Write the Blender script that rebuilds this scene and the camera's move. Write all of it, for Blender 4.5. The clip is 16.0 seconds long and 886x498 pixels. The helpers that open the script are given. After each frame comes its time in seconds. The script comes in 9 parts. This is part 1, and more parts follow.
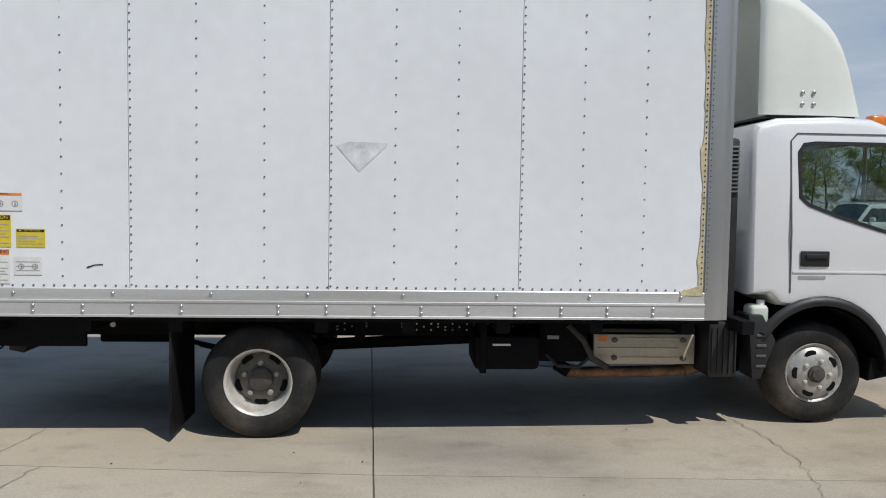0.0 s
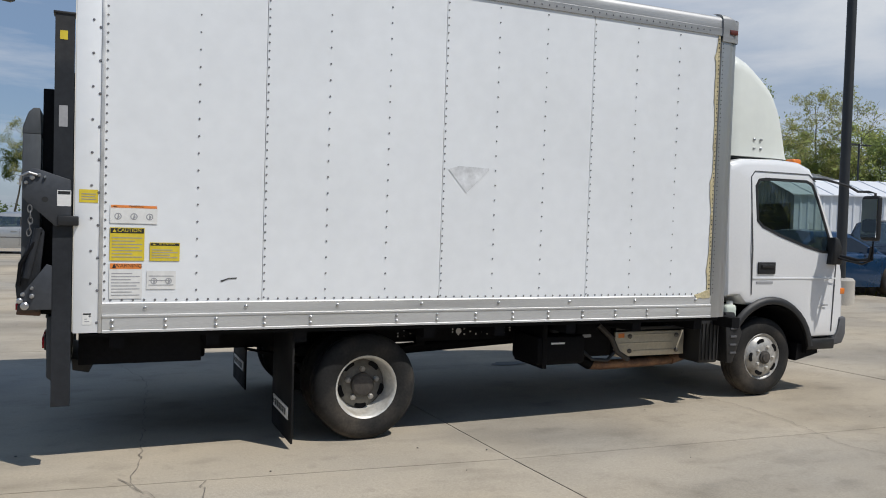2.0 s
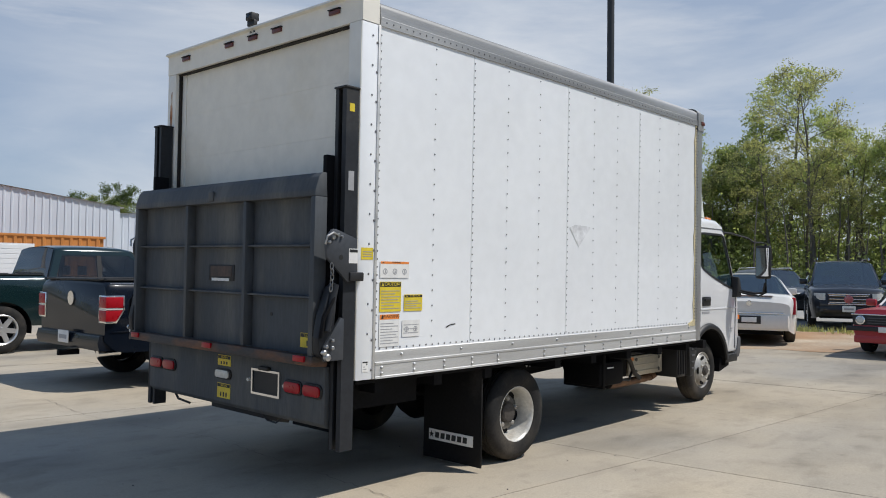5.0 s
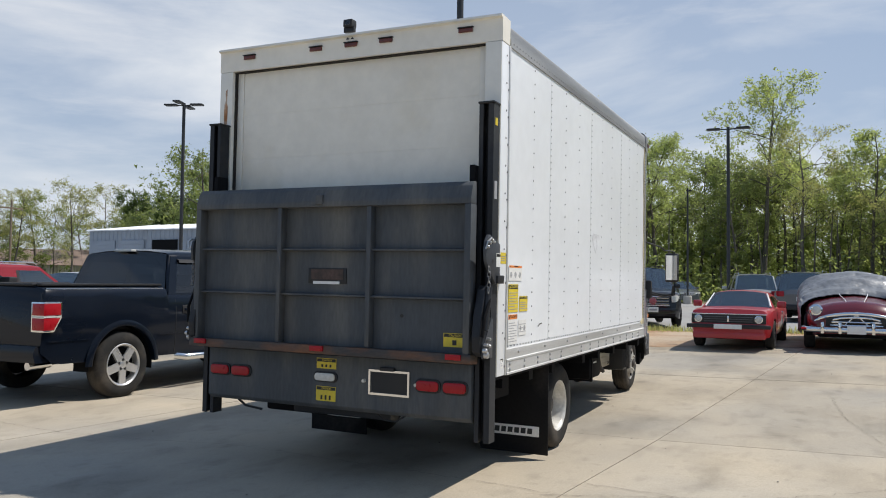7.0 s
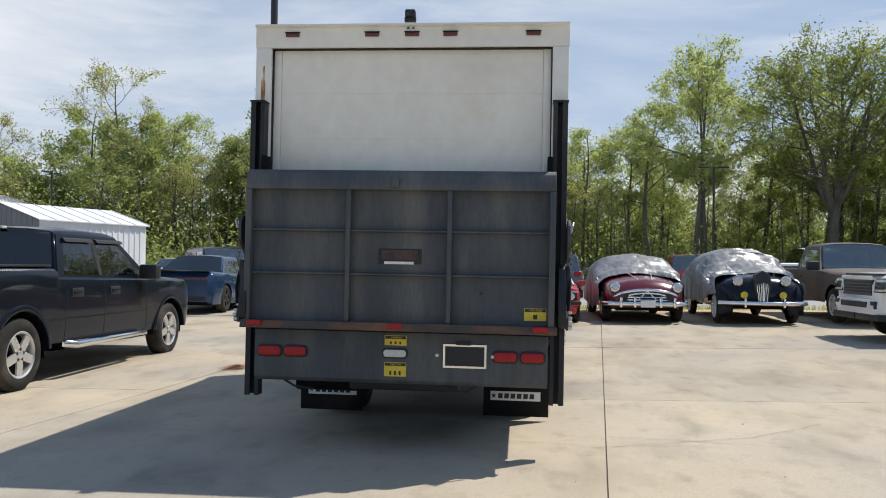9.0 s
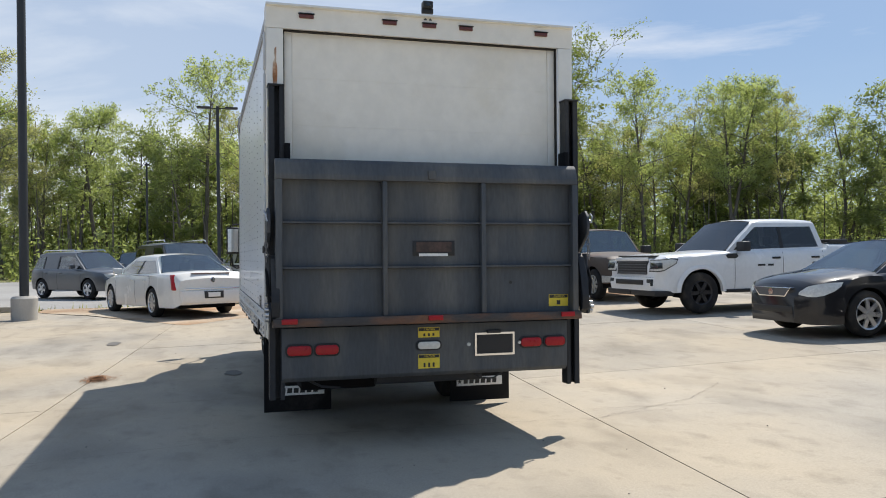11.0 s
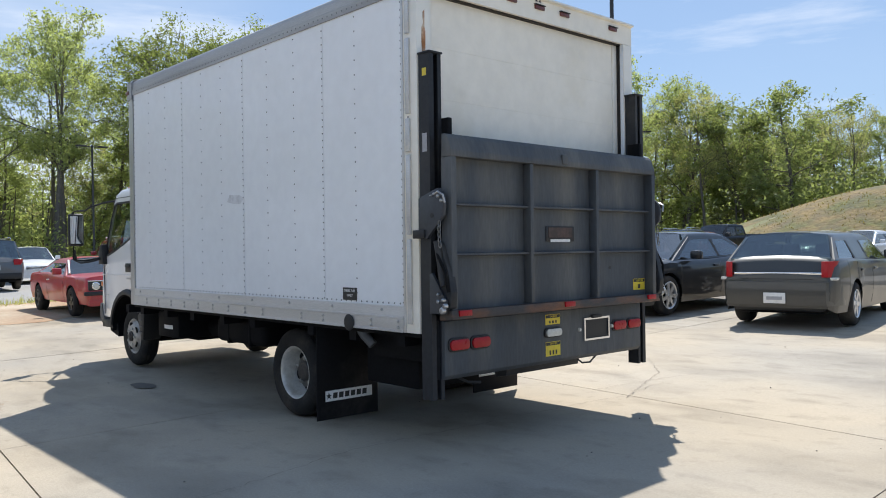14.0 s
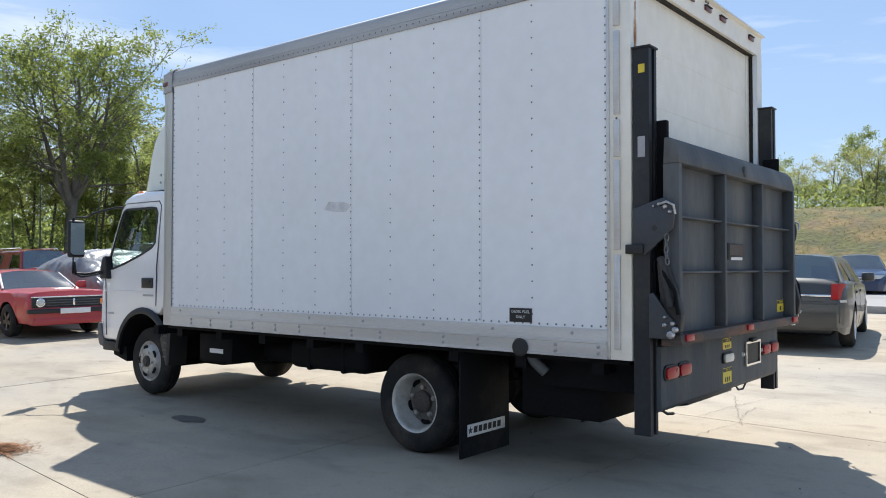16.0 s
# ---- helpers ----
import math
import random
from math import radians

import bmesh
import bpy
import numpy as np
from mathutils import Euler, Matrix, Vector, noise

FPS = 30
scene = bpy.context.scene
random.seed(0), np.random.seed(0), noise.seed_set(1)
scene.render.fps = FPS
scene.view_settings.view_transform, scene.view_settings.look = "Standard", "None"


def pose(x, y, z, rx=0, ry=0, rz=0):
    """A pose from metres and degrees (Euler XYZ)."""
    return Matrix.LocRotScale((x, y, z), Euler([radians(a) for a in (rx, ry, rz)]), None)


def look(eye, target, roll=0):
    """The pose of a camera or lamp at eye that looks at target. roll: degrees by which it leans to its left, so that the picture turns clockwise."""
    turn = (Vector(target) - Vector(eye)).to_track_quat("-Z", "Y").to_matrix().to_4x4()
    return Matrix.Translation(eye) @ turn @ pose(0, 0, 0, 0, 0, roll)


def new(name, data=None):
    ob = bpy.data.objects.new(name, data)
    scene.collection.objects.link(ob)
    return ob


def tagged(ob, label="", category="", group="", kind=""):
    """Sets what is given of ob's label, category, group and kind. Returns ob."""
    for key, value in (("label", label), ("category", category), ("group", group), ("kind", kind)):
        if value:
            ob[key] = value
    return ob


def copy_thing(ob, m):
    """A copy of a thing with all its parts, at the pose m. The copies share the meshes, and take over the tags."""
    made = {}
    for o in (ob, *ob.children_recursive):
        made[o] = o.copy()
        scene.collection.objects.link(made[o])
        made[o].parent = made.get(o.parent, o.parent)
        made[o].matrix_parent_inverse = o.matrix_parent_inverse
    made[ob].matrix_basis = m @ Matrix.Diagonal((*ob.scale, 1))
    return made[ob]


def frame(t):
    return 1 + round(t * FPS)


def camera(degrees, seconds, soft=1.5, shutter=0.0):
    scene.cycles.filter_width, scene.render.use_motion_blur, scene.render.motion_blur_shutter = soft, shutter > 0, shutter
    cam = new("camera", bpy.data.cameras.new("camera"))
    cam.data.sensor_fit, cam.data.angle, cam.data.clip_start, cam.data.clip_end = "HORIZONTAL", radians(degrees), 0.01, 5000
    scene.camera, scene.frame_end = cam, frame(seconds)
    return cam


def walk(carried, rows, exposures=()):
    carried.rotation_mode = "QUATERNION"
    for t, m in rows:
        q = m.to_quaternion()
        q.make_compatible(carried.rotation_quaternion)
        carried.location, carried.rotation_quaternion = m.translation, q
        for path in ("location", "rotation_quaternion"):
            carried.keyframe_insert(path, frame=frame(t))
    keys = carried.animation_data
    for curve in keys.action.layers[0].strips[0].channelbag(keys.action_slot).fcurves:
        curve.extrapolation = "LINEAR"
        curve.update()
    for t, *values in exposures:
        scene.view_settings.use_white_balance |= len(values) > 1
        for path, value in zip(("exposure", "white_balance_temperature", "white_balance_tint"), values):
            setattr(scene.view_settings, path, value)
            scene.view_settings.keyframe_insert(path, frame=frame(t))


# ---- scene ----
cam = camera(57.6, 16.0, soft=1.0)
METRES, EYE, TILT, LEAN, TURN = 19.64, 1.515, 0.0, 0.0, -3.5
ROWS = [
    (0.0, 0.0, 0.0, 0.0, 0.05, -3.09, -0.84),
    (0.5, -0.0324, -0.0043, 0.0001, -4.99, -2.72, -1.13),
    (1.0, -0.0656, -0.0073, -0.0012, -10.24, -2.37, -1.37),
    (1.5, -0.0989, -0.0113, -0.0005, -15.39, -2.17, -1.55),
    (2.0, -0.1322, -0.0108, -0.001, -20.12, -1.77, -1.65),
    (2.5, -0.1657, -0.0088, -0.0013, -24.51, -1.01, -1.48),
    (3.0, -0.1963, -0.0032, -0.0014, -28.39, -0.15, -1.21),
    (3.5, -0.2258, 0.0033, -0.0006, -32.08, 0.47, -1.04),
    (4.0, -0.2526, 0.0147, -0.0015, -35.75, 0.96, -0.85),
    (4.5, -0.2816, 0.0278, -0.0013, -39.68, 1.31, -0.73),
    (7.0, -0.4005, 0.1302, -0.0038, -60.97, 2.26, -0.64),
    (7.5, -0.4208, 0.156, -0.0039, -65.67, 1.86, -0.67),
    (8.0, -0.4371, 0.1836, -0.0047, -70.63, 1.51, -0.69),
    (8.5, -0.4518, 0.2139, -0.0051, -75.83, 1.26, -0.74),
    (9.0, -0.4627, 0.2445, -0.0056, -80.98, 1.15, -0.62),
    (11.5, -0.457, 0.4039, -0.0047, -108.19, 0.32, 1.13),
    (12.0, -0.4462, 0.4336, -0.0044, -113.03, 0.31, 1.25),
    (12.5, -0.4323, 0.4616, -0.0053, -117.52, 0.19, 1.3),
    (13.0, -0.4154, 0.4888, -0.0051, -121.71, -0.08, 1.33),
    (13.5, -0.3947, 0.5104, -0.0057, -125.57, -0.3, 1.29),
    (14.0, -0.3716, 0.531, -0.0057, -129.07, -0.29, 1.13),
    (14.5, -0.3467, 0.5479, -0.0059, -131.91, 0.02, 0.89),
    (15.0, -0.322, 0.5636, -0.0061, -134.28, 0.41, 0.62),
    (15.5, -0.298, 0.5742, -0.0062, -136.19, 0.78, 0.44),
    (16.0, -0.2783, 0.583, -0.0056, -137.83, 0.94, 0.31),
]
walk(cam, [(t, pose(0, 0, EYE, TILT, LEAN, TURN) @ pose(METRES * x, METRES * y, METRES * z, 90 + pitch, roll, yaw)) for t, x, y, z, yaw, pitch, roll in ROWS],
     exposures=[(0.0, -0.50, 6300, 10), (3.0, -0.46, 6330, 10), (4.5, -0.39, 6300, 10), (7.0, -0.17, 6460, 10), (9.0, 0.02, 6640, 10), (12.0, 0.12, 6460, 10), (16.0, 0.40, 6310, 10)])

# ---- sky, sun ----
SUN_WAY = Vector((0.41, -0.53, 1.0)).normalized()
world = bpy.data.worlds.new("sky")
scene.world = world
world.use_nodes = True
wn, wl = world.node_tree.nodes, world.node_tree.links
wn.clear()
w_out = wn.new("ShaderNodeOutputWorld")
w_bg = wn.new("ShaderNodeBackground")
w_sky = wn.new("ShaderNodeTexSky")
w_sky.sky_type = "NISHITA"
w_sky.sun_disc = False
w_sky.sun_elevation = math.asin(SUN_WAY.z)
w_sky.sun_rotation = math.atan2(SUN_WAY.x, SUN_WAY.y)
w_sky.air_density, w_sky.dust_density, w_sky.ozone_density = 1.0, 0.4, 1.6
w_co = wn.new("ShaderNodeTexCoord")
w_map = wn.new("ShaderNodeMapping")
w_map.inputs["Scale"].default_value = (1.0, 1.4, 4.5)
w_noise = wn.new("ShaderNodeTexNoise")
w_noise.inputs["Scale"].default_value, w_noise.inputs["Detail"].default_value = 1.6, 7
w_noise.inputs["Roughness"].default_value = 0.55
w_noise.inputs["Distortion"].default_value = 0.4
w_ramp = wn.new("ShaderNodeMapRange")
w_ramp.inputs["From Min"].default_value, w_ramp.inputs["From Max"].default_value = 0.38, 0.66
w_ramp.inputs["To Min"].default_value, w_ramp.inputs["To Max"].default_value = 0.30, 0.97
w_mix = wn.new("ShaderNodeMix")
w_mix.data_type = "RGBA"
w_mix.inputs["B"].default_value = (9.6, 10.0, 10.5, 1)
wl.new(w_co.outputs["Generated"], w_map.inputs["Vector"])
wl.new(w_map.outputs["Vector"], w_noise.inputs["Vector"])
wl.new(w_noise.outputs["Fac"], w_ramp.inputs["Value"])
w_sep = wn.new("ShaderNodeSeparateXYZ")
w_low = wn.new("ShaderNodeMapRange")
w_low.interpolation_type = "SMOOTHSTEP"
for key, v in (("From Min", 0.22), ("From Max", 0.75), ("To Min", 1.0), ("To Max", 0.05)):
    w_low.inputs[key].default_value = v
w_thin = wn.new("ShaderNodeMath")
w_thin.operation = "MULTIPLY"
wl.new(w_co.outputs["Generated"], w_sep.inputs["Vector"])
wl.new(w_sep.outputs["Z"], w_low.inputs["Value"])
# the haze is thickest in the east
w_east = wn.new("ShaderNodeVectorMath")
w_east.operation = "DOT_PRODUCT"
w_east.inputs[1].default_value = (0.9, 0.45, 0.0)
w_side = wn.new("ShaderNodeMapRange")
for key, v in (("From Min", 0.5), ("From Max", 1.0), ("To Min", 0.05), ("To Max", 1.2)):
    w_side.inputs[key].default_value = v
w_veil = wn.new("ShaderNodeMath")
w_veil.operation = "MULTIPLY"
wl.new(w_co.outputs["Generated"], w_east.inputs[0])
wl.new(w_east.outputs["Value"], w_side.inputs["Value"])
wl.new(w_ramp.outputs["Result"], w_veil.inputs[0])
wl.new(w_side.outputs["Result"], w_veil.inputs[1])
wl.new(w_veil.outputs["Value"], w_thin.inputs[0])
wl.new(w_low.outputs["Result"], w_thin.inputs[1])
wl.new(w_thin.outputs["Value"], w_mix.inputs["Factor"])
# a thin even haze, then streaks of high cloud over it
w_haze = wn.new("ShaderNodeMix")
w_haze.data_type = "RGBA"
w_haze.inputs["Factor"].default_value = 0.5
w_haze.inputs["B"].default_value = (3.35, 5.05, 8.0, 1)
wl.new(w_sky.outputs["Color"], w_haze.inputs["A"])
wl.new(w_haze.outputs["Result"], w_mix.inputs["A"])
w_map2 = wn.new("ShaderNodeMapping")
w_map2.inputs["Scale"].default_value = (1.3, 1.3, 9.0)
w_map2.inputs["Rotation"].default_value = (0.10, 0.06, 0)
w_map2.inputs["Location"].default_value = (2.3, 0.7, 0.4)
w_n2 = wn.new("ShaderNodeTexNoise")
w_n2.inputs["Scale"].default_value, w_n2.inputs["Detail"].default_value, w_n2.inputs["Roughness"].default_value = 1.5, 9, 0.6
w_r2 = wn.new("ShaderNodeMapRange")
for key, v in (("From Min", 0.52), ("From Max", 0.70), ("To Min", 0.0), ("To Max", 0.55)):
    w_r2.inputs[key].default_value = v
w_f2 = wn.new("ShaderNodeMath")
w_f2.operation = "MULTIPLY"
w_cl = wn.new("ShaderNodeMix")
w_cl.data_type = "RGBA"
w_cl.inputs["B"].default_value = (10.2, 10.3, 10.6, 1)
wl.new(w_co.outputs["Generated"], w_map2.inputs["Vector"])
wl.new(w_map2.outputs["Vector"], w_n2.inputs["Vector"])
wl.new(w_n2.outputs["Fac"], w_r2.inputs["Value"])
wl.new(w_r2.outputs["Result"], w_f2.inputs[0])
wl.new(w_low.outputs["Result"], w_f2.inputs[1])
wl.new(w_f2.outputs["Value"], w_cl.inputs["Factor"])
wl.new(w_mix.outputs["Result"], w_cl.inputs["A"])
wl.new(w_cl.outputs["Result"], w_bg.inputs["Color"])
w_bg.inputs["Strength"].default_value = 0.092
wl.new(w_bg.outputs["Background"], w_out.inputs["Surface"])

sun = new("sun", bpy.data.lights.new("sun", "SUN"))
sun.data.energy, sun.data.angle, sun.data.color = 4.8, radians(0.55), (1.0, 0.955, 0.885)
sun.matrix_world = look(SUN_WAY * 60, (0, 0, 0))


# ---- materials ----
def mat(name, col, rough=0.5, metal=0.0, var=0.12, scale=2.0, fine=45.0, bump=0.0, coat=0.0, spec=0.5, rnd=0.0,
        tint=None, tint_scale=1.2, tint_at=0.6, tint_soft=0.12, stretch=None, rough_var=0.12, island=0.0):
    """A surface with large and fine variation; tint: a second colour in blotches."""
    m = bpy.data.materials.new(name)
    m.use_nodes = True
    nt, lk = m.node_tree.nodes, m.node_tree.links
    bsdf = nt["Principled BSDF"]
    co = nt.new("ShaderNodeTexCoord")
    src = co.outputs["Object"]
    if stretch:
        mp = nt.new("ShaderNodeMapping")
        mp.inputs["Scale"].default_value = stretch
        lk.new(src, mp.inputs["Vector"])
        src = mp.outputs["Vector"]

    def tex(s, detail=4):
        n = nt.new("ShaderNodeTexNoise")
        n.inputs["Scale"].default_value, n.inputs["Detail"].default_value = s, detail
        lk.new(src, n.inputs["Vector"])
        return n.outputs["Fac"]

    def ranged(v, a, b, lo, hi):
        n = nt.new("ShaderNodeMapRange")
        for key, x in (("From Min", a), ("From Max", b), ("To Min", lo), ("To Max", hi)):
            n.inputs[key].default_value = x
        lk.new(v, n.inputs["Value"])
        return n.outputs["Result"]

    def mul(a, b):
        n = nt.new("ShaderNodeMath")
        n.operation = "MULTIPLY"
        lk.new(a, n.inputs[0])
        lk.new(b, n.inputs[1])
        return n.outputs[0]

    big, small = tex(scale), tex(fine, 3)
    f = mul(ranged(big, 0.3, 0.7, 1 - var, 1 + var), ranged(small, 0.3, 0.7, 1 - var * 0.7, 1 + var * 0.7))
    if rnd:
        oi = nt.new("ShaderNodeObjectInfo")
        f = mul(f, ranged(oi.outputs["Random"], 0, 1, 1 - rnd, 1 + rnd))
    if island:
        ge = nt.new("ShaderNodeNewGeometry")
        f = mul(f, ranged(ge.outputs["Random Per Island"], 0, 1, 1 - island, 1 + island))
    base = nt.new("ShaderNodeMix")
    base.data_type = "RGBA"
    base.inputs["A"].default_value = (*col, 1)
    base.inputs["B"].default_value = (*(tint or col), 1)
    if tint:
        lk.new(ranged(tex(tint_scale, 6), tint_at - tint_soft, tint_at + tint_soft, 0, 1), base.inputs["Factor"])
    sc = nt.new("ShaderNodeVectorMath")
    sc.operation = "SCALE"
    lk.new(base.outputs["Result"], sc.inputs[0])
    lk.new(f, sc.inputs["Scale"])
    lk.new(sc.outputs["Vector"], bsdf.inputs["Base Color"])
    lk.new(ranged(big, 0.3, 0.7, max(0.02, rough - rough_var * rough), min(1, rough + rough_var * rough)), bsdf.inputs["Roughness"])
    bsdf.inputs["Metallic"].default_value = metal
    bsdf.inputs["Specular IOR Level"].default_value = spec
    bsdf.inputs["Coat Weight"].default_value = coat
    bsdf.inputs["Coat Roughness"].default_value = 0.06
    if bump:
        b = nt.new("ShaderNodeBump")
        b.inputs["Strength"].default_value, b.inputs["Distance"].default_value = 0.6, bump
        lk.new(small, b.inputs["Height"])
        lk.new(b.outputs["Normal"], bsdf.inputs["Normal"])
    return m


def glass(name, tint, shine=0.06):
    """Thin tinted pane: part of the light passes straight on, the rest is mirrored."""
    m = bpy.data.materials.new(name)
    m.use_nodes = True
    nt, lk = m.node_tree.nodes, m.node_tree.links
    nt.remove(nt["Principled BSDF"])
    tr, gl, mx = nt.new("ShaderNodeBsdfTransparent"), nt.new("ShaderNodeBsdfGlossy"), nt.new("ShaderNodeMixShader")
    lw, pw, fr = nt.new("ShaderNodeLayerWeight"), nt.new("ShaderNodeMath"), nt.new("ShaderNodeMapRange")
    lw.inputs["Blend"].default_value = 0.5
    pw.operation = "POWER"
    pw.inputs[1].default_value = 4.0
    fr.inputs["To Min"].default_value, fr.inputs["To Max"].default_value = shine, 1.0
    lk.new(lw.outputs["Facing"], pw.inputs[0])
    lk.new(pw.outputs[0], fr.inputs["Value"])
    tr.inputs["Color"].default_value = (*tint, 1)
    gl.inputs["Roughness"].default_value = 0.02
    lk.new(fr.outputs["Result"], mx.inputs["Fac"])
    lk.new(tr.outputs["BSDF"], mx.inputs[1])
    lk.new(gl.outputs["BSDF"], mx.inputs[2])
    lk.new(mx.outputs["Shader"], nt["Material Output"].inputs["Surface"])
    return m


def leaf_mat(name, col, var=0.35):
    m = mat(name, col, rough=0.55, var=0.25, scale=0.35, fine=4, island=var, rnd=0.12, spec=0.3)
    bsdf = m.node_tree.nodes["Principled BSDF"]
    tl, ad = m.node_tree.nodes.new("ShaderNodeBsdfTranslucent"), m.node_tree.nodes.new("ShaderNodeMixShader")
    lk = m.node_tree.links
    tl.inputs["Color"].default_value = (col[0] * 1.7, col[1] * 1.7, col[2] * 1.0, 1)
    ad.inputs["Fac"].default_value = 0.62
    lk.new(bsdf.outputs["BSDF"], ad.inputs[1])
    lk.new(tl.outputs["BSDF"], ad.inputs[2])
    lk.new(ad.outputs["Shader"], m.node_tree.nodes["Material Output"].inputs["Surface"])
    return m


M = {}


def concrete_mat():
    """Weathered slab concrete: tan and grey areas, dark blotches, fine sand grain."""
    m = mat("concrete", (0.485, 0.412, 0.308), 0.88, var=0.09, scale=0.7, fine=55, bump=0.0025, rnd=0.05,
            tint=(0.40, 0.362, 0.302), tint_scale=0.30, tint_at=0.5, tint_soft=0.12, spec=0.25)
    nt, lk = m.node_tree.nodes, m.node_tree.links
    bsdf = nt["Principled BSDF"]
    src = bsdf.inputs["Base Color"].links[0].from_socket
    co = nt.new("ShaderNodeTexCoord")
    for scale, lo, hi, dark, seed in ((0.55, 0.48, 0.74, 0.68, 1.0), (1.9, 0.54, 0.78, 0.74, 5.0), (8.0, 0.58, 0.74, 0.87, 9.0), (140.0, 0.35, 0.62, 0.86, 2.0)):
        mp = nt.new("ShaderNodeMapping")
        mp.inputs["Location"].default_value = (seed, seed * 2, 0)
        mp.inputs["Scale"].default_value = (1.0, 1.7, 1.0) if scale < 2 else (1, 1, 1)
        no, rg, sc = nt.new("ShaderNodeTexNoise"), nt.new("ShaderNodeMapRange"), nt.new("ShaderNodeVectorMath")
        no.inputs["Scale"].default_value, no.inputs["Detail"].default_value = scale, 5
        sc.operation = "SCALE"
        for key, x in (("From Min", lo), ("From Max", hi), ("To Min", 1.0), ("To Max", dark)):
            rg.inputs[key].default_value = x
        lk.new(co.outputs["Object"], mp.inputs["Vector"])
        lk.new(mp.outputs["Vector"], no.inputs["Vector"])
        lk.new(no.outputs["Fac"], rg.inputs["Value"])
        lk.new(src, sc.inputs[0])
        lk.new(rg.outputs["Result"], sc.inputs["Scale"])
        src = sc.outputs["Vector"]
    lk.new(src, bsdf.inputs["Base Color"])
    return m


M["concrete"] = concrete_mat()
M["joint"] = mat("joint filler", (0.20, 0.175, 0.145), 0.9, var=0.2, scale=4)
M["soil"] = mat("dusty soil", (0.37, 0.225, 0.12), 0.95, var=0.18, scale=0.6, fine=14, bump=0.01, tint=(0.44, 0.38, 0.29), tint_scale=0.3, tint_at=0.5)
M["turf"] = mat("dry turf", (0.16, 0.17, 0.06), 0.95, var=0.3, scale=0.4, fine=9, bump=0.02, tint=(0.34, 0.27, 0.15), tint_scale=0.25, tint_at=0.5)
M["hill"] = mat("hill grass", (0.20, 0.145, 0.062), 0.95, var=0.35, scale=0.9, fine=4, bump=0.15, tint=(0.115, 0.115, 0.04), tint_scale=0.5, tint_at=0.52, tint_soft=0.08)
M["dry_grass"] = leaf_mat("dry grass blades", (0.16, 0.13, 0.06))
M["lip"] = mat("rust-stained dark steel", (0.055, 0.046, 0.040), 0.65, var=0.25, scale=4, fine=30, bump=0.001, tint=(0.17, 0.075, 0.035), tint_scale=3.5, tint_at=0.58, stretch=(1, 1, 3))
M["plate_print"] = mat("worn dark print", (0.060, 0.034, 0.026), 0.5, var=0.4, scale=14)
M["seal"] = mat("brown-black door seal", (0.022, 0.018, 0.014), 0.8, var=0.3, scale=7)
M["asphalt"] = mat("worn asphalt", (0.33, 0.32, 0.30), 0.9, var=0.1, scale=0.4, fine=25, bump=0.004, tint=(0.22, 0.21, 0.20), tint_scale=0.2, tint_at=0.6)
M["kerb"] = mat("kerb concrete", (0.46, 0.43, 0.38), 0.85, var=0.12, scale=1.5, bump=0.003)
M["white_panel"] = mat("white aluminium panel", (0.835, 0.85, 0.86), 0.36, var=0.035, scale=0.8, fine=9, coat=0.25, spec=0.5)
M["white_gloss"] = mat("white truck paint", (0.80, 0.80, 0.80), 0.22, var=0.02, scale=1, coat=0.7)
# part of the cream stands in for warm bounce off the concrete
M["rear_white"] = mat("aged white paint, warmed for bounce", (0.84, 0.80, 0.705), 0.5, var=0.05, scale=1.2, fine=12, tint=(0.70, 0.63, 0.48), tint_scale=0.9, tint_at=0.64)
M["alu"] = mat("mill aluminium", (0.61, 0.605, 0.59), 0.50, metal=0.55, var=0.12, scale=1.5, fine=80, stretch=(0.3, 1, 6), rough_var=0.25)
M["alu_top"] = mat("weathered aluminium", (0.42, 0.42, 0.415), 0.5, metal=0.5, var=0.15, scale=1.5, fine=60, stretch=(0.3, 1, 6), rough_var=0.25, tint=(0.24, 0.24, 0.235), tint_scale=1.0, tint_at=0.58)
M["alu_post"] = mat("smooth aluminium post", (0.52, 0.52, 0.515), 0.38, metal=0.75, var=0.06, scale=1.5, fine=60, stretch=(5, 5, 0.3), rough_var=0.2)
M["steel"] = mat("zinc steel", (0.50, 0.50, 0.50), 0.35, metal=0.9, var=0.15, scale=9)
M["rivet"] = mat("rivet", (0.20, 0.20, 0.21), 0.5, metal=0.4, var=0.2, scale=6)
M["black_steel"] = mat("black painted steel", (0.021, 0.023, 0.027), 0.5, var=0.2, scale=2.2, fine=30, bump=0.0008, spec=0.3, tint=(0.055, 0.053, 0.05), tint_scale=1.8, tint_at=0.62)
M["gate_steel"] = mat("worn dark grey steel", (0.066, 0.074, 0.083), 0.68, var=0.16, scale=2.2, fine=30, bump=0.0006, metal=0.1,
                      tint=(0.135, 0.132, 0.122), tint_scale=2.0, tint_at=0.58, tint_soft=0.15, stretch=(1, 1.8, 0.40))
M["plate_grey"] = mat("blue-grey steel plate", (0.050, 0.055, 0.064), 0.5, var=0.14, scale=3, fine=40, metal=0.1)
# near-black so that the white box throws no light beneath the truck
M["floor_board"] = mat("near-black underfloor boards", (0.020, 0.017, 0.014), 0.95, var=0.3, scale=3, spec=0.1)
M["deflector"] = mat("aged white fibreglass", (0.74, 0.76, 0.70), 0.42, var=0.03, scale=1.2, fine=9, coat=0.15)
M["dish"] = mat("dusty grey wheel dish", (0.155, 0.146, 0.127), 0.65, metal=0.15, var=0.2, scale=8, tint=(0.11, 0.10, 0.085), tint_scale=7, tint_at=0.6)
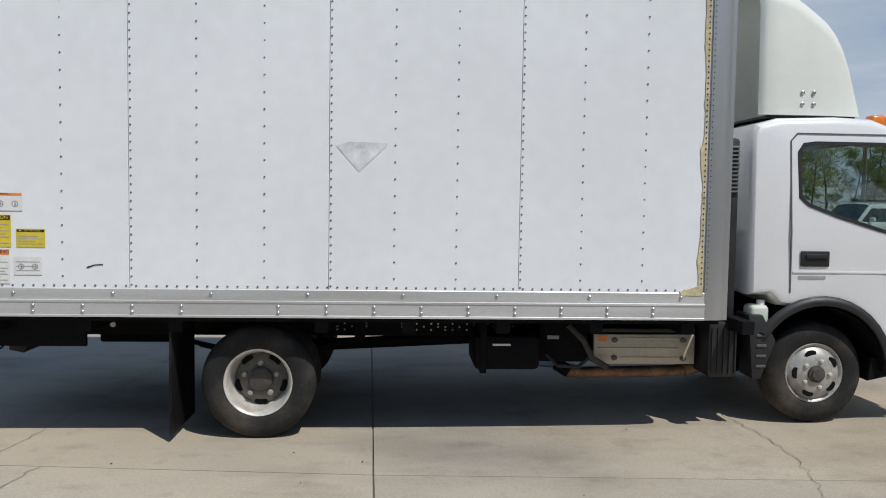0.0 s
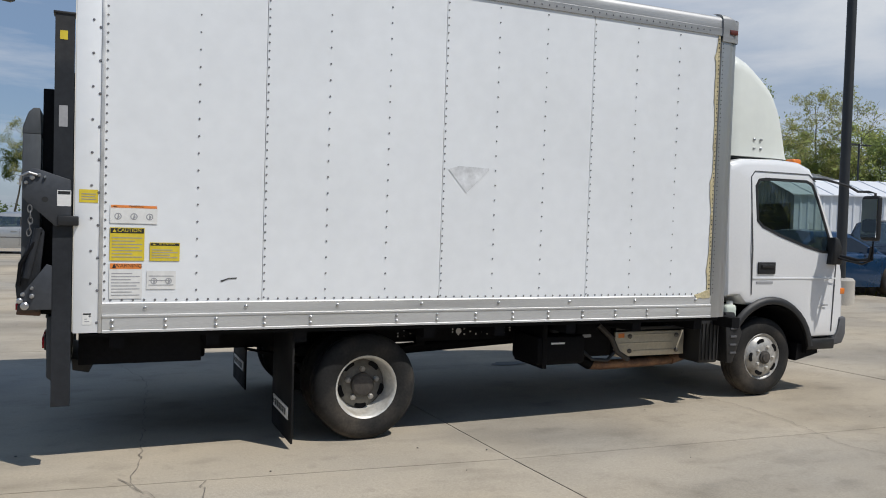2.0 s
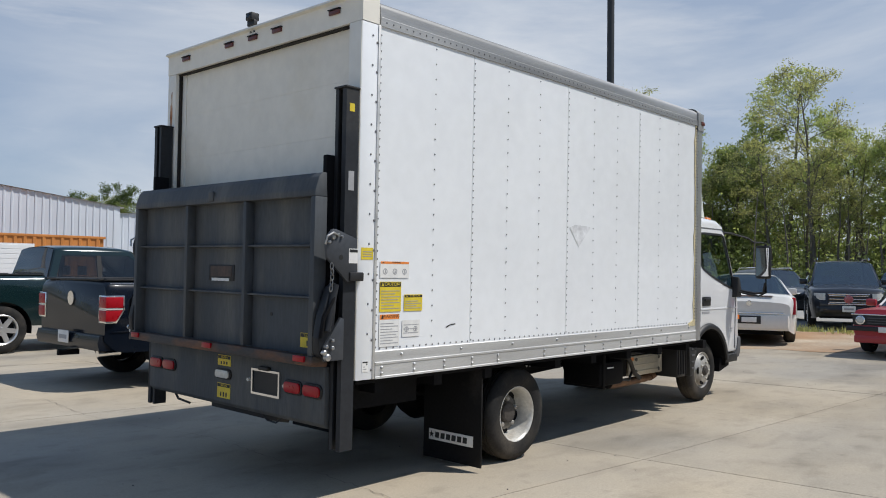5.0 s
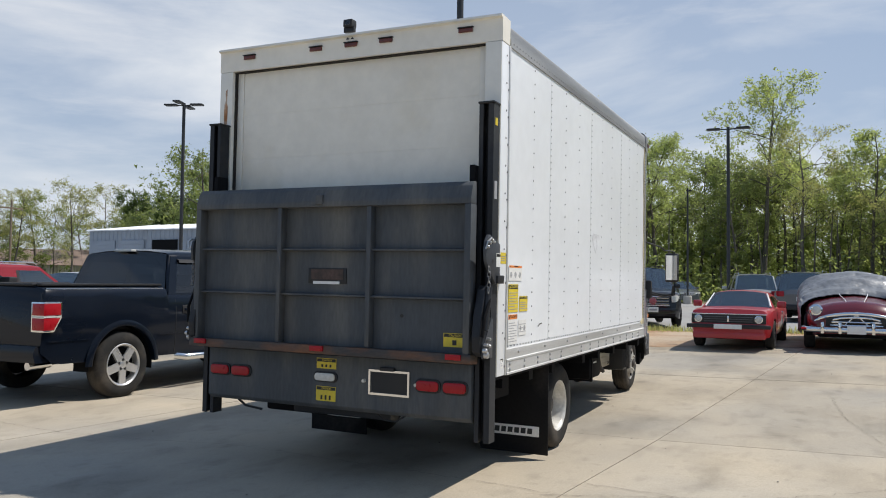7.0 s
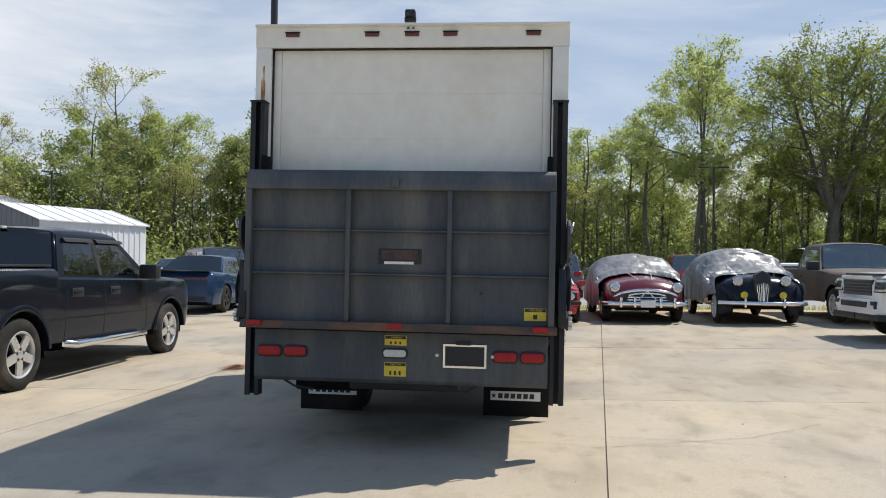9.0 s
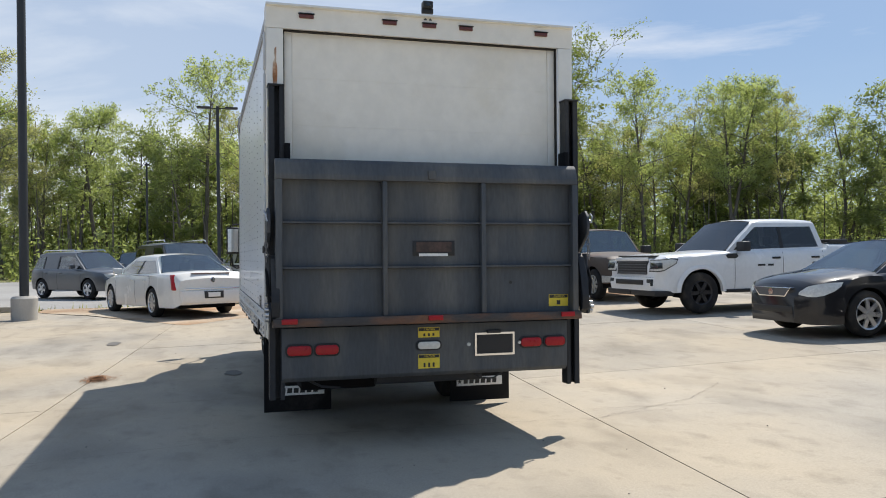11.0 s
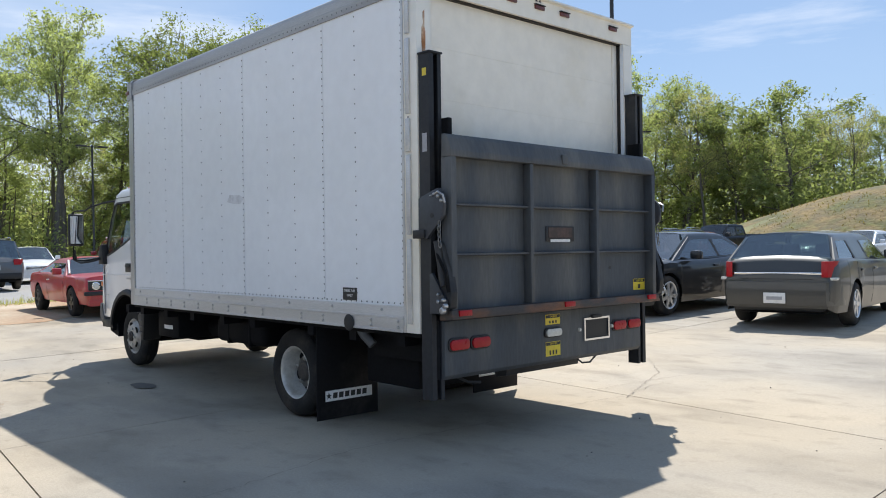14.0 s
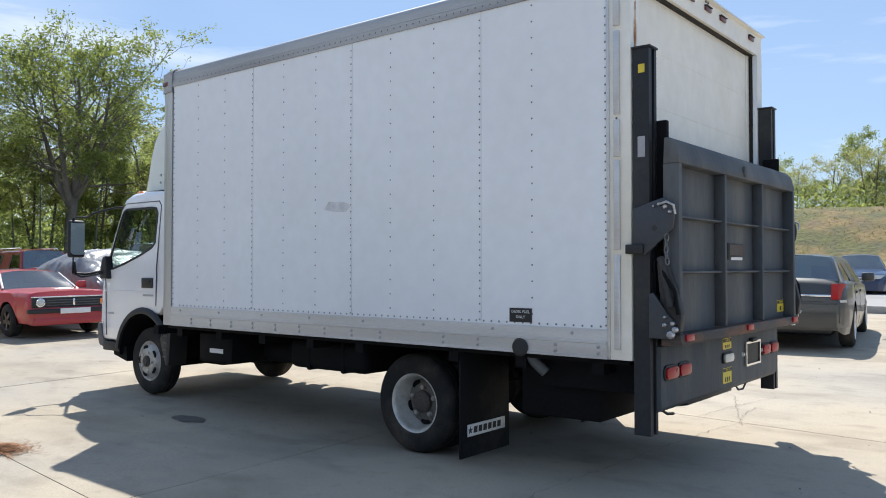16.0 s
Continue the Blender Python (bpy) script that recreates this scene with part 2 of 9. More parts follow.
M["rust"] = mat("rusty steel", (0.23, 0.085, 0.03), 0.8, var=0.35, scale=5, fine=40, bump=0.002, tint=(0.055, 0.045, 0.04), tint_scale=2.5, tint_at=0.5)
M["rust_streak"] = mat("orange rust over white paint", (0.36, 0.15, 0.055), 0.8, var=0.3, scale=9, fine=50, tint=(0.62, 0.52, 0.40), tint_scale=14, tint_at=0.55)
M["chassis"] = mat("chassis black", (0.006, 0.006, 0.007), 0.75, var=0.3, scale=3, spec=0.15)
M["rubber"] = mat("tyre rubber", (0.022, 0.0215, 0.021), 0.85, spec=0.25, var=0.25, scale=5, fine=60, bump=0.001, tint=(0.065, 0.055, 0.044), tint_scale=2.5, tint_at=0.60)
M["flap"] = mat("mud flap rubber", (0.008, 0.008, 0.009), 0.7, spec=0.2, var=0.25, scale=3, tint=(0.05, 0.045, 0.04), tint_scale=2, tint_at=0.65)
M["rim_white"] = mat("silver-white steel wheel", (0.62, 0.60, 0.55), 0.4, metal=0.25, var=0.14, scale=7, tint=(0.34, 0.30, 0.24), tint_scale=6, tint_at=0.66)
M["rim_front"] = mat("dull silver steel wheel", (0.46, 0.445, 0.415), 0.45, metal=0.35, var=0.16, scale=7, tint=(0.20, 0.175, 0.14), tint_scale=5, tint_at=0.60)
M["rim_alloy"] = mat("alloy wheel", (0.66, 0.66, 0.66), 0.3, metal=0.75, var=0.06, scale=6)
M["rim_dark"] = mat("dark alloy wheel", (0.03, 0.03, 0.032), 0.35, metal=0.3, var=0.1, scale=6)
M["hub_dark"] = mat("greasy hub", (0.06, 0.052, 0.045), 0.7, var=0.3, scale=12)
M["plastic"] = mat("black plastic", (0.017, 0.017, 0.018), 0.55, var=0.15, scale=6, bump=0.0006, fine=200)
M["grey_plastic"] = mat("grey plastic", (0.10, 0.10, 0.105), 0.6, var=0.15, scale=6)
M["heat_shield"] = mat("tan heat shield", (0.52, 0.47, 0.37), 0.5, metal=0.45, var=0.12, scale=4)
M["pipe_rust"] = mat("heat-browned exhaust pipe", (0.27, 0.15, 0.08), 0.6, metal=0.4, var=0.3, scale=6, tint=(0.12, 0.07, 0.05), tint_scale=5, tint_at=0.55)
M["red_lens"] = mat("red lens", (0.36, 0.005, 0.012), 0.3, var=0.08, scale=20, coat=0.15, spec=0.3)
M["dark_red_lens"] = mat("faded red marker lens", (0.13, 0.036, 0.026), 0.3, var=0.15, scale=20)
M["amber"] = mat("amber lens", (0.75, 0.20, 0.02), 0.2, var=0.08, scale=20, coat=0.5)
M["clear_lens"] = mat("clear lens", (0.60, 0.60, 0.56), 0.12, var=0.1, scale=20, coat=0.8)
M["yellow"] = mat("yellow decal", (0.70, 0.54, 0.04), 0.45, var=0.08, scale=12)
M["white_decal"] = mat("white decal", (0.78, 0.77, 0.74), 0.45, var=0.05, scale=12)
M["orange_decal"] = mat("orange decal", (0.80, 0.25, 0.05), 0.45, var=0.06, scale=12)
M["ink"] = mat("black ink", (0.02, 0.02, 0.02), 0.5, var=0.1)
M["grey_ink"] = mat("grey ink", (0.35, 0.35, 0.36), 0.5, var=0.1)
M["sealant"] = mat("yellowed sealant", (0.56, 0.48, 0.29), 0.6, var=0.25, scale=9, fine=60)
M["smear"] = mat("grey glue residue", (0.60, 0.605, 0.61), 0.55, var=0.1, scale=12, tint=(0.75, 0.76, 0.77), tint_scale=9, tint_at=0.5)
M["chrome"] = mat("chrome", (0.80, 0.80, 0.80), 0.1, metal=1.0, var=0.04, scale=6)
M["mirror"] = mat("mirror glass", (0.85, 0.86, 0.86), 0.02, metal=1.0, var=0.0)
M["cab_glass"] = glass("cab window glass", (0.60, 0.68, 0.66), 0.09)
M["dark_glass"] = glass("dark tinted window glass", (0.26, 0.28, 0.29), 0.09)
M["mid_glass"] = glass("green tinted window glass", (0.50, 0.57, 0.56), 0.22)
M["seat"] = mat("dark seat cloth", (0.045, 0.045, 0.05), 0.9, var=0.15, scale=10)
M["bottle"] = mat("milky plastic bottle", (0.55, 0.60, 0.52), 0.5, var=0.06, scale=9)
M["orange_box"] = mat("orange container paint", (0.52, 0.20, 0.045), 0.6, var=0.1, scale=0.7, tint=(0.36, 0.13, 0.04), tint_scale=0.6, tint_at=0.66)
M["metal_wall"] = mat("pale grey-blue metal cladding", (0.62, 0.66, 0.72), 0.5, var=0.05, scale=0.4, rnd=0.03)
M["blue_wall"] = mat("blue-grey metal cladding", (0.33, 0.37, 0.42), 0.55, var=0.06, scale=0.4)
M["metal_roof"] = mat("white metal roof", (0.76, 0.77, 0.78), 0.45, var=0.05, scale=0.5)
M["shingle"] = mat("brown shingles", (0.22, 0.16, 0.13), 0.9, var=0.2, scale=1, fine=12)
M["pole"] = mat("dark bronze pole paint", (0.03, 0.032, 0.034), 0.5, var=0.15, scale=2)
M["chain"] = mat("dull zinc chain", (0.20, 0.20, 0.20), 0.5, metal=0.7, var=0.2, scale=9)
M["galv"] = mat("galvanised pole", (0.45, 0.46, 0.47), 0.5, metal=0.5, var=0.1, scale=2)
M["wood_pole"] = mat("weathered utility pole", (0.22, 0.17, 0.12), 0.9, var=0.25, scale=2)
M["bark"] = mat("grey-brown bark", (0.135, 0.118, 0.098), 0.95, var=0.3, scale=1.4, fine=12, bump=0.03, stretch=(1, 1, 0.3), rnd=0.15)
M["leaf_lime"] = leaf_mat("spring leaves", (0.30, 0.34, 0.175))
M["leaf_green"] = leaf_mat("fresh green leaves", (0.205, 0.24, 0.115))
M["leaf_oak"] = leaf_mat("deep green oak leaves", (0.165, 0.195, 0.078))
M["leaf_dark"] = leaf_mat("dark green needles", (0.09, 0.125, 0.05))
M["leaf_bud"] = leaf_mat("pale budding leaves", (0.31, 0.31, 0.17))
M["straw"] = mat("pine straw", (0.26, 0.12, 0.05), 0.95, var=0.35, scale=8, island=0.3)
M["stain"] = mat("dark oil stain", (0.15, 0.135, 0.115), 0.7, var=0.25, scale=5)
M["tarp"] = mat("silver-grey tarpaulin", (0.22, 0.225, 0.232), 0.38, metal=0.2, var=0.14, scale=2.5, fine=16, bump=0.012)


def paint(name, col, metal=0.0, rough=0.30, coat=0.5, var=0.04, tint=None, spec=0.5):
    return mat(name, col, rough, metal=metal, spec=spec, var=var, scale=1.3, fine=14, coat=coat, tint=tint, tint_scale=1.1, tint_at=0.66)


# ---- lie of the lot: flat under the truck, rising gently to the east and south ----
def joint_y(x, k):
    return 4.45 - 0.095 * x + 4.86 * k


def rise(x, y):
    return 0.0145 * min(12.0, max(0.0, x + 0.1)) * (1 - 0.4 * min(1.0, max(0.0, (y - 4.0) / 4.0))) + 0.0105 * min(9.0, max(0.0, joint_y(x, 0) - y))


# ---- mesh helpers ----
def thing(name, m, label, category, group="", kind=""):
    ob = new(name)
    ob.matrix_basis = m
    return tagged(ob, label, category, group, kind)


def to_mesh(name, bm, material, smooth=32):
    bmesh.ops.recalc_face_normals(bm, faces=bm.faces)
    me = bpy.data.meshes.new(name)
    bm.to_mesh(me)
    bm.free()
    if smooth:
        me.polygons.foreach_set("use_smooth", [True] * len(me.polygons))
        me.set_sharp_from_angle(angle=radians(smooth))
    me.materials.append(material)
    return me


def part(name, bm, material, parent=None, label="", smooth=32, m=None, kind=""):
    """Links a bmesh as one mesh object under a thing or a part."""
    ob = new(name, to_mesh(name, bm, material, smooth))
    ob.parent = parent
    if m is not None:
        ob.matrix_basis = m
    return tagged(ob, label, kind=kind)


def share(name, me, parent, m, label=""):
    ob = new(name, me)
    ob.parent = parent
    ob.matrix_basis = m
    return tagged(ob, label)


def box(bm, x0, x1, y0, y1, z0, z1, bevel=0.0, seg=2):
    made = bmesh.ops.create_cube(bm, size=1, matrix=Matrix.LocRotScale(
        ((x0 + x1) / 2, (y0 + y1) / 2, (z0 + z1) / 2), None, (abs(x1 - x0), abs(y1 - y0), abs(z1 - z0))))
    if bevel:
        edges = list({e for v in made["verts"] for e in v.link_edges})
        bmesh.ops.bevel(bm, geom=edges, offset=bevel, segments=seg, profile=0.5, affect="EDGES")
    return bm


def cuboid(*a, **k):
    return box(bmesh.new(), *a, **k)


def lathe(bm, profile, axis="y", centre=(0, 0, 0), seg=32, closed=False, caps=(True, True)):
    """Turns a profile of (along the axis, radius) round the axis."""
    rings = []
    c = Vector(centre)
    for a, r in profile:
        ring = []
        for i in range(seg):
            u = 2 * math.pi * i / seg
            p, q = r * math.cos(u), r * math.sin(u)
            v = {"x": (a, p, q), "y": (p, a, q), "z": (p, q, a)}[axis]
            ring.append(bm.verts.new(c + Vector(v)))
        rings.append(ring)
    pairs = list(zip(rings, rings[1:])) + ([(rings[-1], rings[0])] if closed else [])
    for r0, r1 in pairs:
        for i in range(seg):
            bm.faces.new((r0[i], r0[(i + 1) % seg], r1[(i + 1) % seg], r1[i]))
    if not closed:
        for ring, cap in zip((rings[0], rings[-1]), caps):
            if cap:
                bm.faces.new(ring)
    return bm


def rod(bm, a, b, r, seg=10, r2=None):
    a, b = Vector(a), Vector(b)
    q = (b - a).to_track_quat("Z", "Y").to_matrix()
    rings = []
    for p, rr in ((a, r), (b, r if r2 is None else r2)):
        rings.append([bm.verts.new(p + q @ Vector((rr * math.cos(2 * math.pi * i / seg), rr * math.sin(2 * math.pi * i / seg), 0))) for i in range(seg)])
    for i in range(seg):
        bm.faces.new((rings[0][i], rings[0][(i + 1) % seg], rings[1][(i + 1) % seg], rings[1][i]))
    bm.faces.new(rings[0])
    bm.faces.new(rings[1])
    return bm


def tube(bm, pts, r, seg=10):
    """A bent round bar through the points."""
    pts = [Vector(p) for p in pts]
    rings = []
    for i, p in enumerate(pts):
        d = (pts[min(i + 1, len(pts) - 1)] - pts[max(i - 1, 0)]).normalized()
        q = d.to_track_quat("Z", "Y").to_matrix()
        rr = r[i] if isinstance(r, (list, tuple)) else r
        rings.append([bm.verts.new(p + q @ Vector((rr * math.cos(2 * math.pi * k / seg), rr * math.sin(2 * math.pi * k / seg), 0))) for k in range(seg)])
    for r0, r1 in zip(rings, rings[1:]):
        for k in range(seg):
            bm.faces.new((r0[k], r0[(k + 1) % seg], r1[(k + 1) % seg], r1[k]))
    bm.faces.new(rings[0])
    bm.faces.new(rings[-1])
    return bm


def prism(bm, outline, axis, a0, a1, bevel=0.0):
    """Pushes an outline of two coordinates from a0 to a1 along the axis."""
    def at(p, a):
        return {"x": (a, p[0], p[1]), "y": (p[0], a, p[1]), "z": (p[0], p[1], a)}[axis]
    lo = [bm.verts.new(at(p, a0)) for p in outline]
    hi = [bm.verts.new(at(p, a1)) for p in outline]
    n = len(outline)
    fs = [bm.faces.new(lo), bm.faces.new(hi)]
    for i in range(n):
        fs.append(bm.faces.new((lo[i], lo[(i + 1) % n], hi[(i + 1) % n], hi[i])))
    if bevel:
        edges = list({e for f in fs for e in f.edges})
        bmesh.ops.bevel(bm, geom=edges, offset=bevel, segments=2, profile=0.5, affect="EDGES")
    return bm


def sheet(bm, rows):
    """A skin over a grid of points."""
    vs = [[bm.verts.new(p) for p in row] for row in rows]
    for a, b in zip(vs, vs[1:]):
        for i in range(len(a) - 1):
            bm.faces.new((a[i], a[i + 1], b[i + 1], b[i]))
    return vs


def lerp(a, b, u):
    return a + (b - a) * u


def along(keys, x):
    """A value from (x, value) keys in order, with smooth steps between."""
    if x <= keys[0][0]:
        return keys[0][1]
    for (x0, v0), (x1, v1) in zip(keys, keys[1:]):
        if x <= x1:
            return lerp(v0, v1, (x - x0) / (x1 - x0))
    return keys[-1][1]


def lettering(words, size, material, parent, m, name="lettering", depth=0.0015):
    cu = bpy.data.curves.new(name, "FONT")
    cu.body, cu.size, cu.extrude = words, size, depth
    cu.align_x, cu.align_y = "CENTER", "CENTER"
    ob = new(name, cu)
    me = bpy.data.meshes.new_from_object(ob.evaluated_get(bpy.context.evaluated_depsgraph_get()))
    bpy.data.objects.remove(ob)
    me.materials.clear()
    me.materials.append(material)
    ob = new(name, me)
    ob.parent = parent
    ob.matrix_basis = m
    return ob


# ---- the box truck; local y runs to its left side, x to its front ----
NARROW = 0.9837
truck = thing("box_truck", pose(0, 6.235, 0.016, 0.5) @ Matrix.Diagonal((1, NARROW, 1, 1)), "white cab-over box truck with aluminium rails and a rear lift gate", "truck")
RS, LS = -1.225, 1.225
SEAMS = (-2.54, -1.612, -0.402, 0.785, 1.975)
POSTS = (-2.01, -1.205, -0.797, 0.003, 0.39, 1.18, 1.577)

cargo = part("cargo_box", cuboid(-2.552, 2.14, -1.212, 1.212, 0.83, 3.20), M["white_panel"], truck, "white riveted aluminium cargo box")
cargo.matrix_basis = pose(0, 0, 0.0048) @ Matrix.Diagonal((1, 1, 0.994, 1))


def side_panel(x0, x1, s, dx):
    """One sheet of the cargo side, very slightly wavy."""
    bm = bmesh.new()
    nx, nz = 14, 26
    rows = []
    for j in range(nz + 1):
        z = lerp(0.965, 3.075, j / nz)
        row = []
        for i in range(nx + 1):
            x = lerp(x0 + 0.002, x1 - 0.002, i / nx)
            edge = min(1, 6 * min(i / nx, 1 - i / nx), 6 * min(j / nz, 1 - j / nz))
            w = 0.0035 * edge * noise.noise(Vector((x * 2.1 + s * 7, z * 1.7, s)))
            row.append((x, s * (1.225 + w), z))
        rows.append(row)
    sheet(bm, rows)
    geom = bmesh.ops.extrude_face_region(bm, geom=bm.faces[:])
    for v in geom["geom"]:
        if isinstance(v, bmesh.types.BMVert):
            v.co.y = s * 1.2125
    return bm


def dome(bm, x, y, z, s, r=0.0068, h=0.004):
    ring = [bm.verts.new((x + r * math.cos(a), y, z + r * math.sin(a))) for a in [k * math.pi / 3 for k in range(6)]]
    top = [bm.verts.new((x + 0.55 * r * math.cos(a), y + s * h, z + 0.55 * r * math.sin(a))) for a in [k * math.pi / 3 for k in range(6)]]
    for k in range(6):
        bm.faces.new((ring[k], ring[(k + 1) % 6], top[(k + 1) % 6], top[k]))
    bm.faces.new(top)


for s, dx in ((-1, 0.0), (1, 0.0)):
    seams = [SEAMS[0]] + [x + dx for x in SEAMS[1:4]] + [SEAMS[4]]
    for x0, x1 in zip(seams, seams[1:]):
        part("side_panel", side_panel(x0, x1, s, dx), M["white_panel"], cargo)
    rv = bmesh.new()
    for x in seams:
        for sx in ((-0.012, 0.012) if x in seams[1:4] else (0.015 if x < 0 else -0.015,)):
            n = 40 if sx > 0 or x not in seams[1:4] else 0
            for k in range(n):
                dome(rv, x + sx, s * 1.226, 1.00 + 0.0515 * k, s)
    for x in POSTS:
        for k in range(20):
            dome(rv, x + dx, s * 1.226, 1.05 + 0.104 * k, s, 0.0066)
    for k in range(72):
        dome(rv, -2.49 + 0.0612 * k, s * 1.226, 0.992, s, 0.0075)
        dome(rv, -2.49 + 0.0612 * k, s * 1.236, 3.095, s, 0.007)
    part("riveting", rv, M["rivet"], cargo, "rows of small dull rivets", kind="stuff")
    # bottom rail: a stepped extrusion with paired bolts
    prof = [(s * 1.2135, 0.80), (s * 1.243, 0.80), (s * 1.243, 0.812), (s * 1.238, 0.816), (s * 1.238, 0.888), (s * 1.243, 0.892),
            (s * 1.243, 0.903), (s * 1.233, 0.907), (s * 1.233, 0.972), (s * 1.228, 0.978), (s * 1.2135, 0.964)]
    rail = part("bottom_rail", prism(bmesh.new(), prof, "x", -2.535, 1.985), M["alu"], cargo, "mill-finish aluminium bottom rail with paired bolts", smooth=20)
    bolt = bmesh.new()
    lathe(bolt, [(0, 0.011), (s * 0.006, 0.011), (s * 0.010, 0.006)], "y", seg=10)
    bolt_me = to_mesh("bolt", bolt, M["steel"])
    for k in range(16):
        x = -2.48 + 0.295 * k
        if k != 5 and x < 1.93:
            for z in (0.832, 0.870):
                share("bolt", bolt_me, rail, pose(x + dx, s * 1.239, z))
    for k in range(8):
        share("bolt", bolt_me, rail, pose(-2.30 + 0.59 * k, s * 1.234, 0.945))
    # top rail, rounded over
    prof = [(s * 1.2135, 3.065), (s * 1.236, 3.065), (s * 1.236, 3.12), (s * 1.230, 3.125), (s * 1.230, 3.18), (s * 1.222, 3.205), (s * 1.20, 3.222), (s * 1.15, 3.228), (s * 1.15, 3.201), (s * 1.2135, 3.20)]
    part("top_rail", prism(bmesh.new(), prof, "x", -2.54, 2.05), M["alu_top"], cargo, "weathered aluminium top rail", smooth=40)
    # front corner post
    arc = [(1.984, s * 1.234), (2.05, s * 1.234)] + [(2.05 + 0.125 * math.sin(a), s * (1.109 + 0.125 * math.cos(a))) for a in [k * math.pi / 16 for k in range(1, 9)]] + [(2.175, s * 1.02), (2.15, s * 1.02), (2.1425, s * 1.2125), (1.984, s * 1.2125)]
    post = part("corner_post", prism(bmesh.new(), arc, "z", 0.80, 3.07), M["alu_post"], cargo, "rounded aluminium front corner post")
    cap = prism(bmesh.new(), [(x + 0.012 * (x > 2), y + s * 0.01) for x, y in arc], "z", 3.02, 3.20)
    cap_ob = part("corner_cap", cap, M["alu_top"], cargo, "cast aluminium front corner cap", smooth=40)
    bm = bmesh.new()
    rows = []
    for i in range(6):
        u = i / 5 * math.pi / 2
        rows.append([(x - (1 - math.cos(u)) * 0.10 * (x > 2.0), y - s * (1 - math.cos(u)) * 0.10, 3.20 + 0.055 * math.sin(u)) for x, y in arc[:10]])
    sheet(bm, rows)
    part("corner_dome", bm, M["alu_top"], cap_ob)
    part("marker_light", cuboid(2.05, 2.13, s * 1.222, s * 1.252, 3.08, 3.12, 0.008), M["dark_red_lens"], cap_ob, "faded red side marker")
    # rear corner post of the frame
    part("rear_post", cuboid(-2.69, -2.548, s * 1.105, s * 1.229, 0.80, 3.07, 0.004), M["rear_white"] if s > 0 else M["white_panel"], cargo, "white painted rear corner post")
    # cream sheet mimics bounce on the rear face; the sunlit side stays white
    if s < 0:
        part("post_face", cuboid(-2.695, -2.6905, -1.227, -1.107, 0.81, 3.068, 0.0015), M["rear_white"], cargo, "cream-white post face, warm bounce in its colour")
    part("edge_strip", cuboid(-2.556, -2.535, s * 1.214, s * 1.236, 0.80, 3.07, 0.003), M["alu"], cargo, "thin aluminium edge strip")
    rv = bmesh.new()
    for k in range(12):
        dome(rv, -2.60, s * 1.230, 0.90 + 0.19 * k, s, 0.008)
        if s < 0:
            dome(rv, -2.563, s * 1.230, 0.86 + 0.19 * k, s, 0.009)
    part("post_riveting", rv, M["rivet"], cargo, kind="stuff")
# the left post carries short bent clips of aluminium strip
for k, (z0, z1) in enumerate(((0.86, 1.42), (1.45, 1.98), (2.0, 2.22), (2.25, 2.75), (2.78, 3.05))):
    part("post_clip", cuboid(-2.625, -2.585, 1.2295, 1.246, z0, z1, 0.004), M["alu"], cargo, "loose aluminium cover strip")

part("front_wall", cuboid(2.1405, 2.155, -1.015, 1.015, 0.83, 3.19), M["white_panel"], cargo)
rows = []
bm = bmesh.new()
for i in range(2):
    rows.append([(lerp(-2.66, 2.05, i), y, 3.203 + 0.035 * (1 - (y / 1.15) ** 2)) for y in [lerp(-1.148, 1.148, k / 12) for k in range(13)]])
sheet(bm, rows)
part("roof_skin", bm, M["white_gloss"], cargo, "white roof skin, slightly crowned")
part("rear_header", prism(bmesh.new(), [(-2.69, 3.072), (-2.55, 3.072), (-2.55, 3.244), (-2.715, 3.25), (-2.72, 3.234), (-2.692, 3.226)], "y", -1.232, 1.232), M["rear_white"], cargo, "cream-white rear header with a drip edge", smooth=20)
# roll-up door in sections
part("door_sill", cuboid(-2.655, -2.553, -1.103, 1.103, 0.831, 0.958, 0.004), M["gate_steel"], cargo)
for k in range(6):
    z0 = 0.96 + 0.353 * k
    bm = cuboid(-2.625, -2.60, -1.035, 1.035, z0 + 0.0002, z0 + 0.3529, 0.0012, 1)
    part("door_section", bm, M["rear_white"], cargo, "cream-white roll-up door section", smooth=25)
for s in (-1, 1):
    part("door_track", cuboid(-2.632, -2.60, s * 1.037, s * 1.103, 0.96, 3.07, 0.003), M["rear_white"], cargo)
    part("door_seal", cuboid(-2.66, -2.60, s * 1.095, s * 1.1042, 0.96, 3.061), M["seal"], cargo)
part("top_seal", cuboid(-2.665, -2.61, -1.103, 1.103, 3.063, 3.0712), M["seal"], cargo)
for y in (0.935, 0.30, -0.015, -0.315, -0.955):
    lamp = part("marker_light", cuboid(-2.706, -2.690, y - 0.055, y + 0.055, 3.153, 3.183, 0.006), M["dark_red_lens"], cargo, "small faded red marker light")
    part("lamp_hood", cuboid(-2.712, -2.690, y - 0.06, y + 0.06, 3.184, 3.191, 0.002), M["plastic"], lamp)
for y in (-0.035, 0.005):
    part("hook", prism(bmesh.new(), [(y, 3.212), (y + 0.022, 3.212), (y + 0.022, 3.219), (y + 0.014, 3.219), (y + 0.014, 3.242), (y + 0.008, 3.242), (y + 0.008, 3.219), (y, 3.219)], "x", -2.697, -2.6925), M["plastic"], cargo)
camera_bits = part("rear_view_unit", cuboid(-2.73, -2.66, -0.04, 0.04, 3.295, 3.355, 0.01), M["plastic"], cargo, "small black rear-view unit on the roof edge")
part("bracket", cuboid(-2.71, -2.68, -0.045, 0.045, 3.262, 3.30, 0.003), M["plastic"], camera_bits)
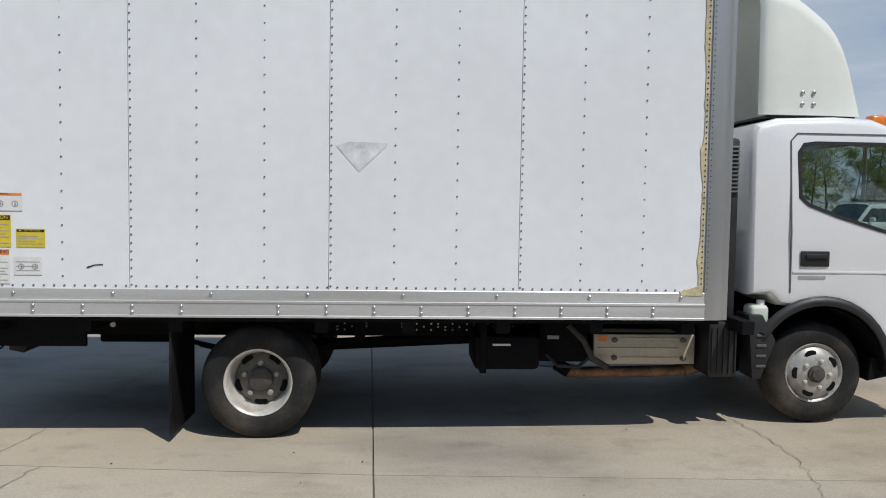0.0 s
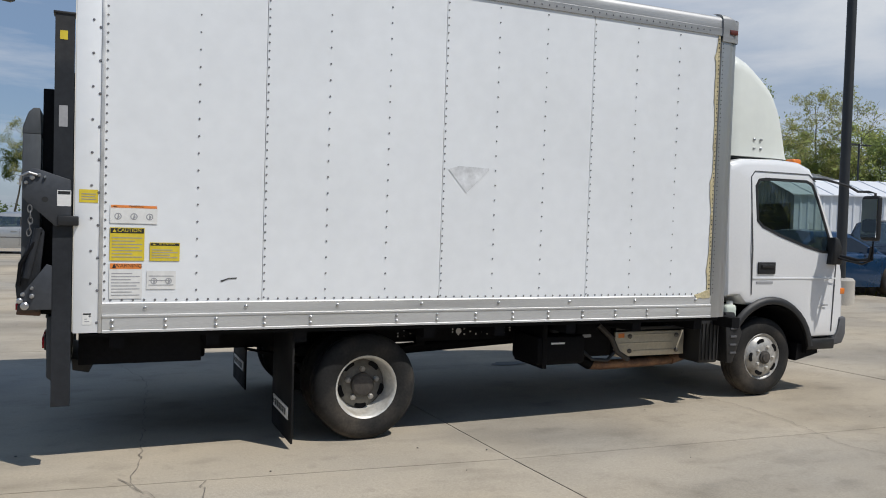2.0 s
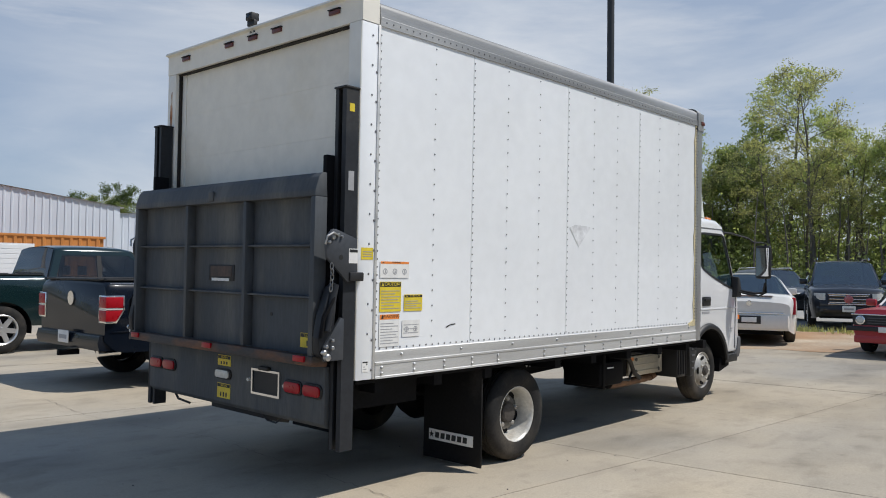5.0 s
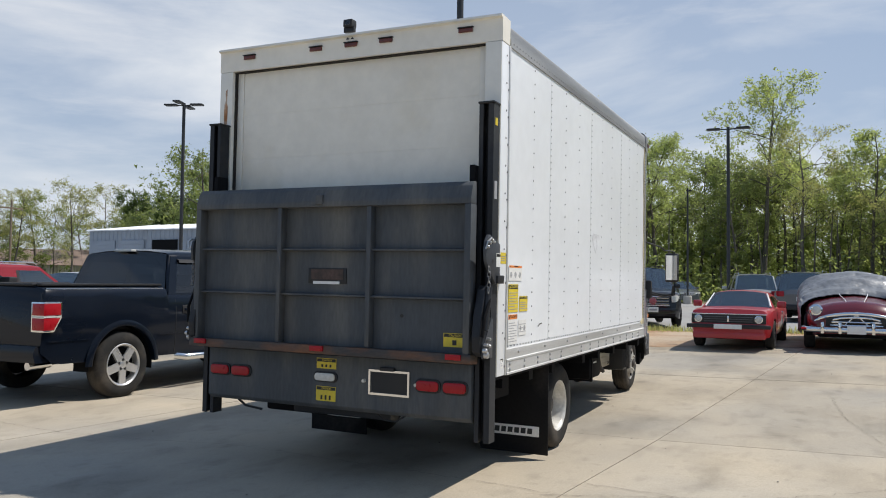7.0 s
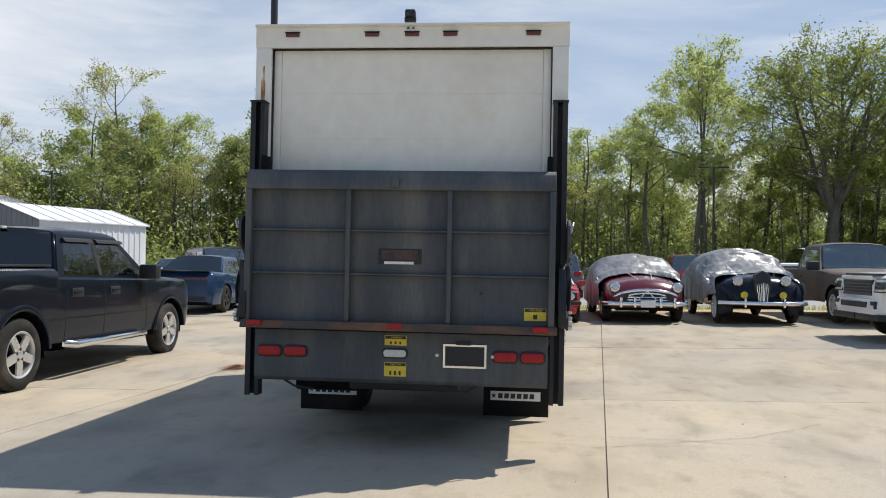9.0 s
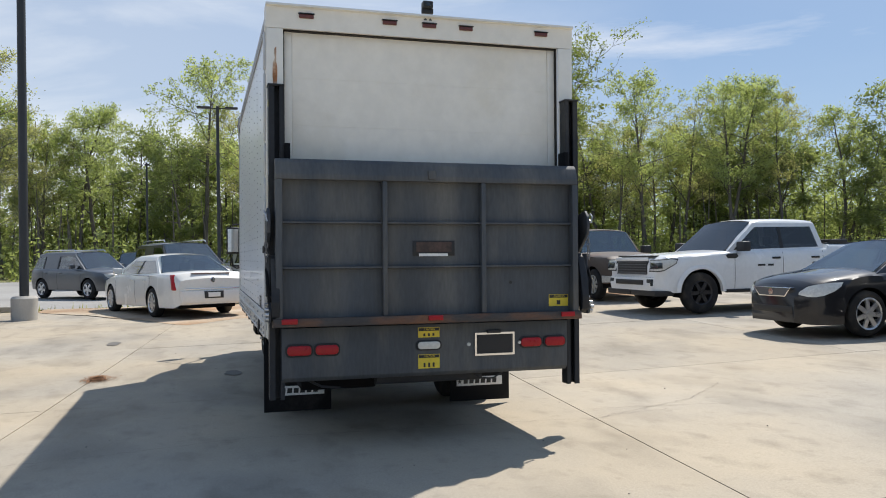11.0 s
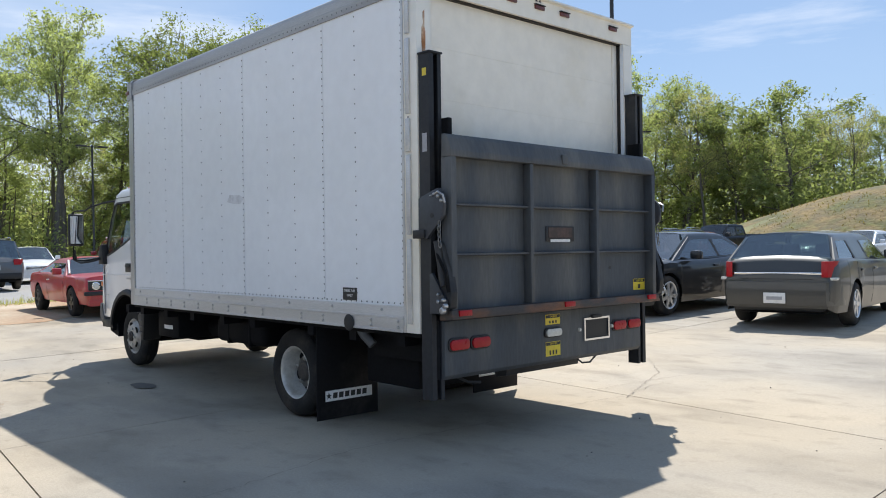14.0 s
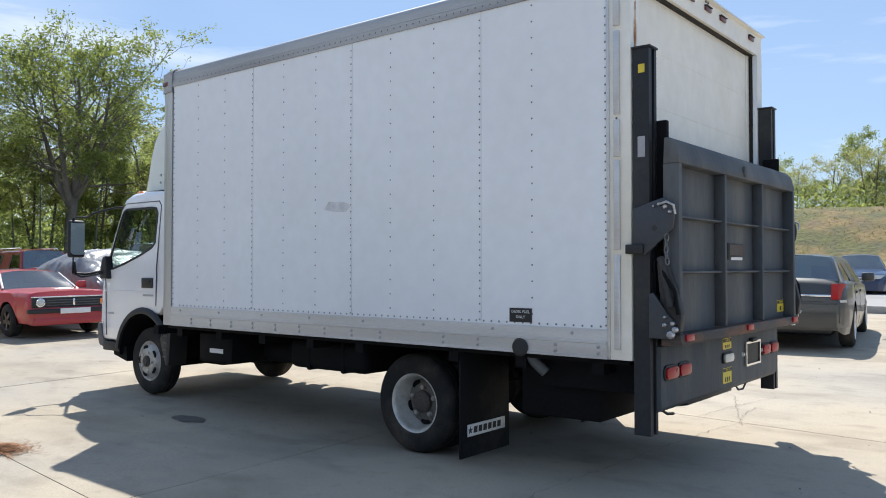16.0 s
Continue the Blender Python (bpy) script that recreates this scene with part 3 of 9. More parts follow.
part("lens_ring", lathe(bmesh.new(), [(-2.735, 0.016), (-2.729, 0.022)], "x", (0, 0, 3.325), 16), M["dark_glass"], camera_bits)
# rust where the lift columns meet the posts
rng = random.Random(4)
for s in (-1, 1):
    bm = bmesh.new()
    left = [(s * (1.148 + 0.010 * rng.random()), 2.645 + 0.036 * k) for k in range(9 if s > 0 else 5)]
    right = [(s * (1.178 + 0.016 * rng.random() - 0.0022 * k), 2.645 + 0.034 * k) for k in range(9 if s > 0 else 5)]
    pts = left + right[::-1]
    prism(bm, pts, "x", -2.6925, -2.6905)
    part("rust_patch", bm, M["rust_streak"], cargo, "streak of orange rust")

# glue residue of a taken-off placard, sealant and scuff on the right side
bm = prism(bmesh.new(), [(-0.36, 1.875), (-0.28, 1.90), (-0.05, 1.895), (-0.05, 1.88), (-0.22, 1.715), (-0.26, 1.76)], "y", -1.2285, -1.2275)
part("glue_residue", bm, M["smear"], cargo, "grey diamond-shaped glue residue")
bm = prism(bmesh.new(), [(-0.40, 1.82), (-0.32, 1.85), (-0.15, 1.86), (-0.10, 1.80), (-0.2, 1.78), (-0.34, 1.77)], "y", 1.2275, 1.2285)
part("scuff_patch", bm, M["smear"], cargo, "grey scuffed patch")
bm = prism(bmesh.new(), [(-1.87, 1.105), (-1.82, 1.122), (-1.77, 1.125), (-1.77, 1.118), (-1.82, 1.115), (-1.86, 1.098)], "y", -1.2285, -1.2275)
part("scratch", bm, M["ink"], cargo)
bm = bmesh.new()
for z0, z1 in ((0.98, 3.06),):
    left = []
    right = []
    for k in range(120):
        z = lerp(z0, z1, k / 119)
        b = 0.004 + 0.03 * max(0, noise.noise(Vector((z * 3, 0, 3)))) + 0.012 * max(0, noise.noise(Vector((z * 14, 4, 3)))) + 0.02 * max(0, noise.noise(Vector((z * 1.3, 8, 3))))
        left.append((1.957 - 1.5 * b, z))
        right.append((1.969, z))
    prism(bm, left + right[::-1], "y", -1.2315, -1.2275)
part("sealant_bead", bm, M["sealant"], cargo, "yellowed smeared sealant along the front seam")
bm = prism(bmesh.new(), [(1.82, 0.985), (1.88, 1.0), (1.967, 1.03), (1.972, 0.96), (1.90, 0.955), (1.87, 0.962), (1.84, 0.95)], "y", -1.2365, -1.2275)
part("sealant_smear", bm, M["sealant"], cargo)
rv = bmesh.new()
for k in range(60):
    dome(rv, 1.960, -1.2315, 1.0 + 0.0345 * k, -1, 0.006)
    dome(rv, 1.997, -1.2345, 1.0 + 0.0345 * k, -1, 0.0045)
part("seam_riveting", rv, M["ink"], cargo, kind="stuff")


def decal(x0, x1, z0, z1, s, body, head=None, head_ink=None, rows=0, boxes=0, word=None, y=1.2285):
    """A sticker on a side: body, coloured head strip, lines of small print as bars."""
    st = part("decal", cuboid(x0, x1, s * y, s * (y + 0.001), z0, z1), body, cargo, "safety decal")
    h = z1 - z0
    top = z1
    if head:
        top = z1 - 0.17 * h
        part("head_strip", cuboid(x0 + 0.004, x1 - 0.004, s * (y + 0.001), s * (y + 0.002), top, z1 - 0.004), head, st)
        if word:
            w = lettering(word, 0.15 * h, head_ink, st, pose((x0 + x1) / 2 + 0.012, s * (y + 0.0022), (top + z1) / 2, 90, 0, 0 if s < 0 else 180), depth=0.0004)
            part("sign_triangle", prism(bmesh.new(), [(x0 + 0.014, top + 0.005), (x0 + 0.036, top + 0.005), (x0 + 0.025, z1 - 0.008)], "y", s * (y + 0.002), s * (y + 0.003)), M["yellow"] if head == M["ink"] else M["ink"], st)
    r = random.Random(int(1000 * (x0 + z0)))
    for k in range(rows):
        z = lerp(z0 + 0.012, top - 0.018, (k + 0.5) / rows)
        part("print_line", cuboid(x0 + 0.012, x1 - 0.012 - 0.3 * (x1 - x0) * r.random() * (k % 2), s * (y + 0.001), s * (y + 0.002), z - 0.0025, z + 0.0025), M["grey_ink"], st)
    for k in range(boxes):
        xa = lerp(x0, x1, (k + 0.18) / boxes)
        xb = lerp(x0, x1, (k + 0.82) / boxes)
        bm = bmesh.new()
        rp = 0.36 * (xb - xa)
        lathe(bm, [(s * (y + 0.0012), rp), (s * (y + 0.002), rp), (s * (y + 0.002), rp * 0.72), (s * (y + 0.0012), rp * 0.72)], "y", ((xa + xb) / 2, 0, z0 + 0.45 * (top - z0)), 14, closed=True)
        prism(bm, [((xa + xb) / 2 - 0.3 * rp, z0 + 0.25 * (top - z0)), ((xa + xb) / 2 + 0.5 * rp, z0 + 0.4 * (top - z0)), ((xa + xb) / 2, z0 + 0.62 * (top - z0))], "y", s * (y + 0.0012), s * (y + 0.002))
        part("pictogram", bm, M["grey_ink"], st)
    return st


decal(-2.50, -2.24, 1.445, 1.555, -1, M["white_decal"], M["orange_decal"], M["ink"], boxes=3, word="WARNING")
decal(-2.50, -2.31, 1.225, 1.42, -1, M["yellow"], M["ink"], M["yellow"], rows=7, word="CAUTION")
decal(-2.28, -2.11, 1.225, 1.335, -1, M["yellow"], M["ink"], M["yellow"], rows=4, word="ATTENTION")
decal(-2.50, -2.32, 1.00, 1.212, -1, M["white_decal"], M["orange_decal"], M["ink"], rows=8, word="WARNING")
decal(-2.295, -2.13, 1.055, 1.165, -1, M["white_decal"], None, rows=3, boxes=2)
decal(-2.665, -2.565, 1.56, 1.635, -1, M["yellow"], None, rows=3, y=1.2305)
decal(-2.64, -2.59, 0.85, 0.92, -1, M["white_decal"], M["ink"], rows=2, y=1.2305)
st = decal(-2.01, -1.84, 0.995, 1.085, 1, M["ink"], None)
lettering("DIESEL FUEL", 0.026, M["white_decal"], st, pose(-1.925, 1.2305, 1.062, 90, 0, 180), depth=0.0004)
lettering("ONLY", 0.026, M["white_decal"], st, pose(-1.925, 1.2305, 1.028, 90, 0, 180), depth=0.0004)

# ---- lift gate ----
gate = part("lift_gate", cuboid(-2.885, -2.875, -1.115, 1.105, 0.96, 2.0), M["gate_steel"], truck, "folded dark grey steel lift-gate platform with worn ribs")
gate.matrix_basis = pose(0, 0.0305, 0) @ Matrix.Diagonal((1, 1 / NARROW, 1, 1))
GR, GL = -1.15, 1.14
for y0, y1 in ((GR, GR + 0.045), (GL - 0.045, GL)):
    part("stile", prism(bmesh.new(), [(-2.965, 0.96), (-2.87, 0.96), (-2.868, 1.9345), (-2.962, 1.9345)], "y", y0, y1, 0.004), M["gate_steel"], gate)
part("top_bar", prism(bmesh.new(), [(-2.964, 1.935), (-2.962, 1.975), (-2.935, 2.055), (-2.91, 2.083), (-2.875, 2.085), (-2.868, 1.935)], "y", GR, GL, 0.006), M["gate_steel"], gate)
for y in (0.365, -0.385):
    part("upright_rib", cuboid(-2.955, -2.8855, y - 0.017, y + 0.017, 0.97, 1.934, 0.004), M["gate_steel"], gate)
for z in (1.635, 1.315):
    for y0, y1 in ((GR + 0.046, -0.4025), (-0.3675, 0.3475), (0.3825, GL - 0.046)):
        part("cross_rib", prism(bmesh.new(), [(-2.935, z - 0.005), (-2.886, z - 0.012), (-2.886, z + 0.012), (-2.935, z + 0.005)], "y", y0, y1), M["gate_steel"], gate)
part("bottom_lip", prism(bmesh.new(), [(-2.985, 0.905), (-2.86, 0.895), (-2.86, 0.958), (-2.975, 0.965)], "y", GR - 0.02, GL + 0.02, 0.006), M["lip"], gate, "rust-brown bottom lip of the platform")
for y in (1.05, 0.0, -1.05):
    part("reflector", cuboid(-2.992, -2.976, y - 0.055, y + 0.055, 0.925, 0.962, 0.003), M["red_lens"], gate, "red reflector")
lp = part("maker_plate", cuboid(-2.892, -2.886, -0.175, 0.145, 1.395, 1.505, 0.002), M["plastic"], gate, "dark maker's plate with a worn picture")
part("plate_bar", cuboid(-2.8965, -2.892, -0.12, 0.10, 1.392, 1.412), M["white_decal"], lp)
part("plate_picture", cuboid(-2.8945, -2.892, -0.15, 0.12, 1.425, 1.497), M["plate_print"], lp)
dc = part("gate_decal", cuboid(-2.888, -2.8855, -1.095, -0.935, 1.00, 1.09), M["yellow"], gate, "yellow caution decal")
part("head_strip", cuboid(-2.8895, -2.888, -1.091, -0.939, 1.064, 1.087), M["ink"], dc)
lettering("CAUTION", 0.02, M["yellow"], dc, pose(-2.8905, -1.02, 1.0755, 90, 0, -90), depth=0.0004)
part("warning_strip", cuboid(-2.8895, -2.888, -1.03, -1.00, 1.012, 1.045), M["ink"], dc)
part("latch_slot", cuboid(-2.975, -2.955, -0.012, 0.045, 1.95, 2.02, 0.006), M["gate_steel"], gate)
part("drain_hole", lathe(bmesh.new(), [(-2.8885, 0.013), (-2.886, 0.013)], "x", (0, -0.62, 1.19), 12), M["ink"], gate)

link = bmesh.new()
seg_n, ring_n = 12, 6
rows = []
for i in range(seg_n + 1):
    a = 2 * math.pi * i / seg_n
    cx, cz = 0.011 * math.cos(a), 0.021 * math.sin(a)
    rows.append([(cx + 0.0038 * math.cos(b) * math.cos(a), 0.0038 * math.sin(b), cz + 0.0038 * math.cos(b) * math.sin(a)) for b in [2 * math.pi * k / ring_n for k in range(ring_n + 1)]])
sheet(link, rows)
link_me = to_mesh("chain_link", link, M["chain"])
for s in (-1, 1):
    yo = s * 1.215
    col = part("lift_column", bmesh.new(), M["black_steel"], truck)
    bm = bmesh.new()
    ya, yb = s * 1.115, s * 1.222
    prism(bm, [(-2.70, ya), (-2.70, yb), (-2.80, yb), (-2.80, s * 1.182), (-2.785, s * 1.182), (-2.785, yb - s * 0.018), (-2.72, yb - s * 0.018), (-2.72, ya + s * 0.018), (-2.785, ya + s * 0.018), (-2.785, ya + s * 0.03), (-2.80, ya + s * 0.03), (-2.80, ya)], "z", 0.378, 2.612)
    col.data = to_mesh("lift_column", bm, M["black_steel"])
    tagged(col, "black steel lift column with a slotted track")
    part("column_cap", cuboid(-2.81, -2.693, s * 1.108, s * 1.229, 2.613, 2.627, 0.004), M["black_steel"], col)
    part("runner", cuboid(-2.86, -2.74, s * 1.075, s * 1.114, 0.90, 2.20, 0.006), M["chassis"], col)
    part("column_decal", cuboid(-2.775, -2.735, s * 1.2225, s * 1.2235, 2.47, 2.52), M["yellow"], col)
    part("column_decal", cuboid(-2.775, -2.735, s * 1.2225, s * 1.2235, 1.50, 1.54), M["yellow"], col)
    part("hollow_sign", cuboid(-2.775, -2.73, s * 1.2225, s * 1.2235, 1.98, 2.10), M["grey_ink"], col)
    # hinge plate, chain and folded arm
    br = part("hinge_plate", prism(bmesh.new(), [(-2.955, 1.63), (-2.945, 1.69), (-2.905, 1.735), (-2.88, 1.735), (-2.71, 1.68), (-2.705, 1.43), (-2.785, 1.415), (-2.90, 1.52), (-2.945, 1.56)], "y", s * 1.224, s * 1.246, 0.004), M["plate_grey"], truck, "grey steel hinge plate beside the lift column")
    if s < 0:
        pd = part("plate_decal", cuboid(-2.778, -2.706, s * 1.2465, s * 1.2475, 1.53, 1.62), M["white_decal"], br)
        part("decal_head", cuboid(-2.774, -2.71, s * 1.2475, s * 1.2485, 1.597, 1.615), M["ink"], pd)
    part("plate_hole", lathe(bmesh.new(), [(s * 1.2465, 0.016), (s * 1.248, 0.016)], "y", (-2.84, 0, 1.565), 14), M["ink"], br)
    for px, pz, pr in ((-2.87, 1.70, 0.010), (-2.905, 1.685, 0.014), (-2.84, 1.69, 0.008), (-2.935, 1.655, 0.010)):
        part("pin", lathe(bmesh.new(), [(s * 1.225, pr), (s * 1.258, pr), (s * 1.264, pr * 0.6)], "y", (px, 0, pz), 12), M["steel"], br)
    part("shackle", tube(bmesh.new(), [(-2.88, s * 1.256, 1.70), (-2.92, s * 1.268, 1.712), (-2.96, s * 1.262, 1.69), (-2.965, s * 1.25, 1.64)], 0.007, 8), M["steel"], br)
    part("clamp", cuboid(-2.775, -2.665, s * 1.223, s * 1.262, 1.42, 1.475, 0.006), M["plastic"], br)
    ch = part("chain", bmesh.new(), M["steel"], truck, "steel lift-gate chain")
    ch.data = link_me.copy()
    ch.matrix_basis = pose(-2.915, s * 1.252, 1.51)
    for k in range(1, 5):
        share("chain_link", link_me, ch, pose(0.004 * math.sin(k), 0, -0.033 * k, 0, 6 * math.sin(k * 2), 90 * (k % 2)))
    arm = part("lift_arm", prism(bmesh.new(), [(-2.975, 0.98), (-2.93, 0.95), (-2.865, 1.10), (-2.84, 1.38), (-2.86, 1.41), (-2.90, 1.38), (-2.955, 1.22), (-2.985, 1.08)], "y", s * 1.165, s * 1.222, 0.006), M["black_steel"], truck, "black folded lift arm")
    part("lower_plate", prism(bmesh.new(), [(-2.95, 0.94), (-2.80, 0.94), (-2.80, 1.19), (-2.83, 1.20), (-2.90, 1.09), (-2.955, 1.03)], "y", s * 1.2225, s * 1.240, 0.004), M["plate_grey"], arm)
    for px, pz, pr in ((-2.90, 1.065, 0.010), (-2.90, 1.02, 0.013), (-2.945, 1.03, 0.012), (-2.935, 0.965, 0.022), (-2.96, 0.995, 0.016)):
        part("pin", lathe(bmesh.new(), [(s * 1.240, pr), (s * 1.262, pr), (s * 1.268, pr * 0.6)], "y", (px, 0, pz), 12), M["steel"], arm)
    part("cylinder", rod(bmesh.new(), (-2.87, s * 1.236, 1.40), (-2.93, s * 1.236, 1.12), 0.022, 12), M["black_steel"], arm)
    part("hose", tube(bmesh.new(), [(-2.86, s * 1.24, 1.38), (-2.90, s * 1.25, 1.30), (-2.96, s * 1.245, 1.20), (-2.97, s * 1.235, 1.08)], 0.011, 8), M["chassis"], arm)


def obround(x0, x1, y0, y1, z0, z1, r):
    """A rounded lens or grommet on the rear face."""
    pts = []
    for cy, cz, a0 in ((y1 - r, z1 - r, 0), (y0 + r, z1 - r, 90), (y0 + r, z0 + r, 180), (y1 - r, z0 + r, 270)):
        pts += [(cy + r * math.cos(radians(a0 + 22.5 * k)), cz + r * math.sin(radians(a0 + 22.5 * k))) for k in range(5)]
    return prism(bmesh.new(), pts, "x", x0, x1, 0.003)


# bumper beam below the platform
beam = part("bumper_beam", prism(bmesh.new(), [(-2.83, 0.53), (-2.80, 0.50), (-2.71, 0.50), (-2.71, 0.885), (-2.83, 0.885)], "y", -1.113, 1.09, 0.005), M["gate_steel"], truck, "dark grey steel rear beam with tail lights")
beam.matrix_basis = pose(0, 0.0305, 0) @ Matrix.Diagonal((1, 1 / NARROW, 1, 1))
for y0, y1, s in ((1.055, 0.885, 1), (0.855, 0.69, 1), (-0.72, -0.885, -1), (-0.92, -1.085, -1)):
    tl = part("tail_light", obround(-2.842, -2.829, y1 - 0.012, y0 + 0.012, 0.680, 0.772, 0.036), M["plastic"], beam, "oval red tail light in a black grommet")
    part("lens", obround(-2.854, -2.8405, y1, y0, 0.692, 0.760, 0.026), M["red_lens"], tl)
rl = part("reversing_light", obround(-2.842, -2.829, -0.085, 0.115, 0.693, 0.768, 0.034), M["plastic"], beam, "oval clear reversing light")
part("lens", obround(-2.854, -2.8405, -0.07, 0.10, 0.703, 0.758, 0.024), M["clear_lens"], rl)
for z0, z1 in ((0.788, 0.862), (0.558, 0.662)):
    dc = part("beam_decal", cuboid(-2.8325, -2.8305, -0.07, 0.095, z0, z1), M["yellow"], beam, "yellow caution decal")
    part("head_strip", cuboid(-2.834, -2.8325, -0.066, 0.091, z1 - 0.026, z1 - 0.004), M["ink"], dc)
    lettering("CAUTION", 0.018, M["yellow"], dc, pose(-2.8345, 0.008, z1 - 0.015, 90, 0, -90), depth=0.0004)
    for k in range(3):
        part("pictogram", cuboid(-2.834, -2.8325, -0.03 + 0.035 * k, -0.015 + 0.035 * k, z0 + 0.01, z0 + 0.4 * (z1 - z0)), M["ink"], dc)
bm = bmesh.new()
for y0, y1, z0, z1 in ((-0.665, -0.345, 0.795, 0.81), (-0.665, -0.345, 0.636, 0.651), (-0.665, -0.65, 0.651, 0.795), (-0.36, -0.345, 0.651, 0.795)):
    box(bm, -2.846, -2.834, y0, y1, z0, z1)
pf = part("plate_holder", bm, M["chrome"], beam, "empty chrome number-plate holder")
part("plate_backing", cuboid(-2.8345, -2.8305, -0.64, -0.37, 0.655, 0.79), M["plastic"], pf)
part("lamp", cuboid(-2.86, -2.83, -0.55, -0.44, 0.805, 0.83, 0.005), M["plastic"], pf)
for y in (-0.30, -0.71):
    part("screw", lathe(bmesh.new(), [(-2.845, 0.012), (-2.83, 0.016)], "x", (0, y, 0.725), 12), M["clear_lens"], pf)
part("lower_step", prism(bmesh.new(), [(-2.70, 0.44), (-2.60, 0.42), (-2.56, 0.50), (-2.709, 0.52)], "y", -0.45, 0.38, 0.004), M["black_steel"], beam)
part("cable", tube(bmesh.new(), [(-2.76, -0.35, 0.50), (-2.76, -0.42, 0.455), (-2.76, -0.52, 0.45), (-2.76, -0.60, 0.50)], 0.007, 8), M["plastic"], beam)
part("hose", tube(bmesh.new(), [(-2.72, 0.9, 0.50), (-2.74, 0.8, 0.45), (-2.72, 0.66, 0.43)], 0.009, 8), M["plastic"], beam)

# boards added under the box to deepen the shade below it
part("floor_boards", cuboid(-2.65, 2.11, -1.195, 1.195, 0.796, 0.8285), M["floor_board"], cargo, "near-black underside of the cargo floor, darkened for shade")
# ---- chassis ----
chassis = part("chassis", cuboid(-2.6, 3.4, -0.43, -0.37, 0.555, 0.795), M["chassis"], truck, "black ladder chassis with cross members")
part("rail", cuboid(-2.6, 3.4, 0.37, 0.43, 0.575, 0.795), M["chassis"], chassis)
for x in (-2.45, -1.9, -1.35, -0.45, 0.1, 0.7, 1.3, 1.9, 2.3):
    part("cross_member", cuboid(x - 0.04, x + 0.04, -1.19, 1.19, 0.70, 0.784), M["chassis"], chassis)
for s in (-1, 1):
    part("under_rail", cuboid(-2.655, 2.1, s * 1.10, s * 1.19, 0.768, 0.788), M["chassis"], chassis)
    part("skirt_plate", cuboid(-2.66, -1.95, s * 1.0, s * 1.03, 0.58, 0.783), M["chassis"], chassis)
part("lift_pump_box", cuboid(-2.35, -1.75, 0.35, 0.95, 0.36, 0.74, 0.02), M["chassis"], chassis)
# white discs stand in for daylight showing through holes in the rail
hb = bmesh.new()
for k in range(26):
    x = -0.40 + 0.052 * k
    for z in (0.600, 0.622, 0.644):
        if (k * 7 + int(z * 1000)) % 5 < 3 and not 4 < k < 9:
            lathe(hb, [(-0.431, 0.008), (-0.436, 0.006)], "y", (x, 0, z), 6)
for x, r in ((0.12, 0.024), (0.86, 0.02), (-1.98, 0.02)):
    lathe(hb, [(-0.431, r), (-0.438, r)], "y", (x, 0, 0.628), 14)
part("rail_bolts", hb, M["white_decal"], chassis, "rows of pale discs for daylight through the chassis rail", kind="stuff")
part("drive_shaft", rod(bmesh.new(), (-0.8, 0, 0.40), (2.2, 0, 0.55), 0.045, 14), M["chassis"], chassis)
part("rear_axle", rod(bmesh.new(), (-0.90, -0.85, 0.365), (-0.90, 0.85, 0.365), 0.075, 14), M["chassis"], chassis)
part("differential", lathe(bmesh.new(), [(-0.2, 0.03), (-0.13, 0.15), (0, 0.19), (0.13, 0.15), (0.2, 0.03)], "y", (-0.90, 0, 0.37), 18), M["chassis"], chassis)
part("front_axle", rod(bmesh.new(), (2.92, -0.75, 0.33), (2.92, 0.75, 0.33), 0.05, 12), M["chassis"], chassis)
for s in (-1, 1):
    bm = bmesh.new()
    for k in range(5):
        w = 0.68 - 0.11 * k
        pts = [(-0.90 + w * u, 0.46 + 0.10 * u * u * (w / 0.68) - 0.016 * k) for u in (-1, -0.5, 0, 0.5, 1)]
        prism(bm, pts + [(x, z - 0.012) for x, z in pts[::-1]], "y", s * 0.44, s * 0.51)
    part("leaf_spring", bm, M["chassis"], chassis)
    part("spring_hanger", cuboid(-0.27, -0.2, s * 0.44, s * 0.5, 0.53, 0.70), M["chassis"], chassis)
part("air_tank", lathe(bmesh.new(), [(0.7, 0.05), (0.72, 0.10), (1.15, 0.10), (1.17, 0.05)], "x", (0, 0.7, 0.58), 18), M["chassis"], chassis)
part("gearbox", cuboid(1.7, 2.4, -0.25, 0.25, 0.35, 0.75, 0.05), M["chassis"], chassis)
part("engine_sump", cuboid(2.4, 3.3, -0.33, 0.33, 0.30, 0.90, 0.06), M["chassis"], chassis)
# right side: emissions boxes and exhaust
sb = part("exhaust_filter", cuboid(1.22, 1.95, -1.02, -0.60, 0.47, 0.745, 0.03), M["chassis"], truck, "exhaust filter behind a tan heat shield")
sh = prism(bmesh.new(), [(1.235, 0.71), (1.235, 0.49), (1.25, 0.475), (1.955, 0.475), (1.955, 0.71)], "y", -1.055, -1.025, 0.006)
sh_ob = part("heat_shield", sh, M["heat_shield"], sb, "tan pressed heat shield")
for z0, x0 in ((0.678, 1.43), (0.60, 1.26), (0.525, 1.42)):
    part("pressed_rib", cuboid(x0, 1.84, -1.062, -1.056, z0 - 0.006, z0 + 0.006, 0.002), M["heat_shield"], sh_ob)
for x, z in ((1.38, 0.665), (1.87, 0.665), (1.38, 0.525), (1.87, 0.52)):
    part("nut", lathe(bmesh.new(), [(-1.056, 0.022), (-1.062, 0.022), (-1.07, 0.010)], "y", (x, 0, z), 12), M["dish"], sh_ob)
part("red_label", cuboid(1.265, 1.325, -1.0575, -1.0555, 0.655, 0.695), M["orange_decal"], sh_ob)
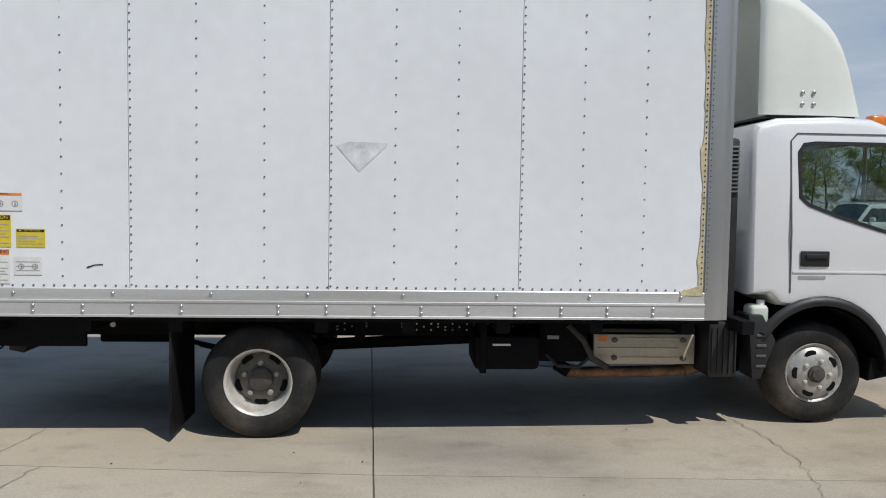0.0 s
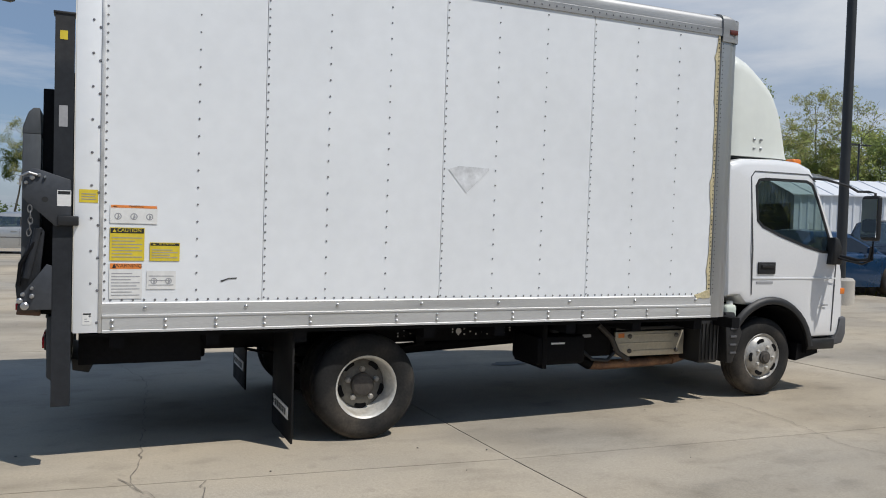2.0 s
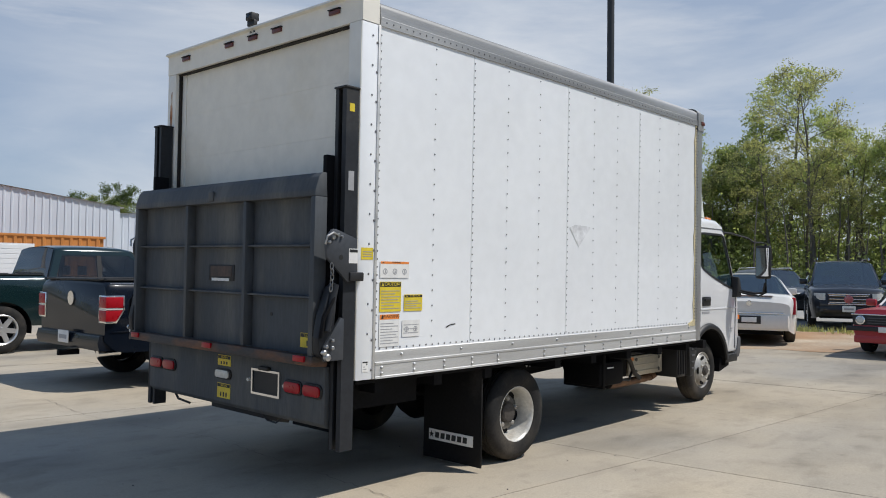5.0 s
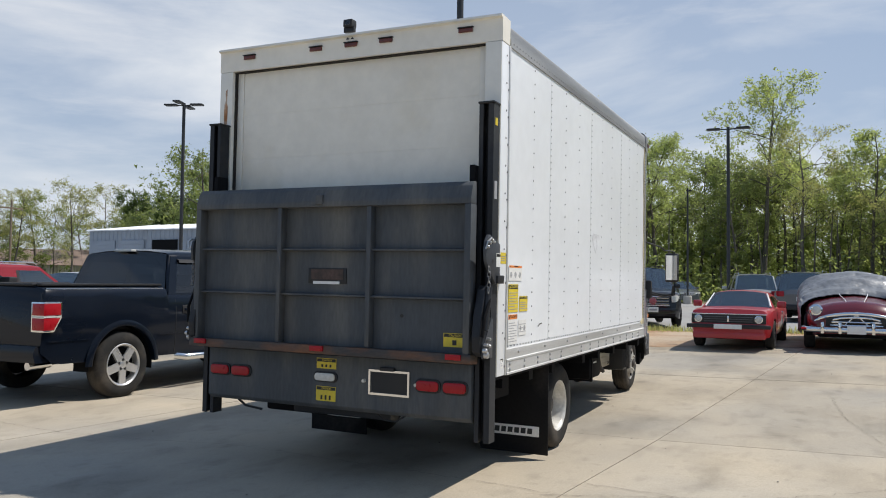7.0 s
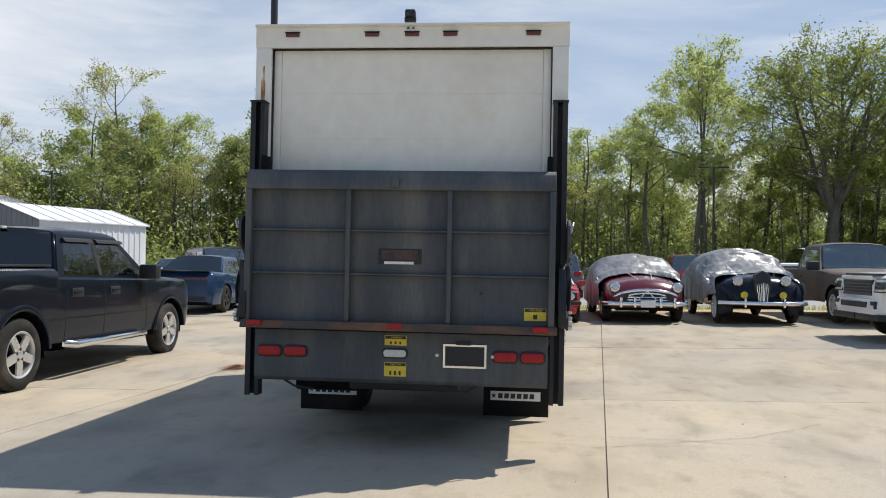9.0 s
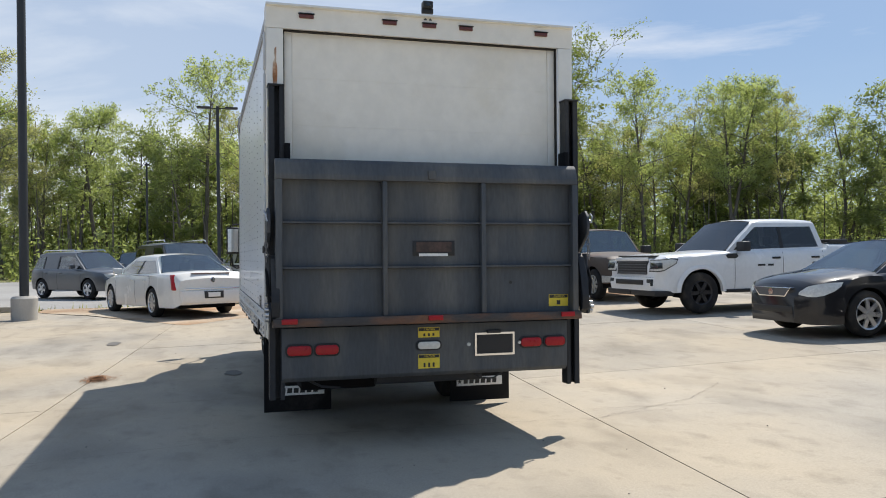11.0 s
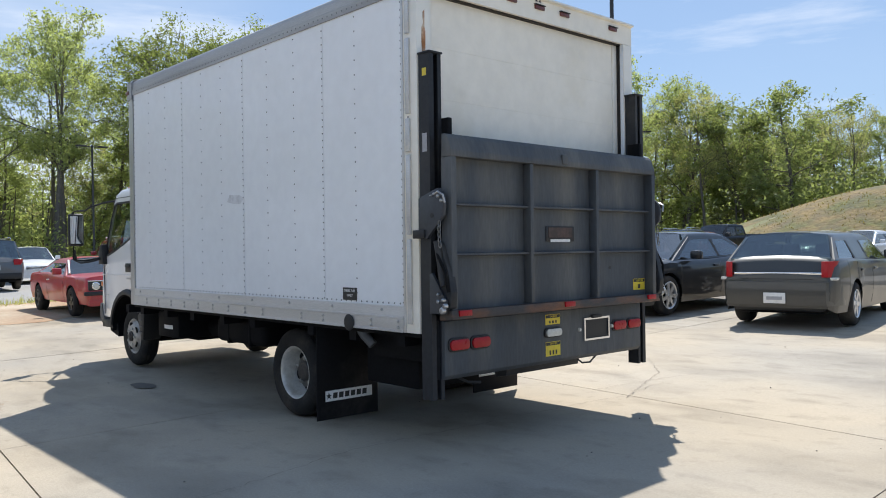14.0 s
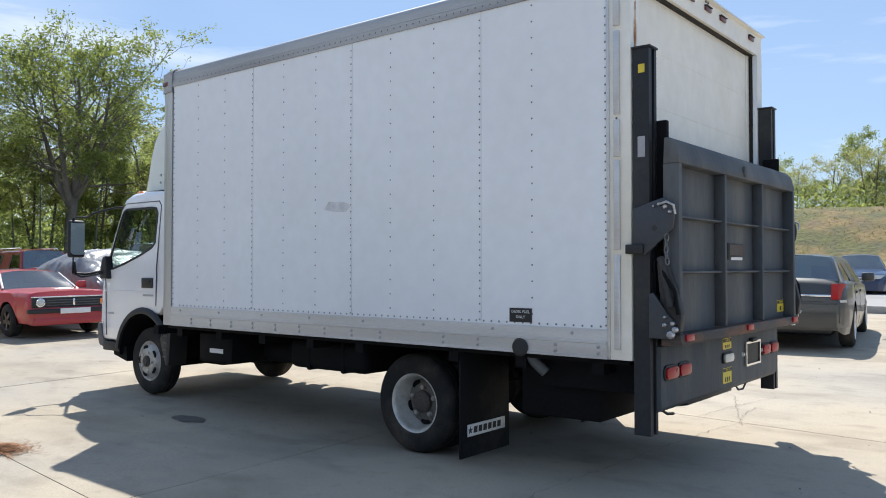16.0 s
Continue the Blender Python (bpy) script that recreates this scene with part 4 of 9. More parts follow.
part("top_plate", cuboid(1.24, 1.95, -1.055, -0.62, 0.725, 0.757, 0.004), M["plastic"], sb)
part("end_elbow", tube(bmesh.new(), [(1.95, -0.84, 0.60), (2.03, -0.86, 0.58), (2.06, -0.88, 0.50), (2.03, -0.90, 0.43), (1.93, -0.90, 0.40)], [0.10, 0.085, 0.075, 0.065, 0.06], 14), M["pipe_rust"], sb, "rust-brown pipe elbow")
part("exhaust_pipe", tube(bmesh.new(), [(2.0, -0.90, 0.405), (1.85, -0.90, 0.385), (1.2, -0.90, 0.37), (1.08, -0.90, 0.38)], 0.046, 14), M["pipe_rust"], sb, "rust-brown exhaust pipe")
part("exhaust_elbow", tube(bmesh.new(), [(1.10, -0.90, 0.38), (1.03, -0.88, 0.42), (1.02, -0.86, 0.52), (1.05, -0.86, 0.62)], 0.055, 12), M["chassis"], sb)
sb.matrix_basis = pose(0.163, 0.26, 0.01) @ Matrix.Diagonal((0.99, 1, 0.88, 1))
pu = part("pump_unit", cuboid(1.0, 1.34, -0.80, -0.42, 0.44, 0.74, 0.02), M["chassis"], truck, "black pump unit under the floor")
part("pump_label", cuboid(1.06, 1.14, -0.803, -0.80, 0.60, 0.625), M["grey_ink"], pu)
part("pump_pipe", tube(bmesh.new(), [(1.20, -0.82, 0.70), (1.30, -0.86, 0.60), (1.36, -0.87, 0.48), (1.46, -0.88, 0.42)], 0.022, 10), M["hub_dark"], pu)
part("pump_hose", tube(bmesh.new(), [(1.05, -0.82, 0.50), (1.12, -0.86, 0.43), (1.26, -0.87, 0.42), (1.36, -0.85, 0.50)], 0.014, 8), M["plastic"], pu)
dt = part("fluid_tank", cuboid(0.54, 0.98, -0.98, -0.55, 0.42, 0.65, 0.035), M["chassis"], truck, "black plastic fluid tank")
part("cap", lathe(bmesh.new(), [(0.66, 0.05), (0.70, 0.05)], "z", (0.75, -0.85, 0), 14), M["plastic"], dt)
part("tank_bracket", cuboid(0.58, 0.62, -0.99, -0.54, 0.40, 0.74, 0.004), M["chassis"], dt)
part("tank_decal", cuboid(0.66, 0.78, -0.9835, -0.98, 0.585, 0.598), M["white_decal"], dt)
ab = part("air_box", cuboid(2.13, 2.33, -1.12, -0.80, 0.40, 0.78, 0.02), M["plastic"], truck, "black ribbed air-intake box")
ab.matrix_basis = pose(0, 0.16, -0.03)
for k in range(5):
    part("fin", cuboid(2.15 + 0.04 * k, 2.16 + 0.04 * k, -1.13, -1.12, 0.43, 0.74), M["plastic"], ab)
bm = bmesh.new()
box(bm, 2.21, 2.33, -1.06, -0.90, 0.76, 2.02, 0.025)
duct = part("intake_duct", bm, M["plastic"], ab, "tall black air-intake duct with louvres at its top")
for k in range(12):
    part("duct_louvre", prism(bmesh.new(), [(-1.061, 1.66 + 0.027 * k), (-1.078, 1.654 + 0.027 * k), (-1.078, 1.660 + 0.027 * k), (-1.061, 1.672 + 0.027 * k)], "x", 2.225, 2.318), M["grey_plastic"], duct)
wb_ob = part("washer_bottle", cuboid(2.43, 2.56, -0.93, -0.78, 0.66, 0.86, 0.03, 3), M["bottle"], truck, "milky washer-fluid bottle")
part("cap", lathe(bmesh.new(), [(0.86, 0.03), (0.89, 0.028)], "z", (2.52, -0.87, 0), 14), M["white_decal"], wb_ob)
ft = part("fuel_tank", cuboid(-0.35, 0.55, 0.48, 1.02, 0.50, 0.74, 0.06, 3), M["chassis"], truck, "black steel fuel tank")
for x in (-0.1, 0.3):
    part("strap", cuboid(x - 0.02, x + 0.02, 0.475, 1.026, 0.494, 0.746, 0.01), M["chassis"], ft)
filler = part("fuel_filler", lathe(bmesh.new(), [(1.20, 0.035), (1.246, 0.06), (1.25, 0.055), (1.252, 0.04)], "y", (-1.93, 0, 0.835), 20), M["plastic"], truck, "round black fuel filler in the rail")
part("filler_neck", tube(bmesh.new(), [(-1.94, 1.15, 0.785), (-1.98, 1.14, 0.735), (-2.04, 1.11, 0.67)], [0.034, 0.036, 0.034], 14), M["gate_steel"], filler, "dull steel filler neck")
bb = part("battery_box", cuboid(1.25, 1.75, 0.65, 1.08, 0.47, 0.74, 0.02), M["chassis"], truck, "black battery box below the cargo box")
part("battery_label", cuboid(1.38, 1.58, 1.081, 1.083, 0.56, 0.60), M["white_decal"], bb)
for s in (-1, 1):
    flap = part("mud_flap", cuboid(-1.395, -1.38, s * 0.565, s * 1.165, 0.03, 0.76, 0.003), M["flap"], truck, "black rubber mud flap with a pale name plate")
    sg = part("name_plate", cuboid(-1.401, -1.396, s * 0.63, s * 1.09, 0.172, 0.255, 0.001), M["white_decal"], flap)
    for k in range(7):
        y = s * 0.86 + 0.20 - 0.058 * k
        if k == 0:
            star = [(y + 0.028 * (1 if i % 2 == 0 else 0.42) * math.sin(i * math.pi / 5), 0.214 + 0.028 * (1 if i % 2 == 0 else 0.42) * math.cos(i * math.pi / 5)) for i in range(10)]
            part("star_mark", prism(bmesh.new(), star, "x", -1.4025, -1.401), M["ink"], sg)
        else:
            part("mark", prism(bmesh.new(), [(y - 0.022, 0.192), (y + 0.02, 0.192), (y + 0.016, 0.236), (y - 0.026, 0.236)], "x", -1.4025, -1.401), M["ink"], sg)


def truck_tyre(r, w):
    """Tyre with rounded shoulders, raised bead and tread grooves; its outer face at y = 0, running inwards."""
    bm = bmesh.new()
    prof = [(0.015, 0.60 * r), (0.004, 0.66 * r), (0.0, 0.80 * r), (0.008, 0.91 * r), (0.03, 0.975 * r), (0.045, 0.995 * r)]
    for g in (0.3, 0.5, 0.7):
        prof += [((g - 0.03) * w, r), ((g - 0.02) * w, r - 0.01), ((g + 0.02) * w, r - 0.01), ((g + 0.03) * w, r)]
    prof += [(w - 0.045, 0.995 * r), (w - 0.03, 0.975 * r), (w - 0.008, 0.91 * r), (w, 0.80 * r), (w - 0.015, 0.60 * r)]
    lathe(bm, prof, "y", seg=48, closed=True)
    return to_mesh("tyre", bm, M["rubber"], 40)


tyre_me = truck_tyre(0.365, 0.205)


def dish_rim(deep):
    """Steel wheel: deep for the outer of a pair, or turned out at the front."""
    bm = bmesh.new()
    if deep:
        prof = [(0.010, 0.222), (0.0, 0.218), (0.004, 0.208), (0.03, 0.198), (0.06, 0.190), (0.10, 0.180), (0.135, 0.176), (0.150, 0.170)]
    else:
        prof = [(0.012, 0.222), (0.0, 0.214), (0.006, 0.200), (0.018, 0.192), (-0.012, 0.16), (-0.028, 0.13), (-0.03, 0.09), (-0.03, 0.07), (-0.03, 0.02)]
    lathe(bm, prof, "y", seg=40, caps=(False, not deep))
    return to_mesh("rim", bm, M["rim_white"] if deep else M["rim_front"], 50)


hole_bm = bmesh.new()
prism(hole_bm, [(0.042 * math.cos(a), 0.025 * math.sin(a)) for a in [k * math.pi / 8 for k in range(16)]], "y", -0.004, 0.004)
hole_me = to_mesh("vent_slot", hole_bm, M["chassis"])
nut_bm = lathe(bmesh.new(), [(-0.018, 0.010), (-0.014, 0.016), (0.0, 0.016)], "y", seg=6)
nut_me = to_mesh("wheel_nut", nut_bm, M["rim_white"], 20)
dark_nut_me = to_mesh("wheel_nut", lathe(bmesh.new(), [(-0.030, 0.013), (-0.022, 0.020), (0.0, 0.020)], "y", seg=6), M["rim_front"], 20)


def truck_wheel(x, y, s, deep, z=0.366, k_size=1.0):
    """s: -1 on the right side, 1 on the left; y is the outer face of the tyre."""
    t = share("wheel", tyre_me, truck, pose(x, y, z, 0, 0 if x < 0 else 20, 0 if s < 0 else 180), "truck wheel on a silver-white steel rim")
    t.matrix_basis = t.matrix_basis @ Matrix.Scale(k_size, 4)
    rm = share("rim", dish_rim(deep), t, pose(0, 0.012, 0), "silver-white steel rim with oval slots")
    base = 0.118 if deep else -0.03
    if deep:
        part("disc", lathe(bmesh.new(), [(0.150, 0.1695), (0.140, 0.158), (0.132, 0.138), (0.122, 0.126), (0.118, 0.10), (0.118, 0.02)], "y", (0, 0.012, 0), 40), M["dish"], t, "dusty recessed wheel disc", smooth=40)
    for k in range(5):
        a = k * 2 * math.pi / 5
        rr = 0.108 if deep else 0.100
        share("wheel_nut", nut_me if not deep else dark_nut_me, t, pose(rr * math.sin(a), 0.012 + base, rr * math.cos(a)))
        b = a + math.pi / 5
        rs = 0.150 if deep else 0.150
        ys = 0.012 + (0.1365 if deep else -0.019)
        share("vent_slot", hole_me, t, pose(rs * math.sin(b), ys, rs * math.cos(b), 0 if deep else 0, math.degrees(b), 0))
    hub = lathe(bmesh.new(), [(0.125, 0.082), (0.085, 0.080), (0.075, 0.066), (0.072, 0.02)] if deep else [(0.0, 0.066), (-0.045, 0.06), (-0.05, 0.045), (-0.06, 0.04), (-0.062, 0.02)], "y", (0, 0.012, 0), 24)
    part("hub", hub, M["hub_dark"], t, "dark greasy hub")
    return t


for s in (-1, 1):
    truck_wheel(-0.858, -1.10 if s < 0 else 1.04, s, True, 0.350 - 0.009 * s)
    share("inner_wheel", tyre_me, truck, pose(-0.858, s * 0.815, 0.350 - 0.009 * s, 0, 40, 0 if s < 0 else 180), "inner tyre of the pair")
    truck_wheel(2.92, s * 0.885, s, False, 0.375 - 0.008 * s, 0.955)

# ---- cab ----
CAB = [(2.415, 0.93), (2.415, 2.03), (2.445, 2.09), (2.60, 2.135), (3.00, 2.15), (3.26, 2.14), (3.40, 2.09), (3.46, 2.0), (3.63, 1.66), (3.79, 1.32), (3.845, 1.16), (3.875, 0.95), (3.885, 0.72), (3.87, 0.54), (3.38, 0.54)]
CAB += [(2.92 + 0.475 * math.cos(a), 0.41 + 0.475 * math.sin(a)) for a in [radians(d) for d in (18, 34, 50, 66, 82, 98, 114)]] + [(2.62, 0.86), (2.55, 0.93)]
WIN = [(2.745, 1.60), (2.735, 1.90), (2.77, 1.955), (2.85, 1.965), (3.33, 1.965), (3.40, 1.94), (3.47, 1.80), (3.62, 1.46), (3.65, 1.36), (3.62, 1.33), (3.52, 1.335), (3.30, 1.385), (3.0, 1.475), (2.80, 1.55)]


def inward(outline, d):
    out = []
    n = len(outline)
    for i in range(n):
        a, b, c = (Vector(outline[k % n]) for k in (i - 1, i, i + 1))
        t1, t2 = (b - a).normalized(), (c - b).normalized()
        nn = Vector((t1.y + t2.y, -t1.x - t2.x))
        nn = nn.normalized() if nn.length > 1e-6 else Vector((t1.y, -t1.x))
        out.append(tuple(b + nn * d))
    return out


def lean(x, y, z):
    """The cab's sides lean in above the belt and draw in towards the nose."""
    k = 1 - 0.085 * max(0, z - 1.35) - 0.05 * max(0, x - 3.45) / 0.45
    return (x, y * k, z)


area = sum(a[0] * b[1] - b[0] * a[1] for a, b in zip(CAB, CAB[1:] + CAB[:1]))
sgn = 1 if area < 0 else -1
bm = bmesh.new()
rings = []
for y, d in ((-0.89, 0.06), (-0.882, 0.03), (-0.862, 0.01), (-0.83, 0.0), (0.83, 0.0), (0.862, 0.01), (0.882, 0.03), (0.89, 0.06)):
    rings.append([bm.verts.new(lean(x, y, z)) for x, z in inward(CAB, d * sgn)])
n_cab = len(CAB)
for k, (r0, r1) in enumerate(zip(rings, rings[1:])):
    for i in range(n_cab):
        x0, z0 = CAB[i]
        if k == 3 and i in (7, 8):
            continue
        bm.faces.new((r0[i], r0[(i + 1) % n_cab], r1[(i + 1) % n_cab], r1[i]))
for ring, y in ((rings[0], -0.89), (rings[-1], 0.89)):
    hole = [bm.verts.new(lean(x, y, z)) for x, z in WIN]
    edges = []
    for loop in (ring, hole):
        for i in range(len(loop)):
            a, b = loop[i], loop[(i + 1) % len(loop)]
            edges.append(bm.edges.get((a, b)) or bm.edges.new((a, b)))
    bmesh.ops.triangle_fill(bm, edges=edges, use_beauty=True, use_dissolve=False)
cab = part("cab", bm, M["white_gloss"], truck, "white cab with black trim", smooth=28)
cab.matrix_basis = Matrix.Diagonal((1, 1.05 / NARROW, 1, 1))
for s in (-1, 1):
    y = s * 0.886
    bm = bmesh.new()
    vs = [bm.verts.new(lean(x, y, z)) for x, z in inward(WIN, -0.0)]
    bm.faces.new(vs)
    wn_ob = part("side_window", bm, M["cab_glass"], cab, "clear side window", smooth=0)
    wn_ob.visible_shadow = False
    bm = bmesh.new()
    wa = sum(a[0] * b[1] - b[0] * a[1] for a, b in zip(WIN, WIN[1:] + WIN[:1]))
    sw = 1 if wa < 0 else -1
    rows = [[lean(x, s * yy, z) for x, z in inward(WIN, d * sw)] for yy, d in ((0.885, 0.012), (0.895, 0.010), (0.895, -0.012), (0.889, -0.014))]
    sheet(bm, [r + r[:1] for r in rows])
    part("window_seal", bm, M["plastic"], wn_ob)
    # door shut lines
    for a, b in (((2.685, 0.95), (2.68, 1.35)), ((2.68, 1.35), (2.675, 1.98)), ((2.675, 1.98), (2.72, 2.03)), ((2.72, 2.03), (3.36, 2.03)), ((3.70, 0.60), (3.73, 1.30)), ((3.36, 2.03), (3.44, 1.97))):
        bm = bmesh.new()
        d = (Vector(b) - Vector(a)).normalized() * 0.004
        q = [(a[0] - d.y, a[1] + d.x), (a[0] + d.y, a[1] - d.x), (b[0] + d.y, b[1] - d.x), (b[0] - d.y, b[1] + d.x)]
        lo = [bm.verts.new(lean(x, s * 0.886, z)) for x, z in q]
        hi = [bm.verts.new(lean(x, s * 0.8955, z)) for x, z in q]
        for i in range(4):
            bm.faces.new((lo[i], lo[(i + 1) % 4], hi[(i + 1) % 4], hi[i]))
        bm.faces.new(hi)
        part("shut_line", bm, M["grey_plastic"], cab)
    part("door_step_line", cuboid(2.70, 3.72, s * 0.889, s * 0.8935, 1.085, 1.10, 0.001), M["white_gloss"], cab)
    hd = part("door_handle", cuboid(2.75, 2.95, s * 0.885, s * 0.899, 1.13, 1.235, 0.006), M["plastic"], cab, "black recessed door handle")
    part("grip", cuboid(2.78, 2.93, s * 0.899, s * 0.912, 1.185, 1.215, 0.006), M["plastic"], hd)
    part("name_bar", cuboid(2.74, 2.93, s * 0.8895, s * 0.892, 1.045, 1.065), M["grey_ink"], cab)
    part("badge_bars", cuboid(3.52, 3.62, s * 0.886, s * 0.8895, 0.84, 0.852), M["grey_ink"], cab)
    # black wheel-arch lip
    rows = []
    bm = bmesh.new()
    for d in range(8, 158, 10):
        a = radians(d)
        rows.append([(2.92 + r * math.cos(a), s * yy, 0.41 + r * math.sin(a)) for r, yy in ((0.45, 0.80), (0.455, 0.915), (0.475, 0.922), (0.508, 0.914), (0.52, 0.892))])
    sheet(bm, rows)
    part("arch_lip", bm, M["plastic"], cab, "black plastic wheel-arch lip", smooth=50)
    bm = bmesh.new()
    rows = [[(2.92 + 0.44 * math.cos(radians(d)), s * yy, 0.41 + 0.44 * math.sin(radians(d))) for yy in (0.45, 0.90)] for d in range(0, 181, 12)]
    sheet(bm, rows)
    part("wheel_well", bm, M["chassis"], cab)
    part("splash_guard", prism(bmesh.new(), [(2.40, 0.80), (2.50, 0.80), (2.60, 0.62), (2.50, 0.36), (2.44, 0.36)], "y", s * 0.70, s * 0.90, 0.01), M["plastic"], cab)
    for k in range(4):
        part("guard_rib", cuboid(2.46, 2.53, s * 0.898, s * 0.908, 0.44 + 0.07 * k, 0.458 + 0.07 * k, 0.003), M["grey_plastic"], cab)
    part("side_step", cuboid(3.38, 3.72, s * 0.70, s * 0.895, 0.44, 0.535, 0.012), M["plastic"], cab)
    part("step_well", prism(bmesh.new(), [(3.28, 0.34), (3.55, 0.40), (3.55, 0.445), (3.30, 0.50)], "y", s * 0.60, s * 0.86), M["chassis"], cab)
    part("bumper_corner", prism(bmesh.new(), [(3.73, 0.46), (3.86, 0.48), (3.90, 0.56), (3.90, 0.73), (3.80, 0.73), (3.80, 0.58), (3.73, 0.545)], "y", s * 0.60, s * 0.865, 0.02), M["grey_plastic"], cab, "grey plastic bumper corner")
    part("turn_lamp", cuboid(3.80, 3.875, s * 0.80, s * 0.855, 0.94, 1.0, 0.012), M["amber"], cab, "amber front turn lamp")
    part("roof_marker", cuboid(3.34, 3.45, s * 0.58, s * 0.68, 2.08, 2.185, 0.022, 3), M["amber"], cab, "amber roof marker light")
    # mirrors on bent arms
    arm = part("mirror_arm", tube(bmesh.new(), [(3.40, s * 0.83, 2.0), (3.50, s * 0.90, 1.99), (3.60, s * 1.06, 1.93), (3.66, s * 1.10, 1.885), (3.72, s * 1.16, 1.885), (3.74, s * 1.21, 1.87), (3.74, s * 1.21, 1.28), (3.72, s * 1.13, 1.24), (3.70, s * 1.02, 1.26), (3.66, s * 0.86, 1.30)], 0.011, 8), M["plastic"], cab, "black tubular mirror arm")
    mh = part("mirror", cuboid(3.72, 3.775, s * 1.09, s * 1.265, 1.45, 1.85, 0.026, 3), M["plastic"], arm, "tall black door mirror")
    ml = part("mirror_glass", cuboid(3.713, 3.719, s * 1.105, s * 1.25, 1.48, 1.82), M["mirror"], arm, "mirror glass")
    part("arm_base", prism(bmesh.new(), [(3.59, 1.22), (3.73, 1.22), (3.735, 1.34), (3.68, 1.46), (3.62, 1.47)], "y", s * 0.845, s * 0.93, 0.012), M["plastic"], arm, "black mirror base at the foot of the windscreen pillar")
    part("lower_bar", tube(bmesh.new(), [(3.70, s * 0.92, 1.30), (3.73, s * 1.08, 1.27), (3.745, s * 1.18, 1.28), (3.745, s * 1.20, 1.40)], 0.016, 8), M["plastic"], arm)
# windscreen, front, bumper, seats
bm = bmesh.new()
sheet(bm, [[lean(x, y, z) for y in (-0.83, -0.4, 0, 0.4, 0.83)] for x, z in ((3.46, 2.0), (3.63, 1.66), (3.79, 1.32))])
ws = part("windscreen", bm, M["cab_glass"], cab, "clear windscreen", smooth=60)
ws.visible_shadow = False
part("grille", cuboid(3.86, 3.90, -0.55, 0.55, 0.80, 1.02, 0.01), M["plastic"], cab)
part("front_bumper", cuboid(3.80, 3.90, -0.59, 0.59, 0.46, 0.70, 0.02), M["grey_plastic"], cab)
for s in (-1, 1):
    part("headlight", cuboid(3.84, 3.888, s * 0.58, s * 0.78, 0.74, 0.90, 0.015), M["clear_lens"], cab)
    part("seat", cuboid(2.78, 3.2, s * 0.2, s * 0.68, 0.99, 1.12, 0.05), M["seat"], cab)
    part("backrest", cuboid(2.60, 2.74, s * 0.2, s * 0.68, 1.05, 1.50, 0.05), M["seat"], cab)
    part("headrest", cuboid(2.62, 2.70, s * 0.32, s * 0.56, 1.52, 1.66, 0.03), M["seat"], cab)
part("dashboard", cuboid(3.42, 3.72, -0.80, 0.80, 1.05, 1.33, 0.05), M["plastic"], cab)
sw_bm = bmesh.new()
sheet(sw_bm, [[Vector((3.30 + 0.02 * math.cos(b), 0.42, 1.38)) + Vector(((0.19 + 0.015 * math.cos(b)) * math.cos(a) * 0.45, (0.19 + 0.015 * math.cos(b)) * math.sin(a), 0.015 * math.sin(b) + (0.19) * math.cos(a) * 0.55)) for b in [k * math.pi / 3 for k in range(7)]] for a in [k * math.pi / 10 for k in range(21)]])
part("steering_wheel", sw_bm, M["plastic"], cab)
part("cab_floor", cuboid(2.50, 3.70, -0.82, 0.82, 0.955, 0.985), M["seat"], cab)
# roof deflector
bm = bmesh.new()
rows = []
TOP = [(2.52, 3.055), (2.55, 3.085), (2.65, 3.07), (2.76, 3.03), (2.86, 2.97), (2.95, 2.91), (3.04, 2.845), (3.11, 2.775), (3.165, 2.69), (3.21, 2.59), (3.25, 2.47), (3.28, 2.36), (3.30, 2.26), (3.31, 2.18)]
for x, zt in [(2.52 + 0.92 * (x - 2.52), zt) for x, zt in TOP]:
    w = along([(2.52, 0.77), (2.55, 0.79), (3.0, 0.78), (3.2, 0.75), (3.33, 0.70)], x)
    h = zt - 2.165
    r = min(0.16, 0.6 * h)
    row = [(x, -w, 2.165)] + [(x, -w + 0.02 + r * (1 - math.cos(a)), zt - r + r * math.sin(a)) for a in [k * math.pi / 10 for k in range(6)]]
    row += [(x, 0, zt + 0.015)] + [(p[0], -p[1], p[2]) for p in row[::-1]]
    rows.append(row)
sheet(bm, rows)
geom = bmesh.ops.extrude_face_region(bm, geom=bm.faces[:])
for v in geom["geom"]:
    if isinstance(v, bmesh.types.BMVert):
        v.co = Vector((v.co.x - 0.015, v.co.y * 0.97, 2.165 + (v.co.z - 2.165) * 0.97))
fair = part("roof_deflector", bm, M["deflector"], truck, "white rounded roof wind deflector", smooth=50)
part("deflector_seal", cuboid(2.56, 3.20, -0.75, 0.75, 2.145, 2.164, 0.004), M["plastic"], fair)
for s in (-1, 1):
    for x in (2.80, 2.88):
        for z in (2.24, 2.32):
            part("screw", lathe(bmesh.new(), [(s * 0.76, 0.014), (s * 0.789, 0.014), (s * 0.793, 0.008)], "y", (x, 0, z), 10), M["steel"], fair)


# ---- ground ----
def flat(name, outline, z, material, label, category="ground", thick=0.0):
    bm = bmesh.new()
    if thick:
        prism(bm, outline, "z", z - thick, z)
    else:
        bm.faces.new([bm.verts.new((x, y, z + rise(x, y))) for x, y in outline])
    ob = part(name, bm, material, None, "", smooth=0)
    return tagged(ob, label, category, kind="structure")


bm = bmesh.new()
rows = []
GX = [-900, -300, -120, -70, -45] + [-40 + 4 * k for k in range(42)] + [135, 180, 320, 900]
